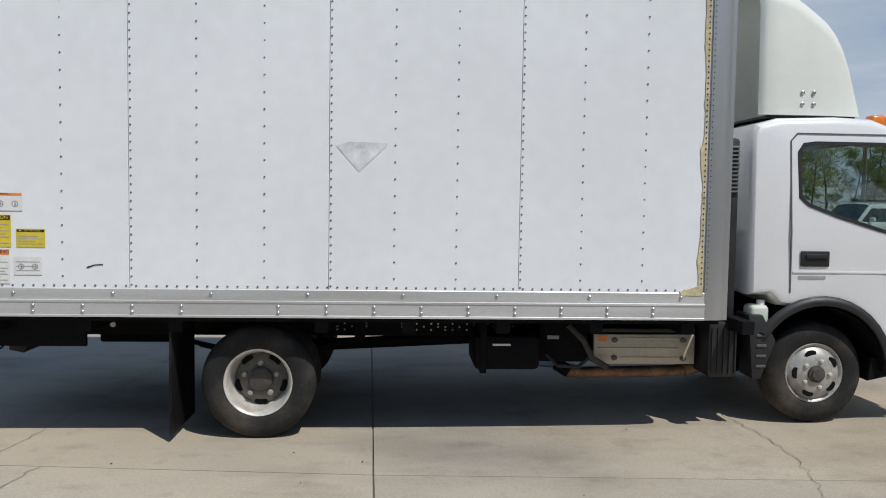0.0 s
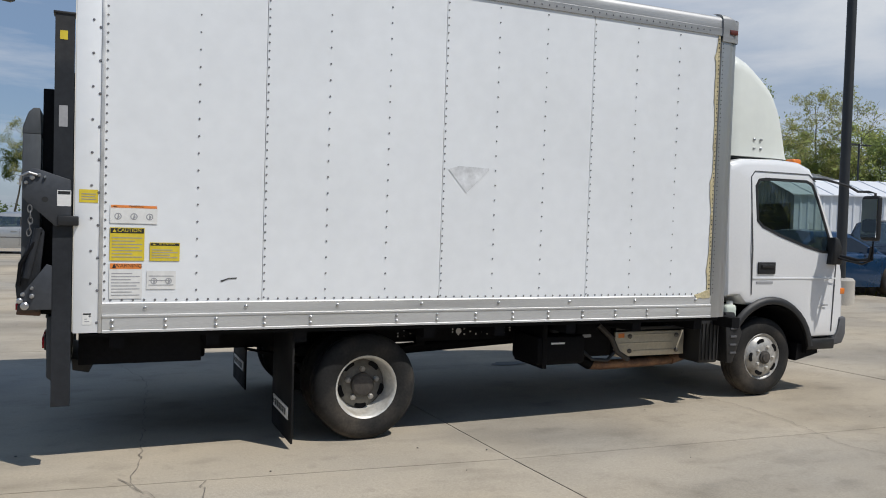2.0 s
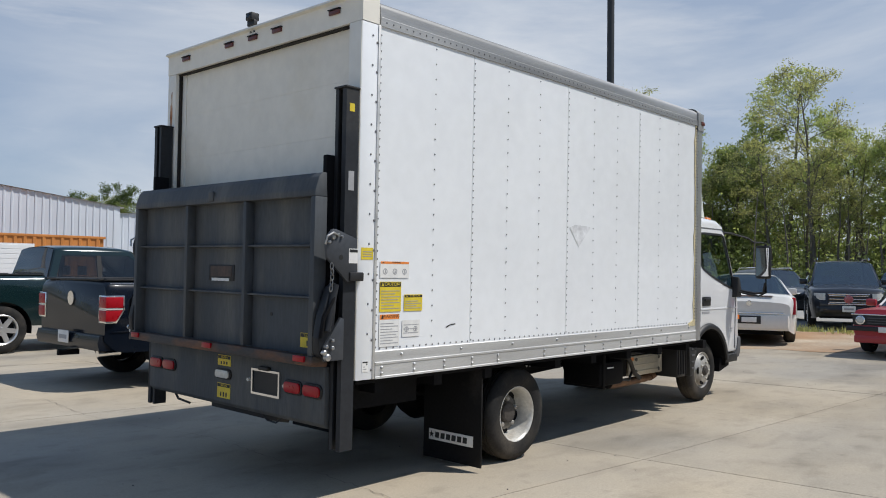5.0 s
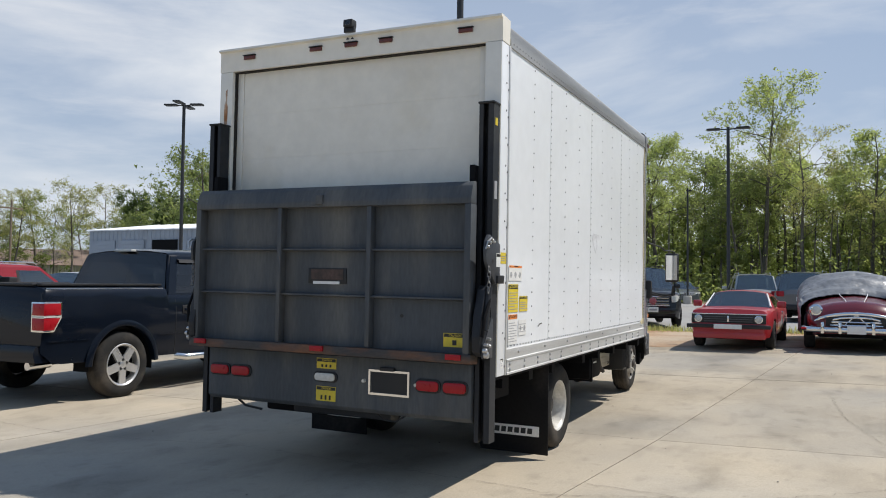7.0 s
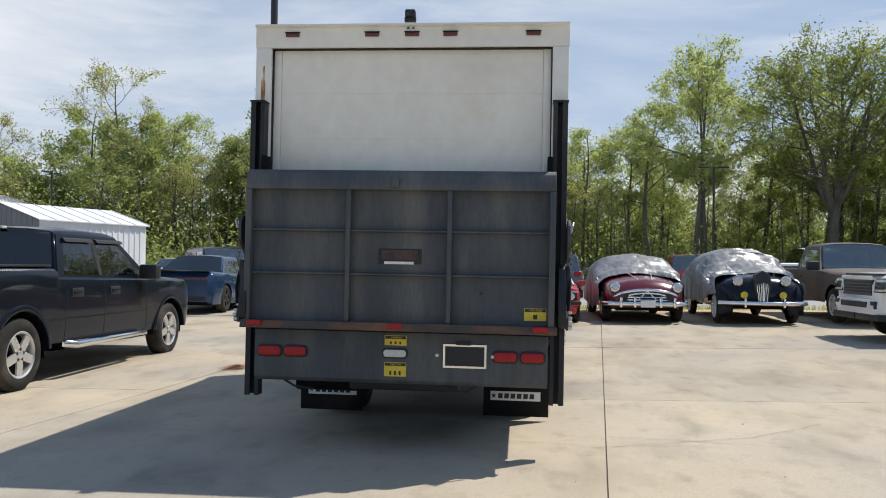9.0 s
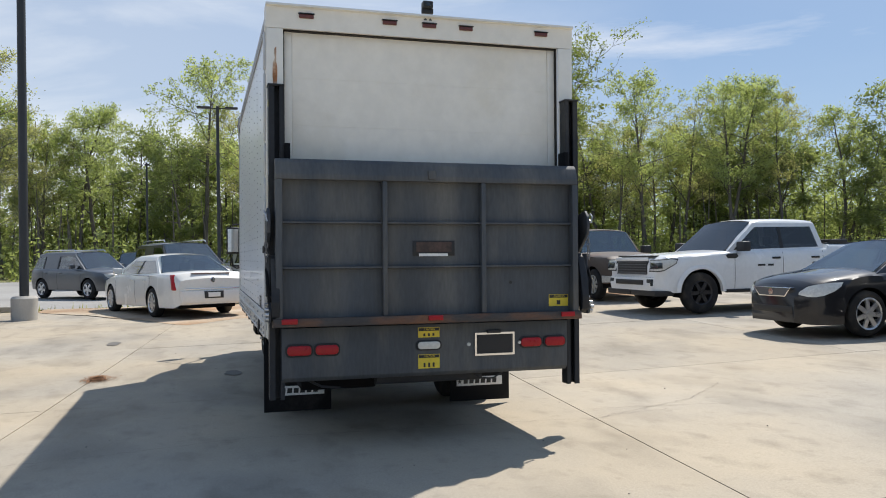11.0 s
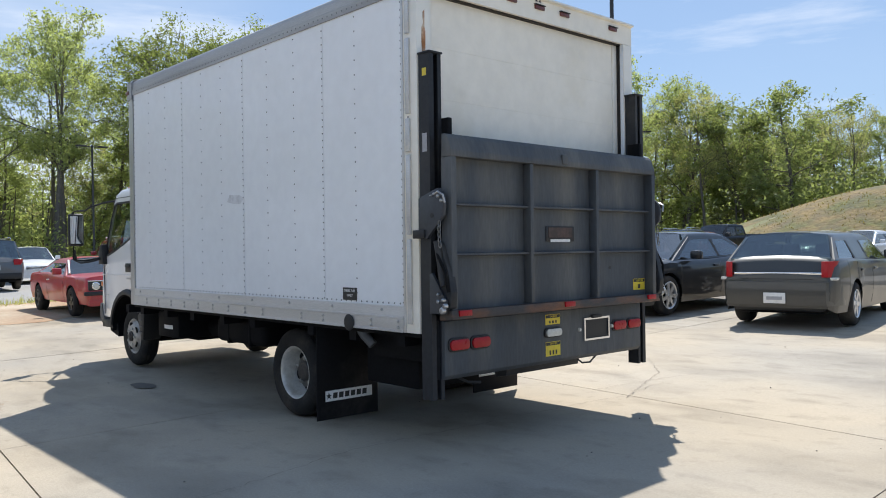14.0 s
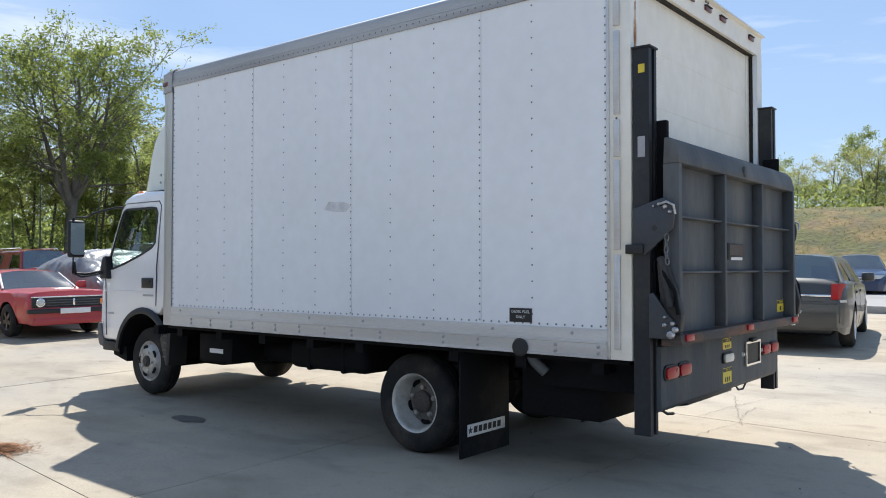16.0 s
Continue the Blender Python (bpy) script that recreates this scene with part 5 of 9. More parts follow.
GY = [-900, -400, -160, -110] + [-100 + 4 * k for k in range(54)] + [125, 170, 320, 900]


def hill_height(x, y):
    """Grassed bank south of the lot, falling away to the east, and gently rolling far ground."""
    s = min(1, max(0, (-31.5 - y + 0.10 * x) / 13.0))
    e = min(1, max(0, (31 - x) / 24))
    h = 4.7 * s * s * (3 - 2 * s) * e * e * (3 - 2 * e)
    if h > 0.05:
        h += 0.35 * noise.noise(Vector((x * 0.11, y * 0.13, 2))) * min(1, h)
    return h


for y in GY:
    rows.append([(x, y, -0.075 + rise(x, y) + hill_height(x, y)) for x in GX])
sheet(bm, rows)
ground = tagged(part("ground", bm, M["turf"], None, smooth=180), "worn turf and woodland floor", "ground", kind="structure")

# bank of dry grass: a skin of its own just above the ground sheet
bm = bmesh.new()
rows = []
for j in range(48):
    y = lerp(-29, -75, j / 47)
    rows.append([(x, y, -0.05 + rise(x, y) + hill_height(x, y) + (0.02 if hill_height(x, y) > 0.05 else -0.03) + 0.10 * max(0, noise.noise(Vector((x * 0.6, y * 0.6, 5)))) * min(1, hill_height(x, y))) for x in [lerp(-70, 28, i / 110) for i in range(111)]])
sheet(bm, rows)
tagged(part("grass_bank", bm, M["hill"], None, smooth=180), "bank of dry yellow-green grass", "bank", kind="structure")

bm = bmesh.new()
BX = [-60, -39, -0.1] + [4.76, 9.62, 11.9, 13.4]
sheet(bm, [[(x, y, -0.014 + rise(x, y)) for y in [joint_y(x, k) - (0.6 if k == -3 else 0) for k in (-3, -2, -1, 0, 1, 2, 4, 6, 9, 12)] if True] for x in BX])
bed = tagged(part("pavement", bm, M["joint"], None, smooth=0), "worn light concrete lot cast in large slabs", "pavement", kind="structure")
slab_rng = random.Random(7)
for i in range(-8, 3):
    for k in range(-3, 12):
        x0, x1 = -0.1 + 4.86 * i, -0.1 + 4.86 * (i + 1)
        g = 0.0055
        q = [(x0 + g, joint_y(x0, k) + g), (x1 - g, joint_y(x1, k) + g), (x1 - g, joint_y(x1, k + 1) - g), (x0 + g, joint_y(x0, k + 1) - g)]
        q = [(x - 0.03 * (y - 4.45), y) for x, y in q]
        if min(y for x, y in q) < -10.2:
            continue
        dz = slab_rng.uniform(-0.002, 0.002)
        bm = bmesh.new()
        lo = [bm.verts.new((x, y, rise(x, y) - 0.013)) for x, y in q]
        hi = [bm.verts.new((x, y, rise(x, y) + dz)) for x, y in q]
        bm.faces.new(hi)
        for a in range(4):
            bm.faces.new((lo[a], lo[(a + 1) % 4], hi[(a + 1) % 4], hi[a]))
        part("slab", bm, M["concrete"], bed, smooth=0)

# wandering cracks
def crack(pts, w=0.007, seed=0):
    r = random.Random(seed)
    dense = []
    for a, b in zip(pts, pts[1:]):
        n = max(2, int(math.dist(a, b) / 0.06))
        dense += [(lerp(a[0], b[0], i / n) + r.uniform(-0.022, 0.022), lerp(a[1], b[1], i / n) + r.uniform(-0.022, 0.022)) for i in range(n)]
    bm = bmesh.new()
    vs = []
    for i, (x, y) in enumerate(dense):
        ww = w * r.uniform(0.3, 1.0)
        d = Vector((dense[min(i + 1, len(dense) - 1)][0] - dense[max(i - 1, 0)][0], dense[min(i + 1, len(dense) - 1)][1] - dense[max(i - 1, 0)][1])).normalized()
        vs.append((bm.verts.new((x - d.y * ww / 2, y + d.x * ww / 2, rise(x, y) + 0.0055)), bm.verts.new((x + d.y * ww / 2, y - d.x * ww / 2, rise(x, y) + 0.0055))))
    for (a, b), (c, d) in zip(vs, vs[1:]):
        bm.faces.new((a, b, d, c))
    part("crack", bm, M["joint"], bed, "fine wandering crack in the concrete", smooth=0)


for i, pts in enumerate((((2.39, 5.67), (2.43, 5.07), (2.42, 4.65), (2.34, 4.26), (2.21, 3.85), (2.5, 3.2)), ((-2.33, 10.75), (-2.44, 9.38), (-2.30, 8.4), (-2.12, 7.6), (-2.20, 6.4), (-2.28, 5.4), (-2.37, 4.76), (-2.25, 3.85)),
                         ((-2.0, 4.6), (-2.1, 3.9), (-2.3, 3.2)), ((-2.43, 4.8), (-1.9, 3.4), (-1.2, 2.6)), ((0.5, 2.6), (1.9, 2.9), (3.4, 3.0)), ((-4.6, 12.5), (-3.0, 11.6), (-2.2, 10.4)))):
    crack(pts, seed=i)


def blot(name, x, y, rx, ry, material, label, category, seed, z=0.006, thick=0.0, turn=0.0):
    """A flat stain with an uneven outline."""
    bm = bmesh.new()
    pts = []
    for k in range(28):
        a = 2 * math.pi * k / 28
        r = 1 + 0.35 * noise.noise(Vector((2 * math.cos(a) + seed, 2 * math.sin(a), seed * 3.1)))
        px, py = rx * r * math.cos(a), ry * r * math.sin(a)
        pts.append((x + px * math.cos(turn) - py * math.sin(turn), y + px * math.sin(turn) + py * math.cos(turn)))
    bm.faces.new([bm.verts.new((px, py, z + rise(px, py))) for px, py in pts])
    ob = part(name, bm, material, bed, label, smooth=0)
    return ob


blot("oil_stain", 1.54, 7.55, 0.22, 0.10, M["stain"], "dark oil stain on the concrete", "stain", 1)
blot("oil_stain", 5.5, 9.3, 0.3, 0.1, M["stain"], "dark oil stain on the concrete", "stain", 2)
for i, (x, y) in enumerate(((1.6, 9.08),)):
    st_rng = random.Random(3)
    bm = bmesh.new()
    for k in range(420):
        a, r = st_rng.uniform(0, 6.28), abs(st_rng.gauss(0, 0.12))
        px, py, pz = x + 1.3 * r * math.cos(a), y + 0.8 * r * math.sin(a), rise(x, y) + 0.01 + 0.05 * max(0, 0.2 - r) * st_rng.random() * 4
        b = st_rng.uniform(0, 6.28)
        d = Vector((math.cos(b), math.sin(b), st_rng.uniform(-0.1, 0.2))) * st_rng.uniform(0.03, 0.06)
        n = Vector((-math.sin(b), math.cos(b), 0)) * 0.003
        p = Vector((px, py, pz))
        bm.faces.new([bm.verts.new(q) for q in (p - d - n, p + d - n, p + d + n, p - d + n)])
    ob = part("pine_straw", bm, M["straw"], None, "", smooth=0)
    tagged(ob, "small heap of brown pine straw", "debris", kind="stuff")
# twigs and grit lying about
gr = random.Random(12)
bm = bmesh.new()
for k in range(90):
    x, y = gr.uniform(-7, 9), gr.uniform(-1, 13)
    r = gr.uniform(0.003, 0.010)
    h = bmesh.ops.create_icosphere(bm, subdivisions=1, radius=r, matrix=Matrix.LocRotScale((x, y, rise(x, y) + 0.004 + r * 0.3), None, (1, gr.uniform(0.4, 1), 0.5)))
tagged(part("grit", bm, M["stain"], None), "scattered grit and crumbs on the concrete", "grit", kind="stuff")

# dusty soil east of the slabs, with a ragged edge over the concrete
bm = bmesh.new()
edge_n = 60
rows = []
for i in range(edge_n + 1):
    y = lerp(-8.6, 12.0, i / edge_n)
    w = along([(-8.6, 12.0), (0.5, 9.9), (4, 10.6), (6, 9.9), (8.3, 8.6), (9.5, 10.5), (12.0, 14.0)], y) + 0.5 * noise.noise(Vector((y * 0.9, 0, 4)))
    rows.append([(x, y, rise(x, y) + 0.006) for x in (w, lerp(w, 15.2, 0.3), lerp(w, 15.2, 0.7), 15.2 + 0.3 * noise.noise(Vector((y, 3, 3))))])
sheet(bm, rows)
tagged(part("soil_strip", bm, M["soil"], None, smooth=180), "strip of dusty orange-brown soil", "soil", kind="structure")
bm = bmesh.new()
sheet(bm, [[(x, y, rise(x, y) - 0.03) for x in [15.9 + 0.35 * noise.noise(Vector((y * 0.5, 7, 7)))] + [20, 26, 34, 42, 49]] for y in [-60 + 1.5 * k for k in range(91)]])
tagged(part("road", bm, M["asphalt"], None, smooth=180), "pale worn asphalt road and lot", "road", kind="structure")
flat("side_lot", [(-60, -9.6), (15.2, -11.2), (15.2, -31), (-60, -31)], -0.03, M["asphalt"], "pale worn asphalt lot", "road")
for outline in ([(15.3, 12.2), (15.46, 12.2), (15.8, 60), (15.64, 60)], [(-60, -9.2), (12.6, -10.6), (12.6, -10.75), (-60, -9.35)]):
    bm = bmesh.new()
    prism(bm, outline, "z", 0.05, rise(14, 12) + 0.10 if outline[0][0] > 0 else 0.27, 0.015)
    tagged(part("kerb", bm, M["kerb"], None), "low concrete kerb", "kerb", kind="structure")

# rough tufts over the bank
bank_rng = random.Random(17)
bm = bmesh.new()
for k in range(24000):
    x, y = bank_rng.uniform(-25, 26), bank_rng.uniform(-60, -31)
    hh = hill_height(x, y)
    if hh < 0.15 or noise.noise(Vector((x * 0.35, y * 0.35, 3))) < -0.15:
        continue
    z = -0.05 + rise(x, y) + hh
    h = bank_rng.uniform(0.05, 0.20)
    a = bank_rng.uniform(0, 6.28)
    d = Vector((math.cos(a), math.sin(a), 0)) * bank_rng.uniform(0.02, 0.07)
    p = Vector((x, y, z - 0.03))
    tip = p + Vector((bank_rng.uniform(-0.12, 0.12), bank_rng.uniform(-0.12, 0.12), h))
    bm.faces.new([bm.verts.new(q) for q in (p - d, p + d, tip)])
tagged(part("bank_tufts", bm, M["dry_grass"], None, smooth=0), "rough dry grass tufts on the bank", "grass", kind="stuff")

# grass tufts along the soil strip
tuft_rng = random.Random(5)
bm = bmesh.new()
for k in range(5200):
    y = tuft_rng.uniform(-9, 9.5) if k < 4600 else tuft_rng.uniform(9.5, 30)
    x = 15.45 + tuft_rng.gauss(0, 0.42) - 0.4 * max(0, noise.noise(Vector((y * 0.7, 1, 1))))
    if y > 9:
        x = tuft_rng.uniform(14.8, 15.9)
    if noise.noise(Vector((x * 0.9, y * 0.9, 9))) < -0.12:
        continue
    h = tuft_rng.uniform(0.05, 0.22)
    a = tuft_rng.uniform(0, 6.28)
    d = Vector((math.cos(a), math.sin(a), 0)) * 0.02
    tip = Vector((x + tuft_rng.uniform(-0.08, 0.08), y + tuft_rng.uniform(-0.08, 0.08), rise(x, y) - 0.02 + h))
    p = Vector((x, y, rise(x, y) - 0.07))
    bm.faces.new([bm.verts.new(q) for q in (p - d, p + d, tip)])
tagged(part("grass_tufts", bm, M["leaf_bud"], None, smooth=0), "rough tufts of grass along the road edge", "grass", kind="stuff")


# ---- lamp posts ----
def lamp_post(x, y, h, r=0.075, heads=4, turn=0, material=None, name="street_lamp", lab="dark bronze parking-lot lamp post with flat heads"):
    t = thing(name, pose(x, y, rise(x, y) - 0.02, 0, 0, turn), lab, "lamp post", "lamp posts of the lot")
    part("post", rod(bmesh.new(), (0, 0, 0), (0, 0, h), r, 14, r * 0.85), material or M["pole"], t)
    part("base", lathe(bmesh.new(), [(-0.03, 0.28), (0.5, 0.28), (0.55, 0.24)], "z", seg=20), M["kerb"], t, "round concrete base")
    for k in range(heads):
        a = k * 2 * math.pi / max(heads, 1)
        c, s_ = math.cos(a), math.sin(a)
        armb = part("arm", rod(bmesh.new(), (0, 0, h - 0.12), (0.45 * c, 0.45 * s_, h - 0.08), 0.03, 8), material or M["pole"], t)
        hd = bmesh.new()
        box(hd, 0.35, 0.95, -0.17, 0.17, h - 0.12, h - 0.04, 0.02)
        bmesh.ops.rotate(hd, verts=hd.verts, cent=(0, 0, 0), matrix=Matrix.Rotation(a, 3, "Z"))
        part("lamp_head", hd, M["pole"], t)
    return t


lamp_post(11.47, 11.77, 11.5, 0.10, 2)
lamp_post(21.78, 31.1, 9.8, 0.09, 4, 20)
lamp_post(31.63, 7.19, 8.65, 0.085, 2, 90)
lamp_post(44.9, -7.06, 7.8, 0.07, 2, 90)
lamp_post(6.53, -7.75, 11.5, 0.06, 2, 90)
lamp_post(24.96, -36.5, 8.75, 0.08, 2, 60)
lamp_post(47.6, 11.45, 7.7, 0.07, 1, 0)
lamp_post(42.2, 36.6, 7.3, 0.07, 2, 0)
lamp_post(-6.2, 34.0, 9.5, 0.11, 2, 30, M["galv"], lab="pale galvanised lamp post in a far lot")


# ---- buildings ----
M["shade_cloth"] = mat("grey metal gable", (0.20, 0.20, 0.205), 0.6, var=0.08, scale=0.6)
def ribbed(bm, x0, x1, z0, zt, y, pitch=0.38, deep=0.035, rib=0.09, top=None):
    """A ribbed wall skin along x, facing -y; top: the height along x."""
    n = int((x1 - x0) / pitch)
    pts = []
    for k in range(n):
        a = x0 + k * pitch
        pts += [(a, 0), (a + pitch - rib * 1.5, 0), (a + pitch - rib * 1.15, -deep), (a + pitch - rib * 0.35, -deep)]
    pts.append((x1, 0))
    f = top or (lambda x: zt)
    sheet(bm, [[(x, y + d, z0) for x, d in pts], [(x, y + d, f(x)) for x, d in pts]])
    return bm


def metal_hall(m, lx, ly, eave, peak, material, label, ridge="y", doors=(), vents=(), name="metal_building", roofmat=None, frontmat=None):
    """Metal-clad hall, front along x at y = 0 and running back to ly; ridge: the way its ridge runs."""
    t = thing(name, m, label, "building")
    top = (lambda x: peak - (peak - eave) * abs(2 * x / lx)) if ridge == "y" else None
    part("front_wall", ribbed(bmesh.new(), -lx / 2, lx / 2, -0.3, eave, 0, top=top), frontmat or material, t, smooth=0)
    back = ribbed(bmesh.new(), -lx / 2, lx / 2, -0.3, eave, 0, top=top)
    part("back_wall", back, material, t, smooth=0, m=pose(0, ly, 0, 0, 0, 180))
    for s in (-1, 1):
        top2 = None if ridge == "y" else (lambda x: peak - (peak - eave) * abs(2 * x / ly))
        part("side_wall", ribbed(bmesh.new(), -ly / 2, ly / 2, -0.3, eave, 0, top=top2), material, t, smooth=0, m=pose(s * lx / 2, ly / 2, 0, 0, 0, s * 90))
    w, d = (lx, ly) if ridge == "y" else (ly, lx)
    for s in (-1, 1):
        bm = bmesh.new()
        n = max(2, int(d / 0.9))
        o = 0.15
        sl = (peak - eave) / (w / 2)
        line = []
        for k in range(n):
            a, b = lerp(-d / 2 - o, d / 2 + o, k / n), lerp(-d / 2 - o, d / 2 + o, (k + 1) / n)
            line += [(a, 0.0), (b - 0.07, 0.0), (b - 0.055, 0.04), (b - 0.015, 0.04)]
        line.append((d / 2 + o, 0.0))
        x_e, z_e = s * (w / 2 + o), eave - sl * o + 0.02
        sheet(bm, [[(x_e, u, z_e - 0.06) for u, dz in line], [(x_e, u, z_e + dz) for u, dz in line], [(0, u, peak + 0.02 + dz) for u, dz in line]])
        part("roof_side", bm, roofmat or M["metal_roof"], t, smooth=0, m=pose(0, ly / 2, 0, 0, 0, 0 if ridge == "y" else 90))
    for x, wd, h, mt in doors:
        dr = part("roller_door", cuboid(x - wd / 2, x + wd / 2, -0.09, -0.04, -0.2, h), mt, t)
        for k in range(int(h / 0.3)):
            part("door_slat", cuboid(x - wd / 2 + 0.05, x + wd / 2 - 0.05, -0.10, -0.09, 0.3 * k, 0.3 * k + 0.27, 0.005, 1), mt, dr)
    for x, z, wd, h in vents:
        vt = part("louvre_vent", cuboid(x - wd / 2, x + wd / 2, -0.09, -0.04, z - h / 2, z + h / 2), M["grey_plastic"], t)
        for k in range(5):
            part("louvre", cuboid(x - wd / 2 + 0.04, x + wd / 2 - 0.04, -0.12, -0.09, z - h / 2 + h * k / 5 + 0.02, z - h / 2 + h * (k + 1) / 5 - 0.02), M["metal_roof"], vt)
    return t


metal_hall(pose(7.35, 45.0, rise(7.35, 45), 0, 0, 0), 14.7, 18, 4.85, 5.7, M["metal_wall"], "large pale grey metal hall with ribbed cladding", vents=((-0.5, 4.2, 0.85, 0.8), (0.7, 4.2, 0.85, 0.8)), name="metal_hall")
metal_hall(pose(18.15, 45.5, rise(18.15, 45.5), 0, 0, 0), 6.7, 17, 4.5, 4.7, M["metal_wall"], "low pale metal annex beside the hall", name="metal_annex")
# third doorway is open: its black panel stands in for the shade inside
metal_hall(pose(31.55, 42.9, 0, 0, 0, -90), 11.4, 13, 4.6, 5.4, M["metal_roof"], "pale metal storage building with blue-grey roller doors and one black doorway", ridge="x",
           doors=((-4.27, 2.1, 3.9, M["blue_wall"]), (-1.65, 2.15, 3.9, M["blue_wall"]), (1.2, 2.15, 3.9, M["chassis"]), (4.27, 2.35, 3.9, M["blue_wall"])), name="storage_building", frontmat=M["blue_wall"])
# black slatted panel paints the shade inside the open front
metal_hall(pose(29.3, 31.4, 0.0, 0, 0, -110), 5.8, 6.8, 3.46, 4.33, M["metal_roof"], "white metal garage, a black panel for its shaded open front", doors=((0, 5.2, 3.0, M["chassis"]),), name="garage", frontmat=M["shade_cloth"])
metal_hall(pose(60.2, 89.5, 0, 0, 0, -38), 12, 10, 2.9, 4.9, M["kerb"], "far house with a brown shingle roof", ridge="x", name="house", roofmat=M["shingle"])

box_c = thing("shipping_container", pose(-1.4, 40.5, 0), "orange corrugated shipping container", "container")
part("side_wall", ribbed(bmesh.new(), 1.2, 13.0, 0.12, 2.95, 0, 0.42, 0.05, 0.14), M["orange_box"], box_c, smooth=0)
part("core", cuboid(1.15, 13.2, 0.06, 2.4, 0.0, 2.93), M["orange_box"], box_c)
part("top_beam", cuboid(1.1, 13.25, -0.06, 0.05, 2.93, 3.05, 0.01), M["orange_box"], box_c)
part("bottom_beam", cuboid(1.1, 13.25, -0.06, 0.05, 0.0, 0.14, 0.01), M["orange_box"], box_c)
for k in range(3):
    x = 1.85 + 0.5 * k
    part("painted_mark", prism(bmesh.new(), [(x, 2.33), (x + 0.36, 2.33), (x + 0.42, 2.72), (x + 0.06, 2.72)], "y", -0.075, -0.06), M["white_decal"], box_c)
vp = part("roller_shutter", cuboid(7.2, 9.9, -0.10, -0.055, 1.2, 2.6), M["metal_roof"], box_c, "white shutter in the container side")
for k in range(6):
    part("slat", cuboid(7.25, 9.85, -0.115, -0.10, 1.24 + 0.22 * k, 1.43 + 0.22 * k, 0.005, 1), M["metal_roof"], vp)
# utility poles far off
for x, y, h in ((3.1, 66, 8.2), (45.4, 75.6, 9), (55, 92, 10)):
    t = thing("utility_pole", pose(x, y, -0.05), "weathered wooden utility pole", "utility pole", "far utility poles")
    part("pole", rod(bmesh.new(), (0, 0, 0), (0, 0, h), 0.13, 10, 0.09), M["wood_pole"], t)
    part("cross_arm", cuboid(-1.2, 1.2, -0.06, 0.06, h - 0.9, h - 0.75), M["wood_pole"], t)


# ---- parked vehicles: each faces +x, with its origin on the ground midway between the axles ----
WHEELS = {}


def wheel_meshes(r, rim_mat, spokes, w, rim_share):
    key = (r, rim_mat.name, spokes, w, rim_share)
    if key not in WHEELS:
        rr = rim_share * r
        bm = bmesh.new()
        prof = [(0.012, rr * 0.97), (0.0, rr * 1.06), (0.0, 0.82 * r), (0.012, 0.93 * r), (0.035, 0.985 * r), (0.05, r), (w - 0.05, r), (w - 0.035, 0.985 * r), (w - 0.012, 0.93 * r), (w, 0.82 * r), (w - 0.012, rr * 0.97)]
        lathe(bm, prof, "y", seg=36, closed=True)
        ty = to_mesh("tyre", bm, M["rubber"], 40)
        bm = bmesh.new()
        lathe(bm, [(0.004, rr * 1.0), (0.0, rr * 0.97), (0.012, rr * 0.90), (0.05, rr * 0.86), (0.10, rr * 0.84)], "y", seg=36, caps=(False, False))
        lathe(bm, [(0.02, rr * 0.20), (0.006, rr * 0.17), (0.004, rr * 0.05)], "y", seg=20)
        for k in range(spokes):
            a = 2 * math.pi * k / spokes
            out = []
            for q, rad in ((-0.20, 0.12), (-0.18, 0.90), (0.18, 0.90), (0.20, 0.12)):
                x, z = q * rr * (5.5 / (spokes + 0.5)), rad * rr
                out.append((x * math.cos(a) + z * math.sin(a), -x * math.sin(a) + z * math.cos(a)))
            prism(bm, out, "y", 0.012, 0.035)
        rim = to_mesh("rim", bm, rim_mat, 35)
        bm = lathe(bmesh.new(), [(0.085, rr * 0.84), (0.09, rr * 0.2)], "y", seg=30)
        disc = to_mesh("brake_disc", bm, M["chassis"], 35)
        WHEELS[key] = (ty, rim, disc)
    return WHEELS[key]


def add_wheels(t, wb, track, r, rim_mat=None, spokes=5, w=0.22, rim_share=0.66):
    ty, rim, disc = wheel_meshes(r, rim_mat or M["rim_alloy"], spokes, w, rim_share)
    k = 0
    for x in (-wb / 2, wb / 2):
        for s in (-1, 1):
            k += 1
            wh = share("wheel", ty, t, pose(x, s * track, r, 0, 37 * k, 0 if s < 0 else 180))
            share("rim", rim, wh, pose(0, 0, 0))
            share("brake_disc", disc, wh, pose(0, 0, 0))


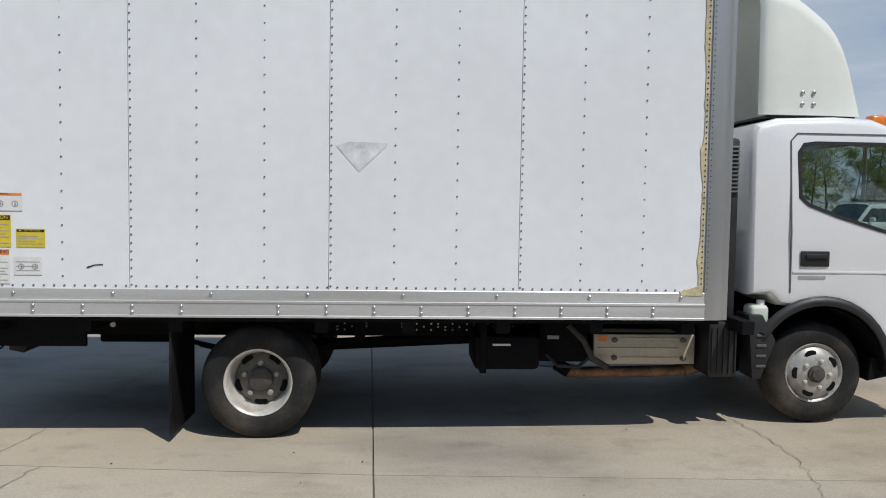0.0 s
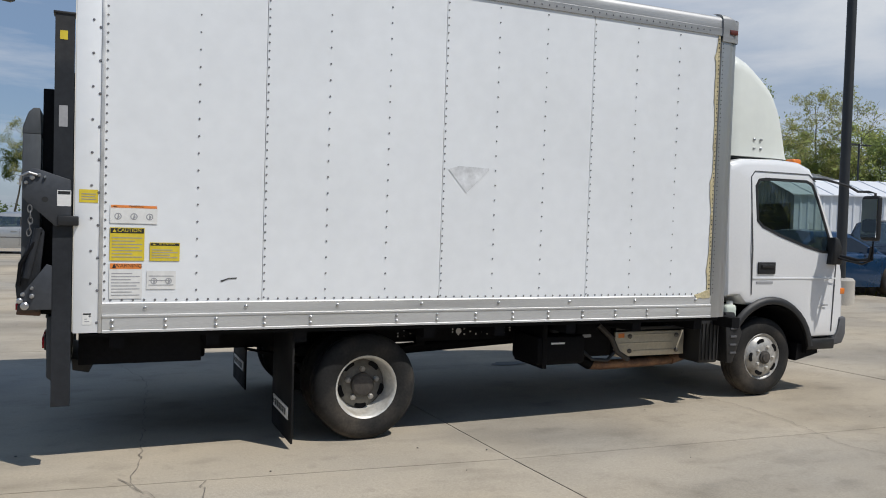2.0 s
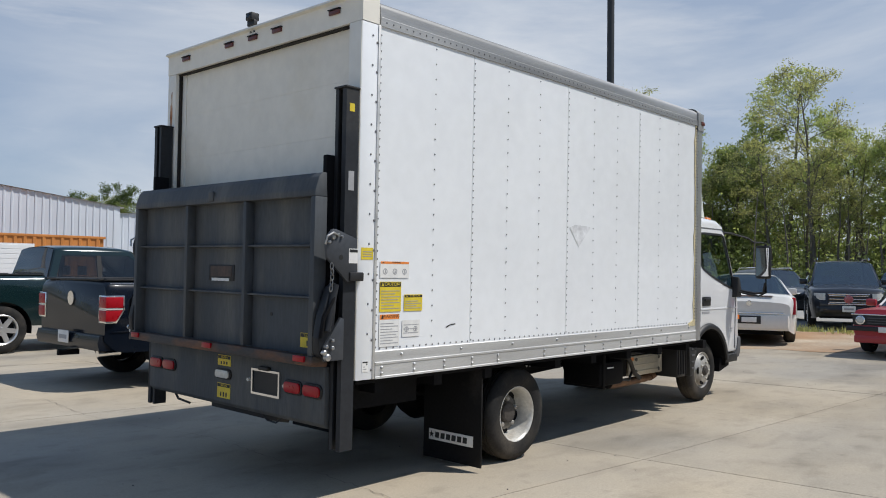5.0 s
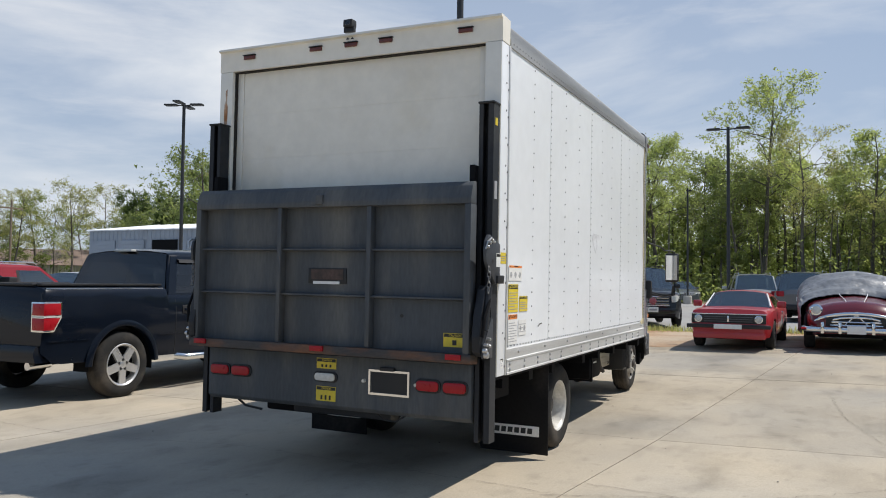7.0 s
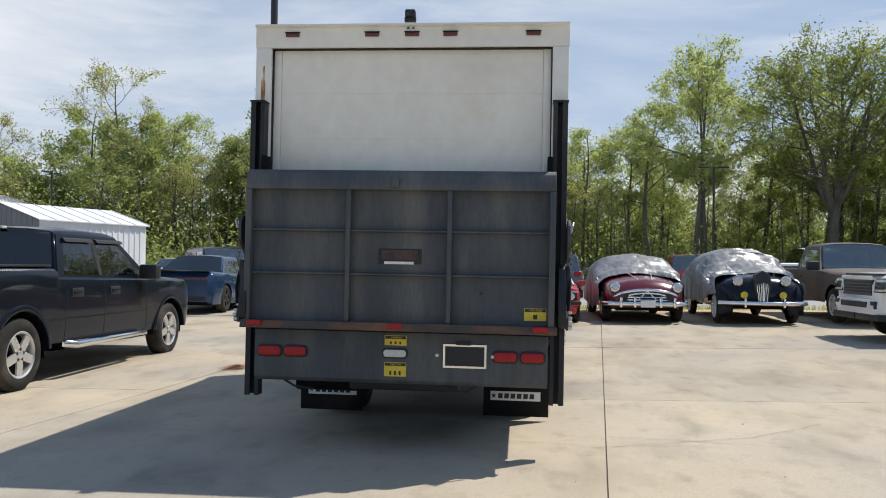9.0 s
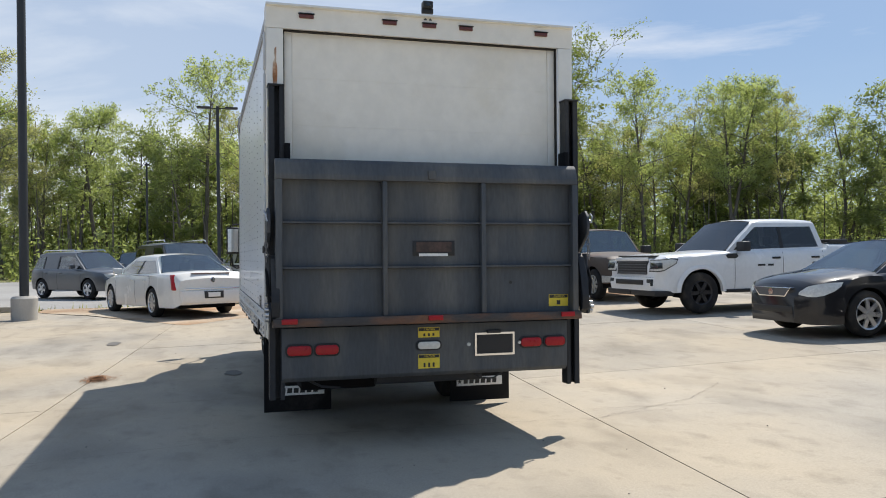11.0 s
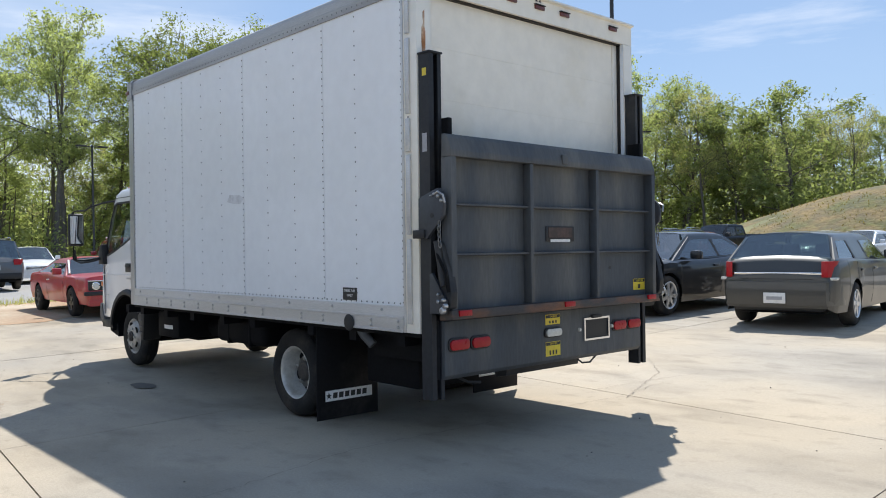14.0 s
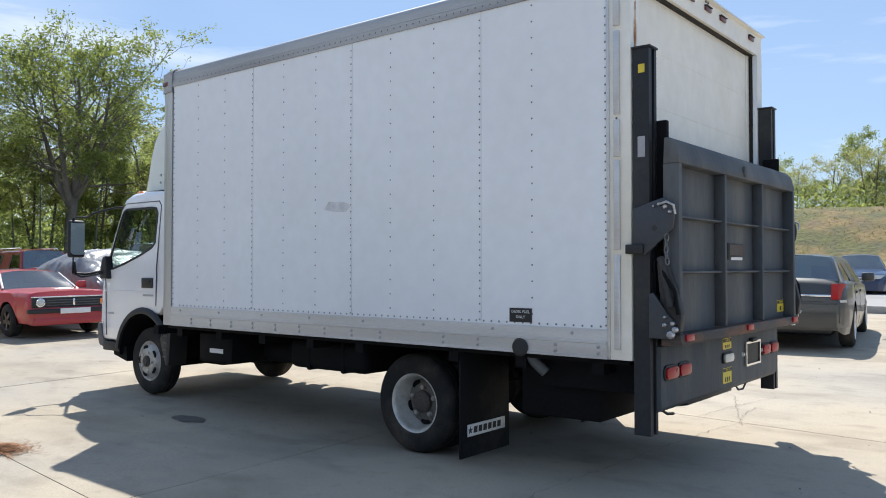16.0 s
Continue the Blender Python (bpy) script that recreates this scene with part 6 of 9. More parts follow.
class Shell:
    """The lower body of a vehicle as stations along x; keeps what is needed to lay parts on its skin."""

    def __init__(self, p):
        self.p = p
        self.x0, self.x1 = p["top"][0][0], p["top"][-1][0]
        self.ra = p["r"] + p.get("gap", 0.055)

    def half(self, x):
        return self.p["w"] / 2 * sum(along(self.p["plan"], x + d) for d in (-0.06, -0.03, 0, 0.03, 0.06)) / 5

    def top(self, x):
        if "bed" in self.p:
            return along(self.p["top"], x)
        return sum(along(self.p["top"], x + d) for d in (-0.08, -0.04, 0, 0.04, 0.08)) / 5

    def low(self, x):
        z = along(self.p["low"], x)
        for xw in (-self.p["wb"] / 2, self.p["wb"] / 2):
            d = abs(x - xw)
            if d < self.ra:
                z = max(z, self.p["r"] + math.sqrt(self.ra ** 2 - d ** 2) * 0.98)
        return z

    def section(self, x):
        h, zt, zb = self.half(x), self.top(x), self.low(x)
        zb = min(zb, zt - 0.05)
        c = self.p.get("crown", 0.05)
        b = self.p.get("bulge", 0.02)
        base = along(self.p["low"], x)
        span = zt - base

        def side(z):
            u = (z - base) / span
            return h * (1 - b * (2 * (u - 0.55)) ** 2 * 1.6)
        zs = [zb, lerp(zb, zt, 0.3), lerp(zb, zt, 0.6), lerp(zb, zt, 0.83)]
        pts = [(side(z), z) for z in zs]
        pts += [(h * (0.985 - b), zt - 0.055 * min(1, span)), (h * (0.945 - b), zt - 0.012), (h * 0.80, zt + c * 0.25), (h * 0.45, zt + c * 0.75), (0, zt + c)]
        return pts

    def side_y(self, x, z):
        pts = self.section(x)
        for (ya, za), (yb, zb) in zip(pts, pts[1:]):
            if za <= z <= zb and zb > za:
                return lerp(ya, yb, (z - za) / (zb - za))
        return pts[0][0] if z < pts[0][1] else pts[4][0]

    def end_x(self, y, front=True):
        """How far the nose or tail reaches at that distance from the middle."""
        xs = [lerp(self.x0, self.x1, k / 200) for k in range(201)]
        y = min(abs(y), 0.955 * self.p["w"] / 2)
        xs = [x for x in xs if self.half(x) * 0.97 >= y]
        return max(xs) if front else min(xs)

    def mesh(self):
        p = self.p
        xs = {round(self.x0, 4), round(self.x1, 4)}
        n = 46
        for k in range(n + 1):
            xs.add(round(lerp(self.x0, self.x1, k / n), 4))
        for k, _ in p["top"] + p["plan"]:
            if self.x0 < k < self.x1:
                xs.add(round(k, 4))
        for xw in (-p["wb"] / 2, p["wb"] / 2):
            for a in range(0, 181, 12):
                xs.add(round(xw + self.ra * 0.9995 * math.cos(radians(a)), 4))
            xs.add(round(xw - self.ra - 0.002, 4))
            xs.add(round(xw + self.ra + 0.002, 4))
        xs = sorted(xs)
        bm = bmesh.new()
        rings = []
        for x in xs:
            half = self.section(x)
            rings.append([bm.verts.new((x, -y, z)) for y, z in half] + [bm.verts.new((x, y, z)) for y, z in half[-2::-1]])
        bed = p.get("bed")
        m = len(rings[0])
        for a, b, xa, xb in zip(rings, rings[1:], xs, xs[1:]):
            for i in range(m - 1):
                if 6 <= i <= m - 8 and any(o[0] <= xa and xb <= o[1] for o in (bed, p.get("well")) if o):
                    continue
                bm.faces.new((a[i], a[i + 1], b[i + 1], b[i]))
        for ring in (rings[0], rings[-1]):
            bm.faces.new(ring)
        return bm


def add_pane(name, bm_pts, t, material, thick=0.012, lab=""):
    """A pane from its corner points, given a little thickness outwards."""
    pts = [Vector(q) for q in bm_pts]
    nrm = (pts[1] - pts[0]).cross(pts[2] - pts[0]).normalized()
    c = sum(pts, Vector()) / len(pts)
    if nrm.dot(c - Vector((0, 0, 0.6))) < 0 and abs(nrm.y) < 0.5:
        nrm = -nrm
    if abs(nrm.y) >= 0.5 and nrm.y * c.y < 0:
        nrm = -nrm
    bm = bmesh.new()
    lo = [bm.verts.new(q - nrm * 0.01) for q in pts]
    hi = [bm.verts.new(q + nrm * thick) for q in pts]
    bm.faces.new(hi)
    for i in range(len(pts)):
        bm.faces.new((lo[i], lo[(i + 1) % len(pts)], hi[(i + 1) % len(pts)], hi[i]))
    return part(name, bm, material, t, lab, smooth=20)


def add_interior(t, sh, c, zb):
    """Dark tub below the glass, with a dashboard, wheel and rows of seats."""
    xa, xb, zr = c[0] + 0.10, c[3] - 0.10, c[4]
    hw = sh.p["w"] / 2 * 0.79
    bm = bmesh.new()
    lo = [bm.verts.new((x, y, 0.50)) for x, y in ((xa, -hw), (xb, -hw), (xb, hw), (xa, hw))]
    hi = [bm.verts.new((v.co.x, v.co.y, sh.top(v.co.x) - 0.01)) for v in lo]
    bm.faces.new(lo)
    for k in range(4):
        bm.faces.new((lo[k], lo[(k + 1) % 4], hi[(k + 1) % 4], hi[k]))
    tub = part("interior", bm, M["seat"], t, "dark interior", smooth=0)
    part("dashboard", cuboid(xb - 0.55, xb - 0.02, -hw + 0.02, hw - 0.02, zb - 0.25, zb + 0.015, 0.03), M["plastic"], tub)
    part("steering_wheel", tube(bmesh.new(), [(xb - 0.66 + 0.06 * math.sin(a), 0.37 + 0.18 * math.cos(a), zb - 0.01 + 0.17 * math.sin(a)) for a in [k * math.pi / 8 for k in range(17)]], 0.014, 6), M["plastic"], tub)
    for x in (xb - 1.28, xb - 2.18):
        if x < xa + 0.12:
            continue
        for y in (-0.37, 0.37):
            bm = bmesh.new()
            box(bm, x - 0.13, x, y - 0.25, y + 0.25, zb - 0.45, zb + 0.12, 0.05)
            box(bm, x - 0.02, x + 0.48, y - 0.25, y + 0.25, zb - 0.50, zb - 0.36, 0.05)
            box(bm, x - 0.13, x - 0.04, y - 0.13, y + 0.13, zb + 0.14, min(zb + 0.32, zr - 0.12), 0.03)
            part("seat", bm, M["seat"], tub)


def add_cabin(t, sh, c, body_mat, glass_mat):
    """Greenhouse: c holds rear base, rear top, front top, front base along x, roof height and half width."""
    xb0, xr0, xr1, xb1, zr, hwr, posts = c
    zb0, zb1 = sh.top(xb0) - 0.02, sh.top(xb1) - 0.02
    hb0, hb1 = sh.half(xb0) * 0.90, sh.half(xb1) * 0.88
    crown = 0.045
    rows = []
    for x, u in ((xb0, 0.0), (lerp(xb0, xr0, 0.5), 0.52), (xr0, 0.965), (lerp(xr0, xr1, 0.12), 1.0), (lerp(xr0, xr1, 0.5), 1.02), (lerp(xr0, xr1, 0.88), 1.0), (xr1, 0.96), (lerp(xr1, xb1, 0.5), 0.5), (xb1, 0.0)):
        k = (x - xb0) / (xb1 - xb0)
        zb, hb = lerp(zb0, zb1, k), lerp(hb0, hb1, k)
        if 0 < u < 1:
            hb = min(sh.half(x) * 0.925, hb * 1.03)
        if u >= 0.96:
            hb = sh.half(x) * 0.925
        zt = lerp(zb, zr, u)
        yt = lerp(hb, hwr, u)
        r = 0.07 * min(1, u * 1.5)
        rows.append([(x, -hb, zb), (x, -lerp(hb, yt, 0.5), lerp(zb, zt - r, 0.5)), (x, -yt, zt - r), (x, -yt + 0.35 * r, zt - 0.35 * r), (x, -yt + 1.1 * r, zt), (x, -0.5 * yt, zt + crown * 0.75 * u), (x, 0, zt + crown * u)])
        rows[-1] += [(q[0], -q[1], q[2]) for q in rows[-1][-2::-1]]
    bm = bmesh.new()
    vs = [[bm.verts.new(q) for q in row] for row in rows]
    for i in range(8):
        for j in range(12):
            if j in (0, 1, 10, 11) or (i in (0, 1, 6, 7) and 4 <= j <= 7):
                continue
            bm.faces.new((vs[i][j], vs[i][j + 1], vs[i + 1][j + 1], vs[i + 1][j]))
    for v in [v for v in bm.verts if not v.link_faces]:
        bm.verts.remove(v)
    cab_ob = part("cabin", bm, body_mat, t, smooth=40)
    add_interior(t, sh, c, zb1)
    # windscreen and rear window
    for name, row_lo, row_hi, f in (("windscreen", rows[-1], rows[-3], 1), ("rear_window", rows[0], rows[2], -1)):
        wl, wh = abs(row_lo[0][1]) * 0.97, abs(row_hi[2][1]) * 0.93
        bl = lambda v: Vector((lerp(row_lo[0][0], row_hi[4][0], v), 0, lerp(row_lo[0][2], row_hi[4][2], v)))
        bm2 = bmesh.new()
        grid = []
        for v in (0.03, 0.35, 0.65, 0.95):
            row = []
            for k in range(9):
                y = lerp(-1, 1, k / 8)
                yy = lerp(wl, wh, v) * y
                base = bl(v)
                zc = crown * lerp(0, 1, v) * (1 - y * y)
                row.append((base.x + f * 0.014, yy, base.z + zc + 0.014))
            grid.append(row)
        sheet(bm2, grid)
        gm = bmesh.ops.extrude_face_region(bm2, geom=bm2.faces[:])
        for v in gm["geom"]:
            if isinstance(v, bmesh.types.BMVert):
                v.co.x -= f * 0.03
                v.co.z -= 0.03
        part(name, bm2, glass_mat, cab_ob, smooth=60)
    # side windows between the posts
    z0k, z1k = 0.07, 0.86
    for s in (-1, 1):
        def pt(x, u):
            k = (x - xb0) / (xb1 - xb0)
            zb = lerp(zb0, zb1, k)
            hb = sh.half(x) * 0.925
            return (x, s * (lerp(hb, hwr, u) + 0.002), lerp(zb, zr - 0.06, u))
        cuts = [None] + list(posts) + [None]

        def rear(u):
            return lerp(xb0, xr0, u) + 0.13

        def fore(u):
            return lerp(xb1, xr1, u) - 0.13
        surround = [[pt(xb0, 0), pt(rear(0), 0), pt(rear(1), 1), pt(xr0, 1)], [pt(fore(0), 0), pt(xb1, 0), pt(xr1, 1), pt(fore(1), 1)],
                    [pt(rear(0), 0), pt(fore(0), 0), pt(fore(z0k), z0k), pt(rear(z0k), z0k)], [pt(rear(z1k), z1k), pt(fore(z1k), z1k), pt(fore(1), 1), pt(rear(1), 1)]]
        for i in range(len(cuts) - 1):
            a, b = cuts[i], cuts[i + 1]
            la = [rear(u) if a is None else a + 0.035 for u in (z0k, z1k)]
            lb = [fore(u) if b is None else b - 0.035 for u in (z0k, z1k)]
            if lb[1] - la[1] < 0.12:
                surround.append([pt(la[0], z0k), pt(lb[0], z0k), pt(lb[1], z1k), pt(la[1], z1k)])
                continue
            poly = [pt(la[0], z0k), pt(lb[0], z0k), pt(lerp(lb[0], lb[1], 0.5), lerp(z0k, z1k, 0.5)), pt(lb[1], z1k), pt(la[1], z1k), pt(lerp(la[0], la[1], 0.5), lerp(z0k, z1k, 0.5))]
            add_pane("side_window", poly, cab_ob, glass_mat, 0.004)
        bm = bmesh.new()
        for quad in surround:
            lo = [bm.verts.new((q[0], q[1] - s * 0.03, q[2])) for q in quad]
            hi = [bm.verts.new((q[0], q[1] + s * 0.006, q[2])) for q in quad]
            bm.faces.new(hi)
            for k in range(4):
                bm.faces.new((lo[k], lo[(k + 1) % 4], hi[(k + 1) % 4], hi[k]))
        part("window_surround", bm, body_mat, cab_ob, smooth=20)
        for x in posts:
            bm = bmesh.new()
            quad = [pt(x - 0.042, z0k), pt(x + 0.042, z0k), pt(x + 0.042, z1k), pt(x - 0.042, z1k)]
            lo = [bm.verts.new((q[0], q[1] - s * 0.04, q[2])) for q in quad]
            hi = [bm.verts.new((q[0], q[1] + s * 0.008, q[2])) for q in quad]
            bm.faces.new(hi)
            for k in range(4):
                bm.faces.new((lo[k], lo[(k + 1) % 4], hi[(k + 1) % 4], hi[k]))
            part("door_pillar", bm, M["plastic"], cab_ob, smooth=20)
    return cab_ob


def strip(t, name, sh, x, z0, z1, material, w=0.008, out=0.003):
    for s in (-1, 1):
        bm = bmesh.new()
        rows = []
        for k in range(7):
            z = lerp(max(z0, sh.low(x) + 0.01), z1, k / 6)
            y = sh.side_y(x, z)
            rows.append([(x - w / 2, s * (y - 0.004), z), (x - w / 2, s * (y + out), z), (x + w / 2, s * (y + out), z), (x + w / 2, s * (y - 0.004), z)])
        sheet(bm, rows)
        part(name, bm, material, t, smooth=0)


def side_run(t, name, sh, x0, x1, z, h, out, material, lab=""):
    """A moulding along both flanks, one mesh a side."""
    for s in (-1, 1):
        bm = bmesh.new()
        rows = []
        for k in range(15):
            x = lerp(x0, x1, k / 14)
            y = sh.side_y(x, z)
            rows.append([(x, s * (y - 0.01), z - h / 2), (x, s * (y + out), z - h / 2), (x, s * (y + out), z + h / 2), (x, s * (y - 0.01), z + h / 2)])
        sheet(bm, rows)
        part(name, bm, material, t, lab, smooth=20)


def block(t, name, x0, x1, y0, y1, z0, z1, material, bevel=0.02, lab=""):
    """The same piece on both sides."""
    for s in (-1, 1):
        part(name, cuboid(x0, x1, s * y0, s * y1, z0, z1, min(bevel, 0.45 * min(abs(x1 - x0), abs(y1 - y0), abs(z1 - z0)))), material, t, lab)


def vehicle(name, spec, m, label, category="car", body=None, glass_mat=None, group="parked vehicles"):
    """A parked vehicle from its numbers; returns the thing and its shell."""
    p = dict(spec)
    p["well"] = (p["cabin"][0] + 0.12, p["cabin"][3] - 0.12)
    m = Matrix.Translation((0, 0, rise(m.translation.x, m.translation.y) - 0.004)) @ m
    t = thing(name, m, label, category, group)
    sh = Shell(p)
    wb, r, w = p["wb"], p["r"], p["w"]
    glass_mat = glass_mat or M["dark_glass"]
    b = part("body", sh.mesh(), body, t, smooth=38)
    add_cabin(t, sh, p["cabin"], body, glass_mat)
    add_wheels(t, wb, w / 2 - 0.012, r, p.get("rim"), p.get("spokes", 5), p.get("tw", 0.22), p.get("rim_share", 0.66))
    part("underbody", cuboid(sh.x0 + 0.25, sh.x1 - 0.25, -w / 2 + 0.28, w / 2 - 0.28, p["low"][1][1] - 0.03, 0.62, 0.03), M["chassis"], t)
    for x in (-wb / 2, wb / 2):
        for s in (-1, 1):
            bm = bmesh.new()
            rows = [[(x + (sh.ra + 0.01) * math.cos(radians(d)), s * yy, r + (sh.ra + 0.01) * math.sin(radians(d))) for yy in (w / 2 - 0.30, w / 2 - 0.05)] for d in range(-10, 191, 14)]
            sheet(bm, rows)
            part("wheel_well", bm, M["chassis"], t)
    for x in p["doors"]:
        strip(t, "shut_line", sh, x, 0.30, sh.top(x) - 0.06, M["ink"])
    zh = p.get("handle_z", 0.82 * sh.top(0))
    for x in p["handles"]:
        y = sh.side_y(x, zh)
        block(t, "door_handle", x - 0.10, x + 0.10, y - 0.01, y + 0.025, zh - 0.02, zh + 0.02, p.get("handle_mat", body), 0.012)
    if "mirror" in p:
        x, z = p["mirror"]
        y = sh.half(x)
        k = p.get("mirror_size", 1.0)
        block(t, "door_mirror", x - 0.06 * k, x + 0.07 * k, y - 0.03, y + 0.17 * k, z, z + 0.15 * k, p.get("mirror_mat", body), 0.03)
    if "bed" in p:
        x0, x1 = p["bed"]
        hw = w / 2 * 0.80
        zt = sh.top((x0 + x1) / 2) + 0.012
        bm = bmesh.new()
        o, zf = hw, zt - 0.55
        for ring in (((x0, -o, zt), (x1, -o, zt), (x1, o, zt), (x0, o, zt)),):
            lo = [bm.verts.new((q[0], q[1], zf)) for q in ring]
            hi = [bm.verts.new(q) for q in ring]
            bm.faces.new(lo)
            for k in range(4):
                bm.faces.new((lo[k], lo[(k + 1) % 4], hi[(k + 1) % 4], hi[k]))
        part("bed_liner", bm, M["plastic"], t, "black load bed", smooth=0)
        block(t, "bed_rail", x0 - 0.02, x1 + 0.02, hw - 0.015, hw + 0.09, zt - 0.005, zt + 0.022, M["plastic"], 0.008)
        part("tailgate_cap", cuboid(x0 - 0.07, x0 + 0.02, -hw, hw, zt - 0.005, zt + 0.022, 0.008), M["plastic"], t)
    return t, sh


def ends(t, sh, body, lamp_f=None, lamp_r=None, grille=None, bumper_f=None, bumper_r=None, plate_r=None, plate_f=None, lens_f=None, lens_r=None):
    """Lamps, grille, bumpers and blank plates: each given as y0, y1, z0, z1."""
    for spec, front, mt, nm in ((lamp_f, True, lens_f or M["clear_lens"], "headlight"), (lamp_r, False, lens_r or M["red_lens"], "tail_light")):
        if not spec:
            continue
        y0, y1, z0, z1 = spec
        for s in (-1, 1):
            bm = bmesh.new()
            f = 1 if front else -1
            n = 7
            rows = []
            for k in range(n):
                y = lerp(y0, y1, k / (n - 1))
                x = sh.end_x(y, front)
                rows.append([(x - f * 0.10, s * y, z0), (x + f * 0.012, s * y, z0), (x + f * 0.016, s * y, (z0 + z1) / 2), (x + f * (0.004), s * y, z1), (x - f * 0.10, s * y, z1)])
            xo = rows[-1][1][0]
            rows.append([(xo - f * 0.22, s * (y1 + 0.012), z0 + 0.02), (xo - f * 0.20, s * (y1 + 0.014), z0 + 0.02), (xo - f * 0.20, s * (y1 + 0.014), (z0 + z1) / 2), (xo - f * 0.22, s * (y1 + 0.012), z1 - 0.01), (xo - f * 0.24, s * (y1 - 0.02), z1)])
            sheet(bm, rows)
            part(nm, bm, mt, t, smooth=50)
    if grille:
        y1, z0, z1, mt, bars = grille
        x = sh.end_x(0)
        g = part("grille", cuboid(x - 0.06, x + 0.014, -y1, y1, z0, z1, 0.012), M["ink"], t)
        for k in range(bars):
            z = lerp(z0, z1, (k + 0.5) / bars)
            part("grille_bar", cuboid(x + 0.012, x + 0.024, -y1 + 0.02, y1 - 0.02, z - 0.010, z + 0.010, 0.004), mt, g)
        for z in (z0, z1):
            part("grille_edge", cuboid(x + 0.010, x + 0.026, -y1 - 0.01, y1 + 0.01, z - 0.012, z + 0.012, 0.005), mt, g)
    for spec, front in ((bumper_f, True), (bumper_r, False)):
        if not spec:
            continue
        y1, z0, z1, mt = spec
        f = 1 if front else -1
        bm = bmesh.new()
        rows = []
        for k in range(13):
            y = lerp(-y1, y1, k / 12)
            x = sh.end_x(min(abs(y), sh.p["w"] / 2 * 0.93), front)
            rows.append([(x - f * 0.12, y, z0), (x + f * 0.05, y, z0 + 0.01), (x + f * 0.075, y, lerp(z0, z1, 0.5)), (x + f * 0.05, y, z1 - 0.01), (x - f * 0.12, y, z1)])
        vs = sheet(bm, rows)
        bm.faces.new(vs[0])
        bm.faces.new(vs[-1])
        part("bumper", bm, mt, t, smooth=40)
    for spec, front in ((plate_f, True), (plate_r, False)):
        if not spec:
            continue
        z0, back = spec
        x = sh.end_x(0, front)
        f = 1 if front else -1
        pl = part("number_plate", cuboid(x + f * back, x + f * (back + 0.012), -0.155, 0.155, z0, z0 + 0.155, 0.004), M["white_decal"], t, "pale number plate")
        part("plate_bar", cuboid(x + f * (back + 0.012), x + f * (back + 0.014), -0.11, 0.11, z0 + 0.05, z0 + 0.10), M["grey_ink"], pl)


def sedan_spec(L=4.85, wb=2.75, w=1.84, r=0.33, roof=1.45, belt=0.94, hood=0.92, deck=1.02, fo=0.95, **k):
    f, b = wb / 2 + fo, -(L - wb / 2 - fo)
    s = dict(wb=wb, w=w, r=r, low=[(b, 0.31), (b + 0.15, 0.24), (f - 0.15, 0.19), (f, 0.22)],
             top=[(b, deck - 0.22), (b + 0.05, deck - 0.06), (b + 0.16, deck), (b + 0.75, deck + 0.005), (0, belt + 0.01), (wb / 2 - 0.45, belt), (wb / 2, hood - 0.03), (f - 0.35, hood - 0.14), (f - 0.10, hood - 0.24), (f, hood - 0.40)],
             plan=[(b, 0.80), (b + 0.12, 0.92), (b + 0.5, 0.985), (-0.3, 1.0), (wb / 2, 0.99), (f - 0.45, 0.94), (f - 0.15, 0.82), (f, 0.62)],
             cabin=(b + 0.86, b + 1.60, 0.30, wb / 2 - 0.18, roof, w / 2 * 0.68, (-0.42,)),
             doors=(wb / 2 - 0.42, -0.38, -wb / 2 + 0.12), handles=(-0.20, -1.05), handle_z=belt - 0.12, mirror=(0.62, belt + 0.01), crown=0.045)
    s.update(k)
    return s


def suv_spec(L=4.65, wb=2.70, w=1.86, r=0.36, roof=1.68, belt=1.05, hood=1.04, fo=0.92, **k):
    f, b = wb / 2 + fo, -(L - wb / 2 - fo)
    s = dict(wb=wb, w=w, r=r, low=[(b, 0.44), (b + 0.15, 0.32), (f - 0.15, 0.28), (f, 0.36)],
             top=[(b, belt - 0.22), (b + 0.04, belt - 0.05), (b + 0.12, belt + 0.03), (0, belt + 0.01), (wb / 2 - 0.35, belt), (wb / 2, hood - 0.01), (f - 0.30, hood - 0.09), (f - 0.08, hood - 0.20), (f, hood - 0.40)],
             plan=[(b, 0.86), (b + 0.12, 0.95), (b + 0.5, 0.99), (-0.3, 1.0), (wb / 2, 0.99), (f - 0.45, 0.95), (f - 0.12, 0.84), (f, 0.68)],
             cabin=(b + 0.10, b + 0.42, 0.36, wb / 2 - 0.18, roof, w / 2 * 0.74, (-0.42, -1.25)),
             doors=(wb / 2 - 0.38, -0.38, -wb / 2 + 0.10), handles=(-0.20, -1.05), handle_z=belt - 0.13, mirror=(0.60, belt + 0.02), crown=0.05)
    s.update(k)
    return s


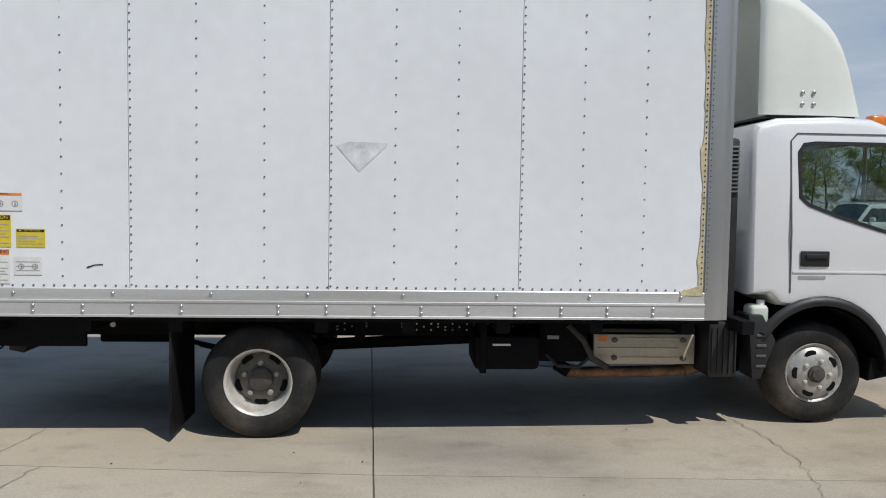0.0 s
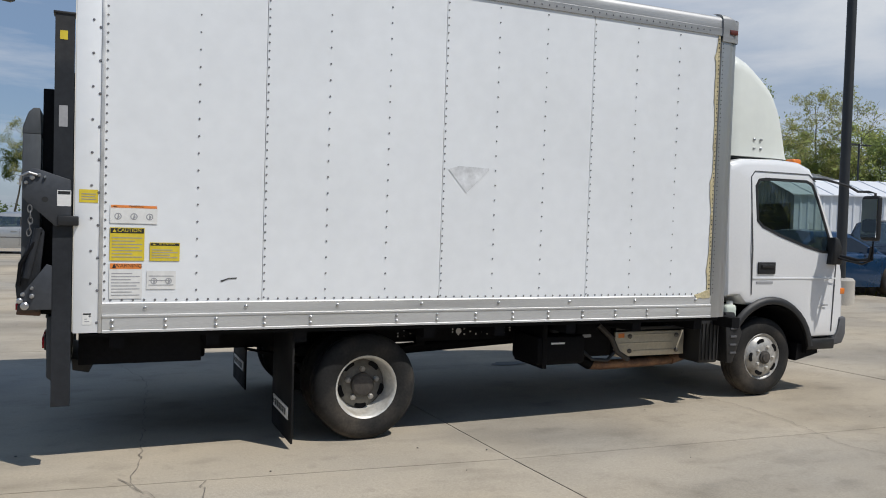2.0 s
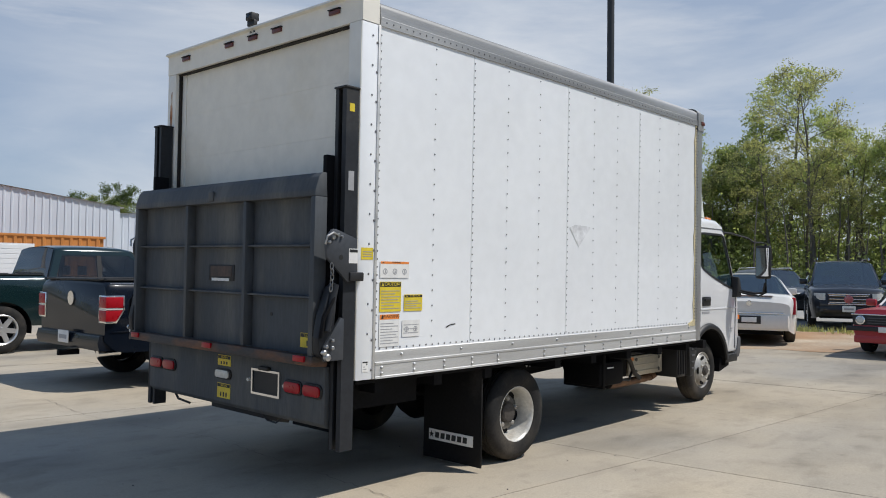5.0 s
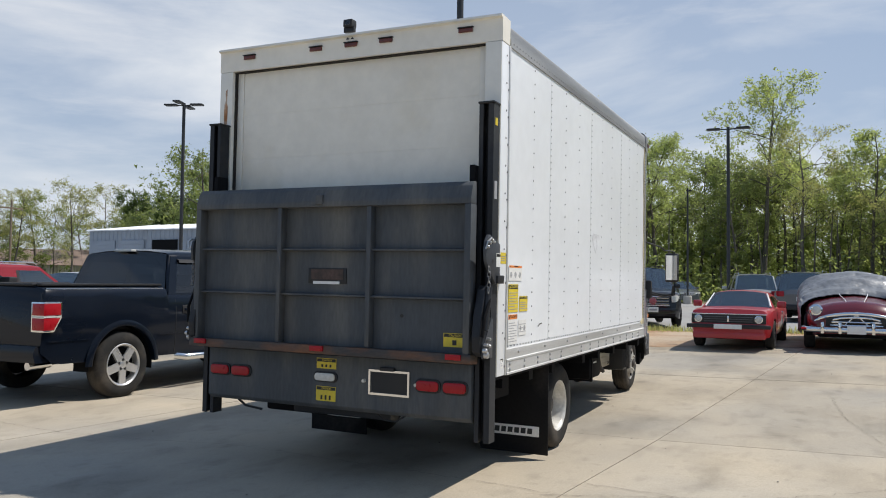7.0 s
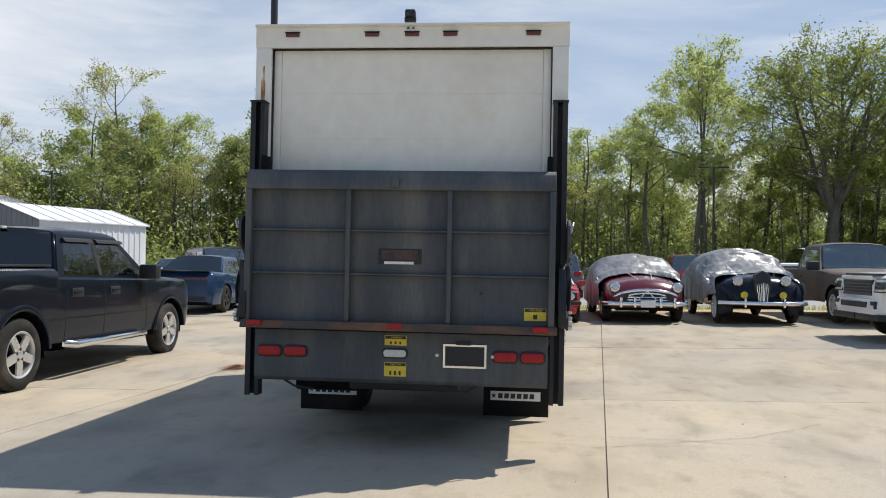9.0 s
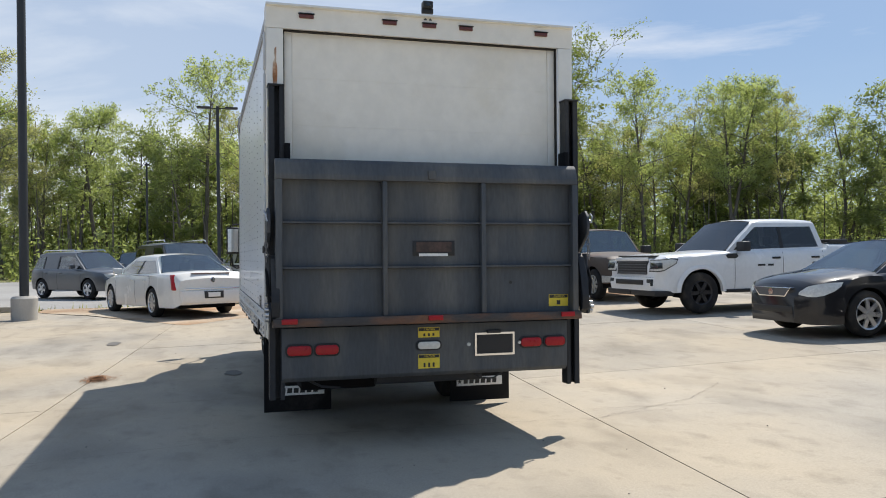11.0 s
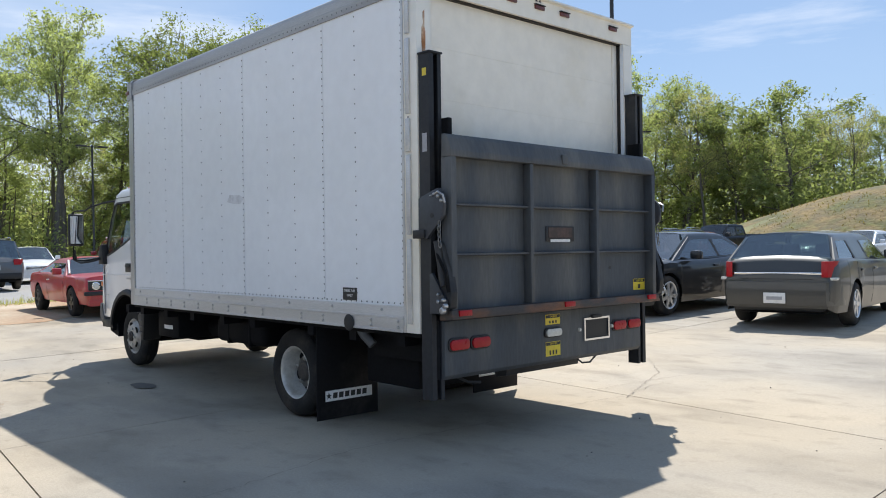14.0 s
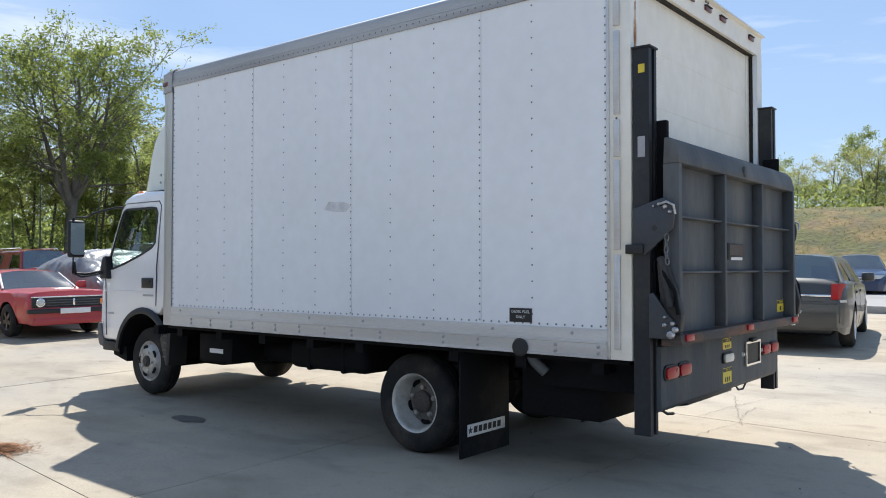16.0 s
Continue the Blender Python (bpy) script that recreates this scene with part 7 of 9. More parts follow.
def pickup_spec(wb=3.68, w=2.0, r=0.40, roof=1.86, belt=1.24, hood=1.20, bedtop=1.34, fo=0.93, ro=1.12, cab_back=-1.02, nose=None, **k):
    f, b = wb / 2 + fo, -wb / 2 - ro
    s = dict(wb=wb, w=w, r=r, gap=0.075, low=[(b, 0.62), (b + 0.15, 0.48), (f - 0.15, 0.42), (f, 0.48)],
             top=[(b, bedtop - 0.04), (b + 0.03, bedtop), (cab_back - 0.14, bedtop), (cab_back - 0.10, belt + 0.04), (wb / 2 - 0.80, belt), (wb / 2 - 0.4, hood + 0.01), (f - 0.22, hood - 0.05), (f - 0.05, hood - 0.14), (f, hood - 0.26)],
             plan=[(b, 0.955), (b + 0.05, 0.99), (0, 1.0), (wb / 2, 1.0), (f - 0.25, 0.97), (f - 0.05, 0.90), (f, 0.84)],
             cabin=(cab_back - 0.06, cab_back + 0.10, wb / 2 - 1.36, wb / 2 - 0.62, roof, w / 2 * 0.80, (wb / 2 - 1.98,)),
             bed=(b + 0.06, cab_back - 0.16), doors=(wb / 2 - 0.78, wb / 2 - 1.95, cab_back + 0.02), handles=(wb / 2 - 1.78, cab_back + 0.22), handle_z=belt - 0.16,
             mirror=(wb / 2 - 0.92, belt - 0.02), mirror_size=1.35, mirror_mat=M["plastic"], crown=0.03, bulge=0.014)
    s.update(k)
    return s


P = {}
P["black"] = paint("black car paint", (0.004, 0.007, 0.014), rough=0.3, coat=0.42, spec=0.1)
P["black_dusty"] = paint("dusty black car paint", (0.011, 0.012, 0.015), rough=0.4, coat=0.8, spec=0.15)
P["green"] = paint("dark green pearl paint", (0.006, 0.020, 0.022), rough=0.2)
P["white"] = paint("white car paint", (0.78, 0.78, 0.77), rough=0.25)
P["pearl"] = paint("pearl white paint", (0.76, 0.74, 0.69), rough=0.25)
P["red"] = paint("faded red paint", (0.42, 0.022, 0.028), rough=0.38, tint=(0.36, 0.035, 0.04))
P["maroon"] = paint("maroon paint", (0.115, 0.008, 0.014), rough=0.22)
P["olive"] = paint("grey-green metallic paint", (0.050, 0.050, 0.046), metal=0.15, rough=0.42)
P["grey"] = paint("grey metallic paint", (0.13, 0.135, 0.14), metal=0.5, rough=0.3)
P["silver"] = paint("silver metallic paint", (0.46, 0.46, 0.45), metal=0.6, rough=0.32)
P["navy"] = paint("navy blue paint", (0.015, 0.035, 0.09), rough=0.24)
P["blue"] = paint("blue metallic paint", (0.012, 0.045, 0.11), metal=0.3, rough=0.25)
P["brown"] = paint("faded brown and rust paint", (0.075, 0.055, 0.042), rough=0.6, coat=0.1, var=0.15, tint=(0.17, 0.07, 0.04))
P["dark_red"] = paint("dark red paint", (0.26, 0.015, 0.02), rough=0.25)


def rack(t, sh, x0, x1, y, z, mt):
    for s in (-1, 1):
        part("roof_rail", tube(bmesh.new(), [(x0, s * y, z), (x0 + 0.1, s * y, z + 0.06), (x1 - 0.1, s * y, z + 0.06), (x1, s * y, z)], 0.018, 8), mt, t)


# black crew-cab pickup beside the truck
spec = pickup_spec(spokes=5, rim_share=0.64, handle_mat=P["black"], belt=1.20, roof=1.80, handles=(0.14, -0.76),
                   cabin=(-1.08, -0.90, 0.50, 1.26, 1.80, 0.77, (-0.10,)))
t, sh = vehicle("pickup_truck", spec, pose(1.30, 11.69, -0.02), "black crew-cab pickup with alloy wheels and chrome step bars", "pickup", P["black"])
ends(t, sh, P["black"], lamp_f=(0.66, 0.92, 0.82, 1.08), grille=(0.62, 0.80, 1.10, M["chrome"], 3), bumper_f=(0.93, 0.50, 0.74, M["chrome"]), bumper_r=(0.93, 0.50, 0.70, P["black"]), plate_r=(0.56, 0.09))
for s in (-1, 1):
    x = sh.x0
    tl = part("tail_light", prism(bmesh.new(), [(x - 0.014, 1.175), (x + 0.215, 1.175), (x + 0.215, 1.0), (x + 0.12, 0.84), (x - 0.014, 0.84)], "y", s * 0.80, s * 1.010, 0.008), M["chrome"], t, "red tail light in a chrome surround")
    part("lens", prism(bmesh.new(), [(x - 0.020, 1.155), (x + 0.195, 1.155), (x + 0.195, 1.025), (x - 0.020, 1.025)], "y", s * 0.825, s * 1.016, 0.005), M["red_lens"], tl)
    part("lens", prism(bmesh.new(), [(x - 0.020, 0.995), (x + 0.19, 0.995), (x + 0.11, 0.862), (x - 0.020, 0.862)], "y", s * 0.825, s * 1.016, 0.005), M["red_lens"], tl)
    part("lens_band", prism(bmesh.new(), [(x - 0.019, 1.018), (x + 0.192, 1.018), (x + 0.192, 1.002), (x - 0.019, 1.002)], "y", s * 0.825, s * 1.014), M["clear_lens"], tl)
    part("step_bar", tube(bmesh.new(), [(-0.95, s * 0.93, 0.44), (-0.85, s * 1.04, 0.42), (0.9, s * 1.04, 0.42), (1.05, s * 0.93, 0.45)], 0.045, 12), M["chrome"], t, "chrome tubular step bar")
    for xa, xb in ((-0.80, -0.15), (-0.06, 0.62)):
        part("window_visor", prism(bmesh.new(), [(s * 0.79, 1.705), (s * 0.825, 1.69), (s * 0.84, 1.655), (s * 0.82, 1.665)], "x", xa, xb), M["plastic"], t)
    for xh in (0.14, -0.76):
        yh = sh.side_y(xh, 1.04)
        part("handle_bezel", cuboid(xh - 0.13, xh + 0.13, s * (yh - 0.01), s * (yh + 0.012), 0.985, 1.095, 0.01), M["plastic"], t)
    for xw in (-1.84, 1.84):
        rows = [[(xw + rr * math.cos(radians(d)), s * yy, 0.40 + rr * math.sin(radians(d)) * 0.99) for rr, yy in ((0.475, 0.93), (0.478, 1.006), (0.505, 1.014), (0.56, 0.985))] for d in range(2, 179, 8)]
        fb = bmesh.new()
        sheet(fb, rows)
        part("wheel_arch", fb, P["black"], t, "rounded wheel-arch lip", smooth=60)
part("tailgate_emblem", lathe(bmesh.new(), [(sh.x0 - 0.018, 0.09), (sh.x0 - 0.004, 0.09)], "x", (0, 0, 1.12), 20), M["chrome"], t)
part("exhaust_tip", rod(bmesh.new(), (sh.x0 + 0.02, -0.72, 0.46), (sh.x0 + 0.30, -0.72, 0.47), 0.045, 14), M["chrome"], t)
part("brake_lamp", cuboid(-0.99, -0.90, -0.16, 0.16, 1.80, 1.835, 0.008), M["clear_lens"], t)
part("tow_hitch", cuboid(sh.x0 - 0.16, sh.x0 + 0.1, -0.035, 0.035, 0.40, 0.47, 0.006), M["chassis"], t)
for x_a, x_b in ((-2.90, -2.36), (-1.30, 1.30), (2.36, 2.55)):
    side_run(t, "flank_crease", sh, x_a, x_b, 0.735, 0.014, 0.008, P["black"])
side_run(t, "bed_edge", sh, -2.90, -1.20, 1.315, 0.016, 0.006, M["chrome"])

# dark green pickup behind it
spec = pickup_spec(spokes=6, rim_share=0.64, handle_mat=P["green"], r=0.41, ro=0.93)
t, sh = vehicle("pickup_truck", spec, pose(0.86, 17.1, 0), "dark green four-wheel-drive pickup with bright alloy wheels", "pickup", P["green"])
ends(t, sh, P["green"], lamp_f=(0.66, 0.92, 0.82, 1.08), bumper_f=(0.93, 0.50, 0.74, M["chrome"]), bumper_r=(0.95, 0.50, 0.70, M["chrome"]))
for s in (-1, 1):
    tl = part("tail_light", cuboid(sh.x0 - 0.008, sh.x0 + 0.17, s * 0.845, s * 1.008, 0.96, 1.28, 0.02), M["clear_lens"], t)
    part("lens", cuboid(sh.x0 - 0.016, sh.x0 + 0.155, s * 0.86, s * 1.016, 0.985, 1.255, 0.012), M["red_lens"], tl)
lettering("4X4", 0.19, M["clear_lens"], t, pose(-2.36, -1.012, 1.17, 90, 0, 0), "bed_lettering")
part("lettering_bar", cuboid(-2.54, -2.18, -1.010, -1.002, 1.055, 1.075), M["grey_ink"], t)
part("exhaust_tip", rod(bmesh.new(), (sh.x0 + 0.02, -0.72, 0.46), (sh.x0 + 0.30, -0.72, 0.47), 0.045, 14), M["chrome"], t)
side_run(t, "window_trim", sh, -0.95, 1.1, 1.235, 0.02, 0.01, M["chrome"])

# blue sports sedan with a full-width lamp band
spec = sedan_spec(5.05, 3.05, 1.91, 0.36, 1.47, 0.98, 0.98, 1.06, rim=M["rim_dark"], tw=0.25)
t, sh = vehicle("sedan", spec, pose(13.4, 14.1, 0, 0, 0, 3), "dark blue sports sedan with a black spoiler", "car", P["blue"])
ends(t, sh, P["blue"], lamp_r=(0.25, 0.82, 0.86, 0.93), plate_r=(0.58, 0.014), lens_r=M["dark_red_lens"])
part("spoiler", prism(bmesh.new(), [(sh.x0 - 0.03, 1.10), (sh.x0 + 0.20, 1.08), (sh.x0 + 0.18, 1.05), (sh.x0 - 0.02, 1.085)], "y", -0.78, 0.78), M["plastic"], t)
part("tail_band", cuboid(sh.x0 - 0.012, sh.x0 + 0.03, -0.30, 0.30, 0.87, 0.92, 0.01), M["dark_red_lens"], t)
part("diffuser", cuboid(sh.x0 - 0.01, sh.x0 + 0.2, -0.70, 0.70, 0.34, 0.45, 0.02), M["plastic"], t)

# faded red seventies coupe
spec = sedan_spec(4.75, 2.77, 1.82, 0.33, 1.30, 0.92, 0.93, 0.96, fo=0.98, spokes=5, rim=M["rim_dark"], rim_share=0.6,
                  low=[(-2.385, 0.42), (-2.2, 0.30), (2.2, 0.28), (2.365, 0.36)], crown=0.03, bulge=0.035,
                  top=[(-2.385, 0.74), (-2.33, 0.92), (-2.2, 0.95), (-0.6, 0.98), (0.9, 0.92), (2.0, 0.91), (2.28, 0.90), (2.33, 0.86), (2.365, 0.60)],
                  plan=[(-2.385, 0.90), (-2.2, 0.96), (0, 1.0), (1.6, 0.98), (2.25, 0.92), (2.34, 0.88), (2.365, 0.84)],
                  cabin=(-1.75, -0.75, 0.28, 0.85, 1.29, 0.62, (-0.5,)), doors=(0.78, -0.55), handles=(-0.40,), handle_mat=M["chrome"])
t, sh = vehicle("coupe", spec, pose(11.12, 4.74, 0, 0, 0, 178) @ Matrix.Scale(0.87, 4), "faded red seventies coupe with a black grille", "car", P["red"], M["mid_glass"])
x = sh.x1
g = part("grille", cuboid(x - 0.05, x + 0.012, -0.80, 0.80, 0.60, 0.80, 0.012), M["ink"], t)
for k in range(3):
    part("grille_bar", cuboid(x + 0.012, x + 0.02, -0.52, 0.52, 0.635 + 0.05 * k, 0.65 + 0.05 * k), M["grey_plastic"], g)
part("grille_post", cuboid(x + 0.012, x + 0.03, -0.02, 0.02, 0.63, 0.77, 0.006), M["chrome"], g)
part("grille_edge", cuboid(x + 0.004, x + 0.022, -0.82, 0.82, 0.80, 0.82, 0.006), M["chrome"], g)
for s in (-1, 1):
    hl = part("headlight", lathe(bmesh.new(), [(x + 0.005, 0.09), (x + 0.03, 0.088), (x + 0.035, 0.07), (x + 0.02, 0.068), (x + 0.03, 0.03)], "x", (0, s * 0.65, 0.70), 20), M["chrome"], t, "round headlight")
    part("lens", lathe(bmesh.new(), [(x + 0.028, 0.068), (x + 0.04, 0.04), (x + 0.044, 0.01)], "x", (0, s * 0.65, 0.70), 16), M["clear_lens"], hl)
part("bumper", cuboid(x - 0.02, x + 0.10, -0.90, 0.90, 0.49, 0.575, 0.02), M["plastic"], t, "black front bumper")
pl = part("number_plate", cuboid(x + 0.10, x + 0.112, -0.30, 0.30, 0.475, 0.58, 0.004), M["white_decal"], t, "long pale front plate")
part("chin", cuboid(x - 0.25, x + 0.01, -0.78, 0.78, 0.25, 0.40, 0.03), P["red"], t)
for s in (-1, 1):
    part("windscreen_post", rod(bmesh.new(), (0.83, s * 0.75, 0.95), (0.30, s * 0.62, 1.25), 0.022, 8), M["white_decal"], t)

# old brown pickup
spec = pickup_spec(3.35, 1.98, 0.39, 1.80, 1.18, 1.14, 1.22, fo=0.85, ro=1.15, cab_back=-0.72, spokes=8, rim=M["rim_white"], rim_share=0.6, bulge=0.012,
                   cabin=(-0.80, -0.66, 0.33, 0.78, 1.78, 0.76, ()), doors=(0.82, -0.55), handles=(-0.35,), bed=(-2.75, -0.90))
t, sh = vehicle("pickup_truck", spec, pose(11.5, -2.5, 0, 0, 0, 180), "old brown pickup with rust and a pale bumper", "pickup", P["brown"], M["mid_glass"])
ends(t, sh, P["brown"], grille=(0.60, 0.72, 0.96, M["chrome"], 4), bumper_f=(0.98, 0.45, 0.62, M["rim_white"]))
for s in (-1, 1):
    hl = part("headlight", lathe(bmesh.new(), [(sh.x1 - 0.05, 0.11), (sh.x1 + 0.02, 0.10), (sh.x1 + 0.03, 0.05)], "x", (0, s * 0.76, 0.84), 18), M["chrome"], t)

# white crew-cab pickup with dark wheels
spec = pickup_spec(3.85, 2.04, 0.41, 1.87, 1.25, 1.21, 1.36, fo=0.98, ro=1.28, cab_back=-1.05, spokes=6, rim=M["rim_dark"], rim_share=0.6, handle_mat=M["plastic"])
t, sh = vehicle("pickup_truck", spec, pose(6.4, -3.6, 0, 0, 0, 90), "white crew-cab pickup with black wheels and grille", "pickup", P["white"])
ends(t, sh, P["white"], grille=(0.60, 0.80, 1.07, M["grey_plastic"], 5), bumper_f=(0.97, 0.46, 0.74, P["white"]), lamp_r=(0.80, 0.98, 0.95, 1.3))
for s in (-1, 1):
    part("rocker_step", cuboid(-1.05, 1.35, s * 0.93, s * 1.03, 0.40, 0.47, 0.015), M["plastic"], t)
part("grille_surround", cuboid(sh.x1 + 0.0, sh.x1 + 0.03, -0.66, 0.66, 1.06, 1.13, 0.012), P["white"], t)
part("air_intake", cuboid(sh.x1 + 0.06, sh.x1 + 0.09, -0.55, 0.55, 0.58, 0.68, 0.01), M["ink"], t)
block(t, "fog_lamp", sh.x1 - 0.02, sh.x1 + 0.07, 0.66, 0.84, 0.56, 0.70, M["ink"], 0.02)
x = sh.x1
for s in (-1, 1):
    hl = part("headlight", prism(bmesh.new(), [(x + 0.012, 0.845), (x - 0.14, 0.86), (x - 0.42, 1.00), (x - 0.46, 1.10), (x - 0.30, 1.115), (x - 0.03, 1.085)], "y", s * 0.66, s * 1.004, 0.012), M["ink"], t, "clear headlight in a black housing")
    part("lens", prism(bmesh.new(), [(x + 0.020, 0.865), (x - 0.13, 0.88), (x - 0.40, 1.01), (x - 0.43, 1.08), (x - 0.30, 1.095), (x - 0.015, 1.07)], "y", s * 0.69, s * 1.009, 0.006), M["clear_lens"], hl)
    part("lamp_bulb", prism(bmesh.new(), [(x + 0.024, 0.90), (x - 0.10, 0.91), (x - 0.10, 1.03), (x + 0.014, 1.03)], "y", s * 0.74, s * 1.013, 0.01), M["dark_glass"], hl)
    part("lower_valance", prism(bmesh.new(), [(x + 0.055, 0.36), (x + 0.065, 0.47), (x - 0.42, 0.47), (x - 0.36, 0.36)], "y", s * 0.02, s * 0.965, 0.015), M["plastic"], t)
    part("name_bar", cuboid(0.42, 0.60, s * 1.022, s * 1.027, 0.925, 0.965, 0.001), M["ink"], t)
    part("name_bar", cuboid(0.22, 0.36, s * 1.022, s * 1.027, 0.925, 0.965, 0.001), M["ink"], t)
    part("fender_vent", prism(bmesh.new(), [(1.06, 1.13), (1.10, 1.19), (1.30, 1.19), (1.35, 1.15), (1.31, 1.09), (1.12, 1.09)], "y", s * 1.0, s * 1.030, 0.008), M["ink"], t)
    for xw in (-1.925, 1.925):
        fb = bmesh.new()
        sheet(fb, [[(xw + rr * math.cos(radians(d)), s * yy, 0.41 + rr * math.sin(radians(d)) * 0.99) for rr, yy in ((0.485, 0.95), (0.488, 1.030), (0.53, 1.036), (0.58, 1.005))] for d in range(2, 179, 8)])
        part("wheel_arch", fb, P["white"], t, "rounded wheel-arch lip", smooth=60)
part("hood_deflector", cuboid(sh.x1 - 0.24, sh.x1 - 0.06, -0.70, 0.70, 1.14, 1.175, 0.012), M["ink"], t)
part("tool_box", cuboid(-1.75, -1.28, -0.92, 0.92, 1.37, 1.46, 0.015), M["ink"], t)

# black sedan with a mesh grille
spec = sedan_spec(4.92, 2.80, 1.84, 0.345, 1.43, 0.95, 0.95, 1.02, fo=0.98, spokes=7, rim_share=0.7, crown=0.07,
                  top=[(-2.54, 0.80), (-2.49, 0.96), (-2.38, 1.02), (-1.79, 1.025), (0, 0.96), (0.95, 0.96), (1.4, 0.94), (1.95, 0.865), (2.18, 0.80), (2.31, 0.72), (2.38, 0.58)],
                  plan=[(-2.54, 0.80), (-2.42, 0.92), (-2.04, 0.985), (-0.3, 1.0), (1.4, 0.99), (1.85, 0.95), (2.12, 0.86), (2.27, 0.72), (2.38, 0.50)])
t, sh = vehicle("sedan", spec, pose(1.95, -2.97, 0, 0, 0, 90), "glossy black sedan with seven-spoke wheels", "car", P["black_dusty"], M["mid_glass"])
ends(t, sh, P["black_dusty"], lamp_r=(0.50, 0.85, 0.80, 0.95), plate_r=(0.55, 0.01))
x = sh.x1
for s in (-1, 1):
    bm = bmesh.new()
    sheet(bm, [[(xx - 0.03, s * (yy - 0.03), zz0), (xx + 0.012, s * (yy + 0.010), zz0 + 0.01), (xx + 0.004, s * (yy + 0.006), lerp(zz0, zz1, 0.55)), (xx - 0.035, s * (yy - 0.02), zz1)]
               for xx, yy, zz0, zz1 in ((2.325, 0.52, 0.63, 0.70), (2.27, 0.645, 0.60, 0.765), (2.20, 0.735, 0.60, 0.79), (2.11, 0.80, 0.62, 0.81), (1.98, 0.858, 0.68, 0.82), (1.86, 0.878, 0.76, 0.82))])
    part("headlight", bm, M["clear_lens"], t, "swept-back clear headlight", smooth=60)
g = part("grille", prism(bmesh.new(), [(-0.42, 0.74), (0.42, 0.74), (0.30, 0.60), (-0.30, 0.60)], "x", x - 0.08, x + 0.012, 0.006), M["chrome"], t, "chrome-edged mesh grille")
part("grille_mesh", prism(bmesh.new(), [(-0.39, 0.73), (0.39, 0.73), (0.285, 0.615), (-0.285, 0.615)], "x", x + 0.010, x + 0.016), M["grey_plastic"], g)
part("emblem", lathe(bmesh.new(), [(x + 0.014, 0.05), (x + 0.028, 0.05)], "x", (0, 0, 0.675), 18), M["chrome"], g)
block(t, "fog_lamp", x - 0.26, x - 0.16, 0.62, 0.70, 0.38, 0.45, M["clear_lens"], 0.02)
part("air_intake", cuboid(x - 0.1, x + 0.008, -0.45, 0.45, 0.36, 0.46, 0.01), M["ink"], t)

# grey-green hatchback sedan, tail towards the truck
spec = sedan_spec(4.78, 2.85, 1.77, 0.33, 1.45, 0.95, 0.94, 1.04, fo=0.95, spokes=6, rim_share=0.66, bulge=0.03,
                  top=[(-2.405, 0.62), (-2.40, 0.70), (-2.37, 0.88), (-2.31, 1.0), (-2.22, 1.035), (-1.6, 1.03), (0, 0.97), (1.0, 0.95), (1.42, 0.91), (2.03, 0.80), (2.27, 0.70), (2.375, 0.54)],
                  plan=[(-2.405, 0.82), (-2.34, 0.89), (-2.2, 0.945), (-1.9, 0.985), (-0.3, 1.0), (1.42, 0.99), (1.93, 0.94), (2.22, 0.82), (2.375, 0.62)],
                  cabin=(-2.24, -1.86, 0.34, 1.18, 1.385, 0.63, (-0.40, -1.22)))
t, sh = vehicle("hatchback", spec, pose(-0.90, -3.12, 0, 0, 0, -82), "grey-green metallic hatchback with a chrome tailgate strip", "car", P["olive"], M["mid_glass"])
ends(t, sh, P["olive"], lamp_r=(0.63, 0.80, 0.76, 0.985), lamp_f=(0.5, 0.8, 0.6, 0.75), plate_r=(0.38, 0.085), bumper_r=(0.84, 0.34, 0.70, P["olive"]))
x = sh.x0
part("chrome_strip", cuboid(x + 0.008, x + 0.08, -0.63, 0.63, 0.795, 0.83, 0.008), M["chrome"], t)
for s in (-1, 1):
    xr = sh.end_x(0.74, False)
    part("reversing_lamp", prism(bmesh.new(), [(xr - 0.022, 0.715), (xr + 0.15, 0.715), (xr + 0.15, 0.757), (xr - 0.022, 0.757)], "y", s * 0.64, s * 0.822, 0.008), M["clear_lens"], t, "pale lower lamp")
part("tailgate_line", cuboid(x + 0.0, x + 0.04, -0.50, 0.50, 0.725, 0.735), M["ink"], t)
part("lower_valance", cuboid(x + 0.05, x + 0.3, -0.62, 0.62, 0.26, 0.36, 0.03), M["plastic"], t)

# pearl white saloon with tall lamps
spec = sedan_spec(5.20, 2.93, 1.88, 0.335, 1.40, 0.95, 0.94, 1.0, fo=1.02, spokes=9, rim_share=0.68)
t, sh = vehicle("sedan", spec, pose(12.53, 8.76, 0, 0, 0, 23), "pearl white saloon with tall red tail lights", "car", P["pearl"], M["mid_glass"])
ends(t, sh, P["pearl"], lamp_f=(0.5, 0.8, 0.60, 0.75), bumper_r=(0.86, 0.34, 0.62, P["pearl"]))
x = sh.x0
for s in (-1, 1):
    xr = sh.end_x(0.80, False)
    part("tail_light", prism(bmesh.new(), [(xr - 0.05, 0.63), (xr + 0.12, 0.63), (xr + 0.17, 0.97), (xr + 0.03, 0.97)], "y", s * 0.735, s * 0.872, 0.02), M["red_lens"], t, "tall narrow red tail light")
part("chrome_strip", cuboid(x - 0.02, x + 0.04, -0.64, 0.64, 0.64, 0.665, 0.008), M["chrome"], t)
part("boot_lamp", cuboid(x + 0.06, x + 0.12, -0.45, 0.45, 0.99, 1.0, 0.004), M["dark_red_lens"], t)
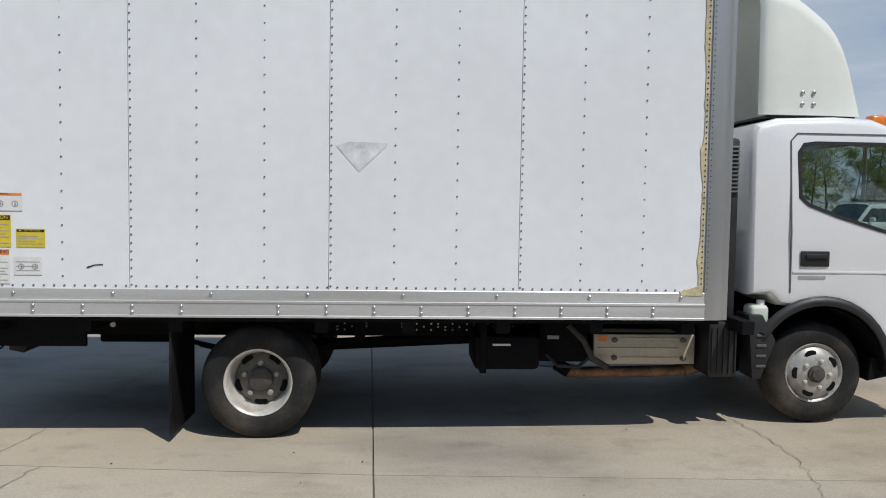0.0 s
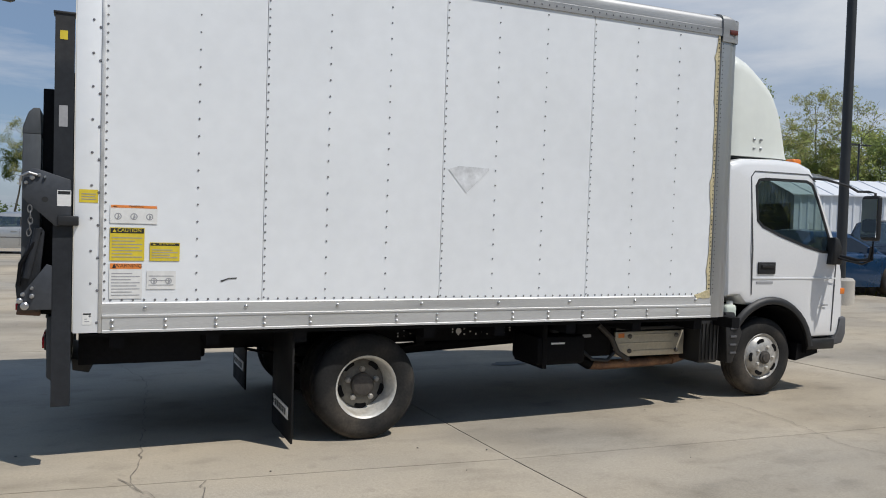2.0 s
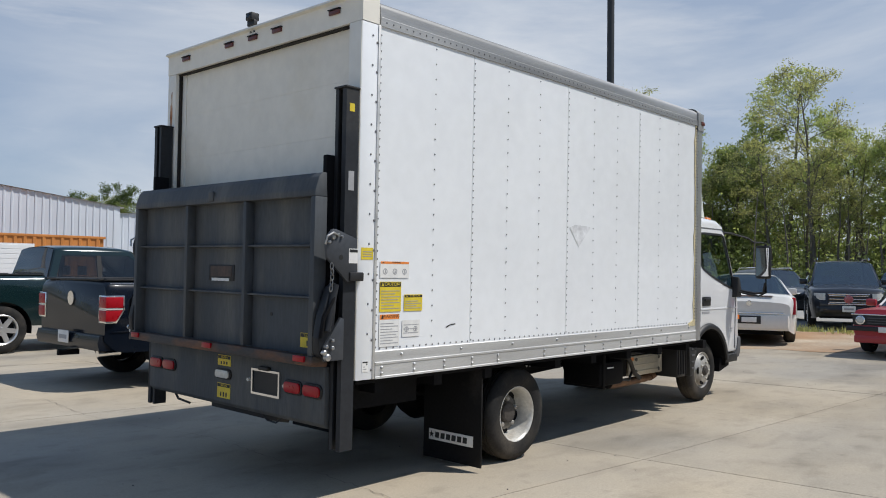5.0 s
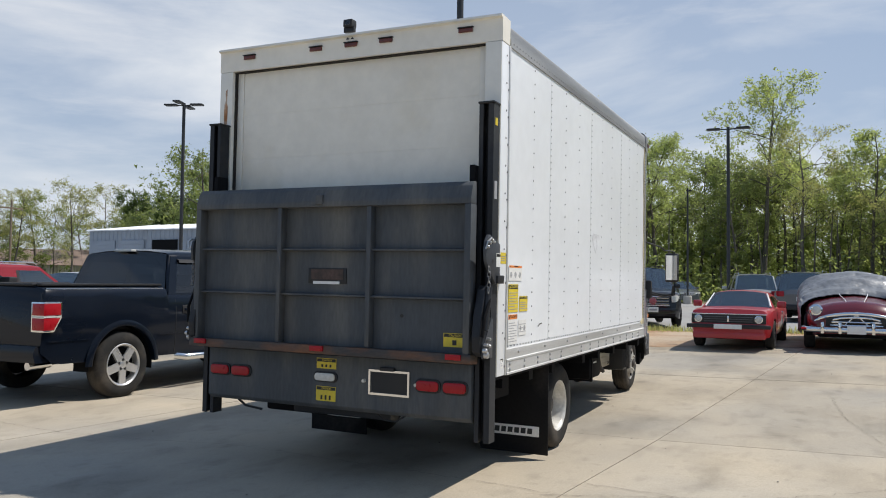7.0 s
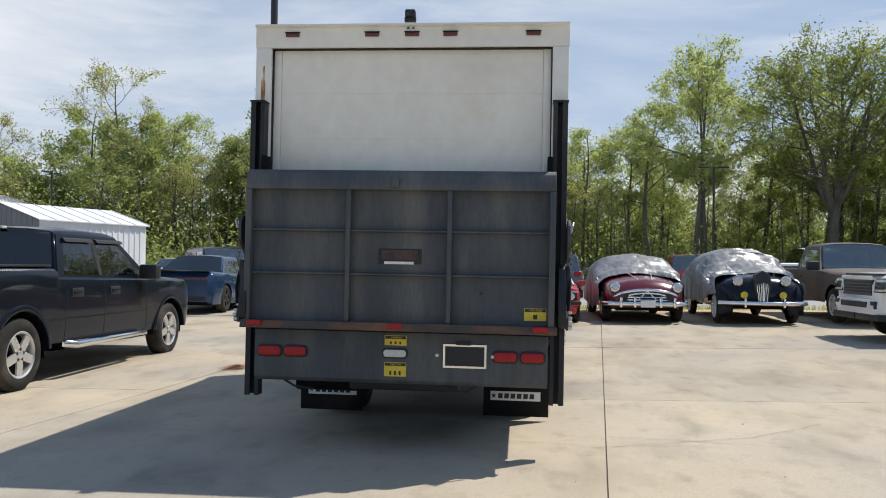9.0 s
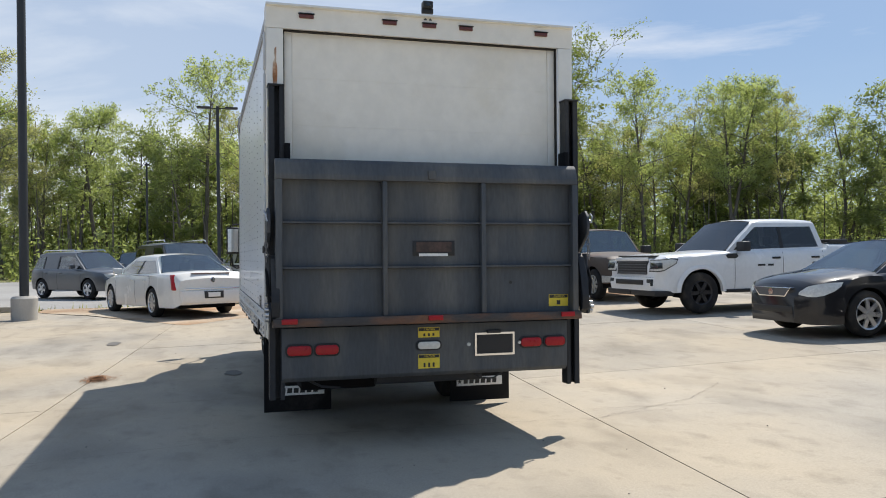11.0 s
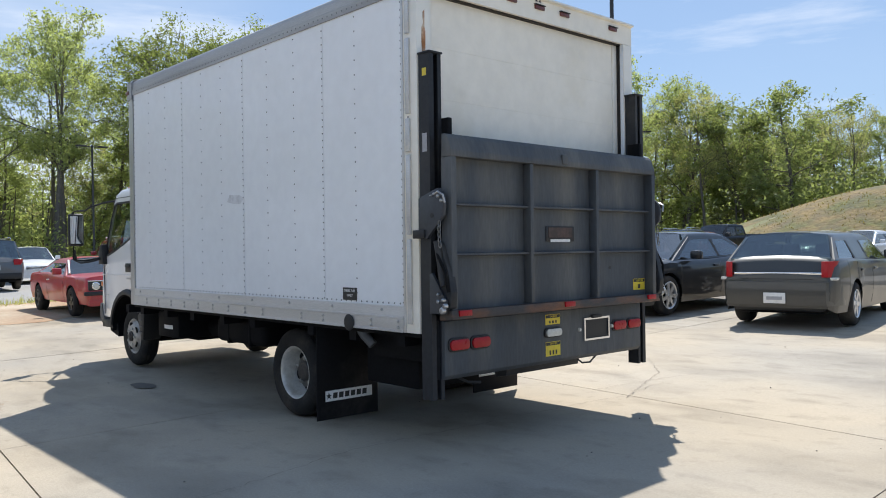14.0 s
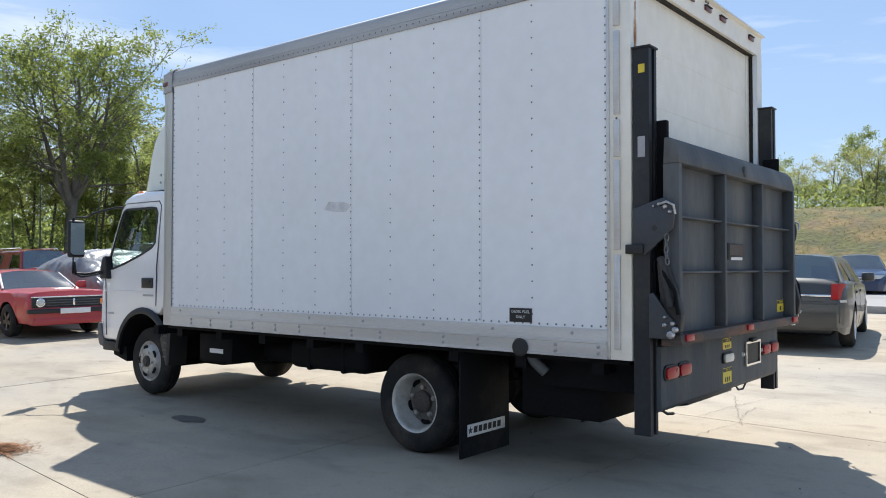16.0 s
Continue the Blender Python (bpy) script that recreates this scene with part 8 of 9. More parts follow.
part("emblem", lathe(bmesh.new(), [(x - 0.024, 0.05), (x - 0.004, 0.06)], "x", (0, 0, 0.84), 16), M["chrome"], t)
pl = part("plate_recess", cuboid(x - 0.085, x - 0.02, -0.22, 0.22, 0.44, 0.60, 0.01), M["ink"], t)
part("number_plate", cuboid(x - 0.093, x - 0.085, -0.14, 0.14, 0.47, 0.57, 0.003), M["white_decal"], pl)
block(t, "exhaust_tip", x + 0.02, x + 0.2, 0.45, 0.66, 0.30, 0.355, M["chrome"], 0.02)
side_run(t, "window_trim", sh, -1.5, 1.0, 0.935, 0.015, 0.008, M["chrome"])

# large dark utility vehicle
spec = suv_spec(5.1, 3.07, 1.95, 0.40, 1.83, 1.16, 1.14, fo=0.90, spokes=5)
t, sh = vehicle("utility_vehicle", spec, pose(18.94, 8.58, 0, 0, 0, 200), "large dark grey utility vehicle with a slatted grille", "car", P["black_dusty"], M["mid_glass"])
ends(t, sh, P["black_dusty"], lamp_f=(0.55, 0.86, 0.78, 0.96), lamp_r=(0.6, 0.9, 0.8, 1.1), grille=(0.48, 0.68, 0.94, M["chrome"], 3), bumper_f=(0.90, 0.42, 0.62, P["black_dusty"]), plate_f=(0.48, 0.08))
part("emblem", lathe(bmesh.new(), [(sh.x1 + 0.012, 0.12), (sh.x1 + 0.036, 0.11)], "x", (0, 0, 0.81), 20), M["chrome"], t)
rack(t, sh, -1.9, 0.4, 0.66, 1.86, M["chrome"])
# small grey crossover
spec = suv_spec(4.3, 2.62, 1.78, 0.34, 1.60, 1.02, 1.0)
t, sh = vehicle("crossover", spec, pose(22.4, 11.9, 0, 0, 0, 222), "small dark grey crossover with roof rails", "car", P["grey"], M["mid_glass"])
ends(t, sh, P["grey"], lamp_f=(0.48, 0.78, 0.72, 0.84), lamp_r=(0.5, 0.8, 0.85, 1.0), grille=(0.34, 0.62, 0.82, M["chrome"], 2))
rack(t, sh, -1.6, 0.3, 0.58, 1.62, M["chrome"])
# black people carrier
spec = suv_spec(5.1, 3.0, 1.97, 0.36, 1.80, 1.12, 1.08)
t, sh = vehicle("people_carrier", spec, pose(17.4, 15.3, 0, 0, 0, 214), "black people carrier with a wide windscreen", "car", P["black"], M["mid_glass"])
ends(t, sh, P["black"], lamp_f=(0.5, 0.86, 0.76, 0.90), grille=(0.46, 0.70, 0.84, M["chrome"], 2), plate_f=(0.45, 0.02), lamp_r=(0.7, 0.9, 0.9, 1.3))

# further vehicles along the road and in the lots behind
FAR = (
    ("sedan", "s", P["olive"], (-2.0, 28.3, 182), "grey saloon with a side moulding"),
    ("sedan", "s", P["silver"], (-5.2, 33.0, 175), "silver saloon in the far lot"),
    ("crossover", "u", P["dark_red"], (7.4, 23.6, 4), "dark red crossover behind the pickups"),
    ("sedan", "s", P["silver"], (12.4, 26.6, 14), "silver saloon behind the pickups"),
    ("crossover", "u", P["white"], (17.0, 28.5, 200), "white crossover behind the pickups"),
    ("crossover", "u", P["grey"], (24.9, 3.7, -4), "dark grey crossover seen from behind"),
    ("utility_vehicle", "u", P["black_dusty"], (31.5, 4.4, 175), "black off-road vehicle on the far side of the road"),
    ("crossover", "u", P["dark_red"], (25.0, -1.3, -4), "dark red crossover seen from behind"),
    ("sedan", "s", P["grey"], (52.0, 12.6, 205), "dark grey saloon by the woods"),
    ("utility_vehicle", "u", P["silver"], (28.6, 6.0, 10), "silver utility vehicle by the woods"),
    ("sedan", "s", P["navy"], (42.0, 4.8, 30), "navy saloon by the woods"),
    ("sedan", "s", P["white"], (28.0, 21.6, 15), "white saloon beside the garage"),
    ("crossover", "u", P["silver"], (33.0, 20.6, 12), "silver crossover beside the garage"),
    ("sedan", "s", P["white"], (30.5, 0.6, 170), "white saloon beyond the road"),
    ("crossover", "u", P["black"], (38.0, 11.5, 185), "black crossover beyond the road"),
    ("sedan", "s", P["white"], (33.0, 13.6, 20), "white saloon beyond the kerb"),
    ("sedan", "s", P["navy"], (1.9, -21.6, 100), "dark blue saloon below the bank"),
    ("crossover", "u", P["black_dusty"], (15.4, -25.5, 100), "black crossover below the bank"),
    ("sedan", "s", P["dark_red"], (11.4, -20.2, 95), "dark red saloon below the bank"),
    ("sedan", "s", P["white"], (6.0, -24.0, 90), "white saloon below the bank"),
    ("sedan", "s", P["silver"], (9.0, -27.2, 90), "silver saloon below the bank"),
    ("sedan", "s", P["grey"], (-3.0, -24.5, 88), "grey saloon below the bank"),
)
made = {}
for name, kind_, body_mat, (x, y, a), lab in FAR:
    key = (kind_, body_mat.name)
    if key in made:
        c = copy_thing(made[key], pose(x, y, rise(x, y) - 0.004, 0, 0, a))
        c.name = name
        tagged(c, lab, "car")
        continue
    sp = sedan_spec() if kind_ == "s" else suv_spec()
    t, sh = vehicle(name, sp, pose(x, y, 0, 0, 0, a), lab, "car", body_mat, M["mid_glass"])
    if kind_ == "s":
        ends(t, sh, body_mat, lamp_f=(0.48, 0.80, 0.62, 0.75), lamp_r=(0.45, 0.84, 0.80, 0.95), grille=(0.36, 0.56, 0.68, M["chrome"], 2), plate_r=(0.56, 0.012))
        side_run(t, "flank_moulding", sh, -1.0, 0.95, 0.60, 0.03, 0.012, M["grey_plastic"])
    else:
        ends(t, sh, body_mat, lamp_f=(0.48, 0.82, 0.74, 0.87), lamp_r=(0.55, 0.86, 0.86, 1.04), grille=(0.38, 0.62, 0.82, M["chrome"], 2), plate_r=(0.70, 0.012))
        rack(t, sh, -1.7, 0.3, 0.60, 1.70, M["chrome"])
        part("rear_bumper", cuboid(sh.x0 - 0.02, sh.x0 + 0.25, -0.80, 0.80, 0.40, 0.60, 0.04), M["plastic"], t)
    made[key] = t
spec = pickup_spec(3.6, 2.0, 0.41, 1.93, 1.30, 1.26, 1.38)
t, sh = vehicle("pickup_truck", spec, pose(15.6, -30.2, 0, 0, 0, 84), "black pickup with a chrome grille below the bank", "pickup", P["black"])
ends(t, sh, P["black"], lamp_f=(0.64, 0.92, 0.86, 1.08), grille=(0.58, 0.78, 1.14, M["chrome"], 6), bumper_f=(0.94, 0.48, 0.72, M["chrome"]))
t, sh = vehicle("pickup_truck", spec, pose(24.2, -6.4, 0, 0, 0, -88), "white crew-cab pickup parked along the road", "pickup", P["white"])
ends(t, sh, P["white"], lamp_f=(0.64, 0.92, 0.86, 1.08), lamp_r=(0.80, 0.97, 0.95, 1.3))


# ---- two old cars under tarpaulins ----
def drape(t, rows_n, cols_n, x0, x1, top, wide, hem, amp, seed, lab, bow=0.4):
    """A tarpaulin hung over a car: top and wide give its line along x, hem the height of its lower edge."""
    bm = bmesh.new()
    rows = []
    for i in range(rows_n + 1):
        x = lerp(x0, x1, i / rows_n)
        zt, w, zh = along(top, x), along(wide, x), along(hem, x)
        row = []
        for k in range(cols_n + 1):
            v = lerp(-1, 1, k / cols_n)
            a = v * math.pi / 2
            f = abs(v)
            # over the roof, then hanging down the flank
            y = w * math.sin(min(1, f * 1.25) * math.pi / 2) * (1 if v > 0 else -1)
            z = zh + (zt - zh) * (math.cos(min(1, f * 1.02) * math.pi / 2) ** 0.54)
            q = Vector((x * 1.7 + seed, v * 2.4, seed))
            ridge = lambda p_: 0.55 - 1.6 * abs(noise.noise(p_))
            fold = amp * (0.8 * noise.noise(q * 1.2) + 0.75 * ridge(Vector((x * 1.6 + v * 1.1, v * 1.3 - x, seed + 2))) + 0.55 * ridge(Vector((x * 3.4, v * 2.6 + x * 1.7, seed + 4))) + 0.25 * ridge(q * 5.0))
            edge = 0.05 * noise.noise(Vector((x * 3, 2 * (v > 0), seed + 9))) if f > 0.9 else 0
            row.append((x + bow * f * f * (i / rows_n) ** 3 + 0.6 * fold, y * (1 + 0.7 * fold), z + 0.6 * fold + edge))
        rows.append(row)
    sheet(bm, rows)
    gm = bmesh.ops.extrude_face_region(bm, geom=bm.faces[:])
    for v in gm["geom"]:
        if isinstance(v, bmesh.types.BMVert):
            v.co.y *= 0.99
            v.co.z -= 0.012
    return part("tarpaulin", bm, M["tarp"], t, lab, smooth=30)


# maroon fifties saloon
spec = sedan_spec(5.2, 3.15, 1.96, 0.36, 1.52, 1.02, 1.02, 1.0, fo=0.92, spokes=8, rim=M["rim_white"], rim_share=0.62, bulge=0.06, crown=0.16,
                  top=[(-2.705, 0.62), (-2.6, 0.85), (-2.2, 0.97), (-1.0, 1.02), (0.9, 1.0), (1.6, 0.94), (2.2, 0.86), (2.42, 0.72), (2.495, 0.55)],
                  plan=[(-2.705, 0.6), (-2.4, 0.84), (-1.5, 0.98), (0, 1.0), (1.5, 0.97), (2.2, 0.90), (2.4, 0.84), (2.495, 0.72)],
                  low=[(-2.705, 0.40), (-2.5, 0.30), (2.2, 0.28), (2.495, 0.36)],
                  cabin=(-2.0, -1.0, 0.30, 0.90, 1.50, 0.60, (-0.3,)), doors=(), handles=())
spec.pop("mirror")
CAR_A = pose(11.8, 2.6, 0, 0, 0, 181) @ Matrix.Scale(0.94, 4)
t, sh = vehicle("vintage_saloon", spec, CAR_A, "maroon fifties saloon half under a grey tarpaulin", "car", P["maroon"], M["mid_glass"])
x = sh.x1
for k, (z, z_end, w, r) in enumerate(((0.775, 0.53, 0.78, 0.034), (0.70, 0.52, 0.58, 0.026), (0.60, 0.585, 0.62, 0.022), (0.535, 0.52, 0.66, 0.022))):
    part("grille_bar", tube(bmesh.new(), [(x - 0.16 + 0.22 * math.cos(a), w * math.sin(a), z_end + (z - z_end) * math.cos(a)) for a in [lerp(-1.5, 1.5, i / 12) for i in range(13)]], r, 10), M["chrome"], t, "curved chrome grille bar")
part("grille_shadow", cuboid(x - 0.12, x + 0.012, -0.56, 0.56, 0.50, 0.74, 0.03), M["ink"], t)
part("bumper", tube(bmesh.new(), [(x - 0.30, -0.97, 0.44), (x - 0.02, -0.88, 0.44), (x + 0.10, -0.5, 0.44), (x + 0.12, 0, 0.44), (x + 0.10, 0.5, 0.44), (x - 0.02, 0.88, 0.44), (x - 0.30, 0.97, 0.44)], 0.055, 12), M["chrome"], t, "chrome bumper")
for y in (-0.62, -0.30, 0.30, 0.62):
    part("overrider", cuboid(x + 0.08, x + 0.17, y - 0.035, y + 0.035, 0.36, 0.60, 0.025), M["chrome"], t)
for s in (-1, 1):
    part("emblem_arm", rod(bmesh.new(), (x + 0.06, 0, 0.76), (x + 0.06, s * 0.20, 0.55), 0.014, 8), M["chrome"], t)
    hl = part("headlight", lathe(bmesh.new(), [(x - 0.28, 0.12), (x - 0.10, 0.125), (x - 0.08, 0.11), (x - 0.075, 0.10)], "x", (0, s * 0.73, 0.83), 22), M["chrome"], t, "round chrome-ringed headlight")
    part("lens", lathe(bmesh.new(), [(x - 0.085, 0.098), (x - 0.055, 0.06), (x - 0.048, 0.02)], "x", (0, s * 0.73, 0.83), 18), M["clear_lens"], hl)
    part("rope", tube(bmesh.new(), [(0.95, s * 0.30, 1.22), (1.5, s * 0.26, 1.13), (2.1, s * 0.18, 1.04), (x, s * 0.1, 0.74)], 0.008, 6), M["white_decal"], t)
part("bonnet_emblem", lathe(bmesh.new(), [(x + 0.02, 0.05), (x + 0.075, 0.045)], "x", (0, 0, 0.77), 16), M["chrome"], t)
pl = part("number_plate", cuboid(x + 0.165, x + 0.178, -0.17, 0.17, 0.37, 0.53, 0.004), M["white_decal"], t, "pale number plate")
tp = drape(t, 84, 88, -2.85, 1.30, [(-2.85, 0.6), (-2.5, 1.05), (-1.6, 1.46), (-0.8, 1.64), (0.2, 1.64), (0.7, 1.50), (1.05, 1.30), (1.30, 1.13)], [(-2.85, 0.7), (-2.4, 0.98), (0.3, 1.06), (1.30, 1.04)], [(-2.85, 0.35), (-1, 0.30), (0.2, 0.26), (0.8, 0.30), (1.30, 0.40)], 0.09, 3, "crumpled grey tarpaulin")
tp.parent = None
tp.matrix_basis = Matrix.Translation((0, 0, rise(11.8, 2.6))) @ CAR_A
tp.name = "tarpaulin"
tagged(tp, "crumpled silver-grey tarpaulin over a maroon car", "tarpaulin")

# black thirties saloon
spec = sedan_spec(5.0, 3.1, 1.86, 0.37, 1.65, 1.12, 1.12, 1.0, fo=0.70, spokes=10, rim=M["white_decal"], rim_share=0.74, tw=0.17, bulge=0.05, crown=0.14,
                  top=[(-2.75, 0.6), (-2.55, 0.9), (-2.0, 1.05), (-0.6, 1.14), (0.9, 1.12), (1.5, 1.02), (2.05, 0.92), (2.2, 0.80), (2.25, 0.6)],
                  plan=[(-2.75, 0.6), (-2.3, 0.88), (-1.2, 0.98), (0.2, 0.98), (1.0, 0.98), (1.9, 0.96), (2.15, 0.80), (2.25, 0.6)],
                  low=[(-2.75, 0.45), (-2.5, 0.36), (2.0, 0.36), (2.25, 0.45)],
                  cabin=(-2.1, -1.3, 0.15, 0.60, 1.66, 0.58, (-0.3,)), doors=(), handles=())
spec.pop("mirror")
CAR_B = pose(11.4, 0.1, 0, 0, 0, 179) @ Matrix.Scale(0.96, 4)
t, sh = vehicle("vintage_saloon", spec, CAR_B, "black thirties saloon under a grey tarpaulin", "car", P["black"], M["mid_glass"])
x = sh.x1
gr_t = part("grille", prism(bmesh.new(), [(-0.10, 0.50), (0.10, 0.50), (0.20, 0.85), (0.16, 1.12), (0, 1.22), (-0.16, 1.12), (-0.20, 0.85)], "x", x - 0.25, x + 0.02, 0.03), M["ink"], t, "tall vee grille")
for k in range(-3, 4):
    part("grille_bar", rod(bmesh.new(), (x + 0.03, 0.03 * k, 0.52), (x + 0.0, 0.05 * k, 1.12 - 0.02 * abs(k)), 0.012, 8), M["chrome"], gr_t)
part("bumper", tube(bmesh.new(), [(x - 0.05, -0.95, 0.48), (x + 0.14, -0.7, 0.48), (x + 0.20, 0, 0.47), (x + 0.14, 0.7, 0.48), (x - 0.05, 0.95, 0.48)], 0.05, 12), M["chrome"], t, "chrome bumper")
for y in (-0.42, 0.42):
    part("overrider", cuboid(x + 0.12, x + 0.21, y - 0.03, y + 0.03, 0.38, 0.60, 0.025), M["chrome"], t)
for s in (-1, 1):
    hl = part("headlight", lathe(bmesh.new(), [(x - 0.30, 0.03), (x - 0.18, 0.10), (x - 0.06, 0.12), (x - 0.05, 0.105)], "x", (0, s * 0.52, 0.98), 20), M["chrome"], t)
    part("lens", lathe(bmesh.new(), [(x - 0.055, 0.103), (x - 0.03, 0.06), (x - 0.024, 0.02)], "x", (0, s * 0.52, 0.98), 18), M["clear_lens"], hl)
    fl = part("fog_lamp", lathe(bmesh.new(), [(x + 0.0, 0.05), (x + 0.08, 0.08), (x + 0.09, 0.06)], "x", (0, s * 0.42, 0.66), 16), M["yellow"], t, "yellow fog lamp")
    fen = bmesh.new()
    rows = []
    for d in range(-20, 181, 12):
        a = radians(d)
        rows.append([(1.55 + rr * math.cos(a), s * yy, 0.40 + rr * math.sin(a)) for rr, yy in ((0.50, 0.60), (0.56, 0.66), (0.58, 0.78), (0.56, 0.90), (0.47, 0.96))])
    sheet(fen, rows)
    part("front_wing", fen, P["black"], t, "rounded black wing", smooth=60)
    part("rope", tube(bmesh.new(), [(0.9, s * 0.5, 1.35), (1.6, s * 0.42, 1.12), (x + 0.10, s * 0.40, 0.55)], 0.008, 6), M["white_decal"], t)
tp = drape(t, 84, 88, -2.9, 1.55, [(-2.9, 0.7), (-2.5, 1.15), (-1.7, 1.58), (-0.8, 1.74), (0.1, 1.72), (0.6, 1.48), (1.1, 1.26), (1.55, 1.12)], [(-2.9, 0.7), (-2.4, 0.95), (0.3, 1.0), (1.2, 1.0), (1.55, 0.95)], [(-2.9, 0.45), (-1, 0.42), (0.3, 0.42), (1.0, 0.52), (1.55, 0.66)], 0.11, 11, "crumpled grey tarpaulin")
tp.parent = None
tp.matrix_basis = Matrix.Translation((0, 0, rise(11.4, 0.1))) @ CAR_B
tp.name = "tarpaulin"
tagged(tp, "crumpled silver-grey tarpaulin over a black car", "tarpaulin")


# ---- trees ----
def leaf_blade(verts, faces, r, p, s):
    """One small pointed leaf at p."""
    nrm = Vector((r.gauss(0, 1), r.gauss(0, 1), r.gauss(0.6, 1))).normalized()
    tn = nrm.orthogonal().normalized()
    tn.rotate(Matrix.Rotation(r.uniform(0, 6.28), 3, nrm))
    bt = nrm.cross(tn)
    i = len(verts)
    verts += [p - tn * s, p + tn * s * 0.35 + bt * s * 0.75, p + tn * s - bt * s * 0.35]
    faces.append((i, i + 1, i + 2))


def limb_tube(verts, faces, pts, radii, seg):
    """A tapering limb through the points, open at both ends."""
    start = len(verts)
    for i, p in enumerate(pts):
        d = (pts[min(i + 1, len(pts) - 1)] - pts[max(i - 1, 0)]).normalized()
        a = d.orthogonal().normalized()
        b = d.cross(a)
        verts += [p + (a * math.cos(6.2832 * k / seg) + b * math.sin(6.2832 * k / seg)) * radii[i] for k in range(seg)]
    for i in range(len(pts) - 1):
        for k in range(seg):
            u, v = start + i * seg + k, start + i * seg + (k + 1) % seg
            faces.append((u, v, v + seg, u + seg))


def tree_template(seed, h, crown_lo, spread, kinds, leaf, n_leaf, limbs=13, trunk_r=0.18, up=0.65, fork=0, pine=False, clump=0.26, split=4):
    """Trunk, forking limbs and branches as one skin, and tight clumps of small leaves round the twigs; gives the two meshes."""
    r = random.Random(seed)
    wv, wf = [], []
    twigs = []

    def shoot(base, d, ln, r0, level, bend=0.14):
        """A limb that bends upwards and carries smaller ones; its last twigs carry leaves."""
        n = (4, 3, 2)[level]
        pts, p = [base], base
        for k in range(n):
            d = (d + Vector((r.gauss(0, bend), r.gauss(0, bend), r.gauss(0.04 if not pine else 0.0, bend)))).normalized()
            p = p + d * (ln / n)
            pts.append(p)
        limb_tube(wv, wf, pts, [lerp(r0, max(0.010, r0 * 0.3), k / n) for k in range(n + 1)], (6, 4, 3)[level])
        if level >= 2:
            twigs.append((pts[1], pts[-1]))
            return
        for q in range(split if level else split + 1):
            u = lerp(0.28, 0.97, (q + r.random()) / (split + 1 - min(level, 1)))
            i = min(int(u * n), n - 1)
            b = pts[i].lerp(pts[i + 1], u * n - i)
            side = d.orthogonal().normalized()
            side.rotate(Matrix.Rotation(q * 2.4 + r.uniform(-0.6, 0.6), 3, d))
            shoot(b, (d * 0.9 + side * r.uniform(0.5, 1.0) + Vector((0, 0, 0.06))).normalized(), ln * (0.66 - 0.25 * u) * r.uniform(0.75, 1.2), max(0.016, r0 * (0.55 - 0.2 * u)), level + 1)
        twigs.append((pts[-2], pts[-1]))

    trunks = [(Vector((0, 0, 0)), Vector((r.gauss(0, 0.04), r.gauss(0, 0.04), 1)).normalized(), h, trunk_r)]
    for k in range(fork):
        a = 6.28 * k / fork + r.random()
        trunks.append((Vector((0, 0, h * 0.34)), Vector((0.5 * math.cos(a), 0.5 * math.sin(a), 1)).normalized(), h * r.uniform(0.52, 0.66), trunk_r * 0.6))
    for base, d, hh, tr in trunks:
        n = 8
        pts, p = [base], base
        for k in range(n):
            d = (d + Vector((r.gauss(0, 0.06), r.gauss(0, 0.06), 0.05))).normalized()
            p = p + d * (hh * 0.94 / n)
            pts.append(p)
        rad = [tr * (1 - 0.88 * (k / n) ** 0.9) + 0.012 for k in range(n + 1)]
        if base.z == 0:
            rad[0] *= 1.35
        limb_tube(wv, wf, pts, rad, 7)
        m = limbs if base.z == 0 else max(4, limbs // 2)
        for k in range(m):
            u = lerp(crown_lo if base.z == 0 else 0.25, 0.97, (k + r.random() * 0.8) / m)
            i = min(int(u * n), n - 1)
            b = pts[i].lerp(pts[i + 1], u * n - i)
            a = k * 2.4 + r.uniform(-0.5, 0.5)
            v = max(0, (u - crown_lo) / (1 - crown_lo))
            ln = spread * (0.55 + 1.2 * v - 1.45 * v * v if not pine else 1.0 - 0.6 * v) * r.uniform(0.6, 1.25)
            lift = up * r.uniform(0.6, 1.3) if not pine else r.uniform(-0.05, 0.3)
            shoot(b, Vector((math.cos(a), math.sin(a), lift)).normalized(), ln, max(0.03, 0.42 * rad[i]), 0 if ln > 1.6 else 1)
        twigs.append((pts[-2], pts[-1]))
    wood = bpy.data.meshes.new("trunk")
    wood.from_pydata([tuple(v) for v in wv], [], wf)
    wood.polygons.foreach_set("use_smooth", [True] * len(wood.polygons))
    wood.materials.append(M["bark"])
    verts, faces = [], []
    per = n_leaf / len(twigs)
    for a, b in twigs:
        full = r.choice((0.25, 0.6, 0.9, 1.1, 1.4, 1.75))
        c = clump * r.uniform(0.6, 1.5)
        for k in range(int(per * full + r.random())):
            p = a.lerp(b, r.uniform(0.1, 1.12)) + Vector((r.gauss(0, c), r.gauss(0, c), r.gauss(0, c * 0.7)))
            leaf_blade(verts, faces, r, p, leaf * r.uniform(0.6, 1.35))
    me = bpy.data.meshes.new("crown")
    me.from_pydata([tuple(v) for v in verts], [], faces)
    me.materials.append(M[kinds])
    return wood, me


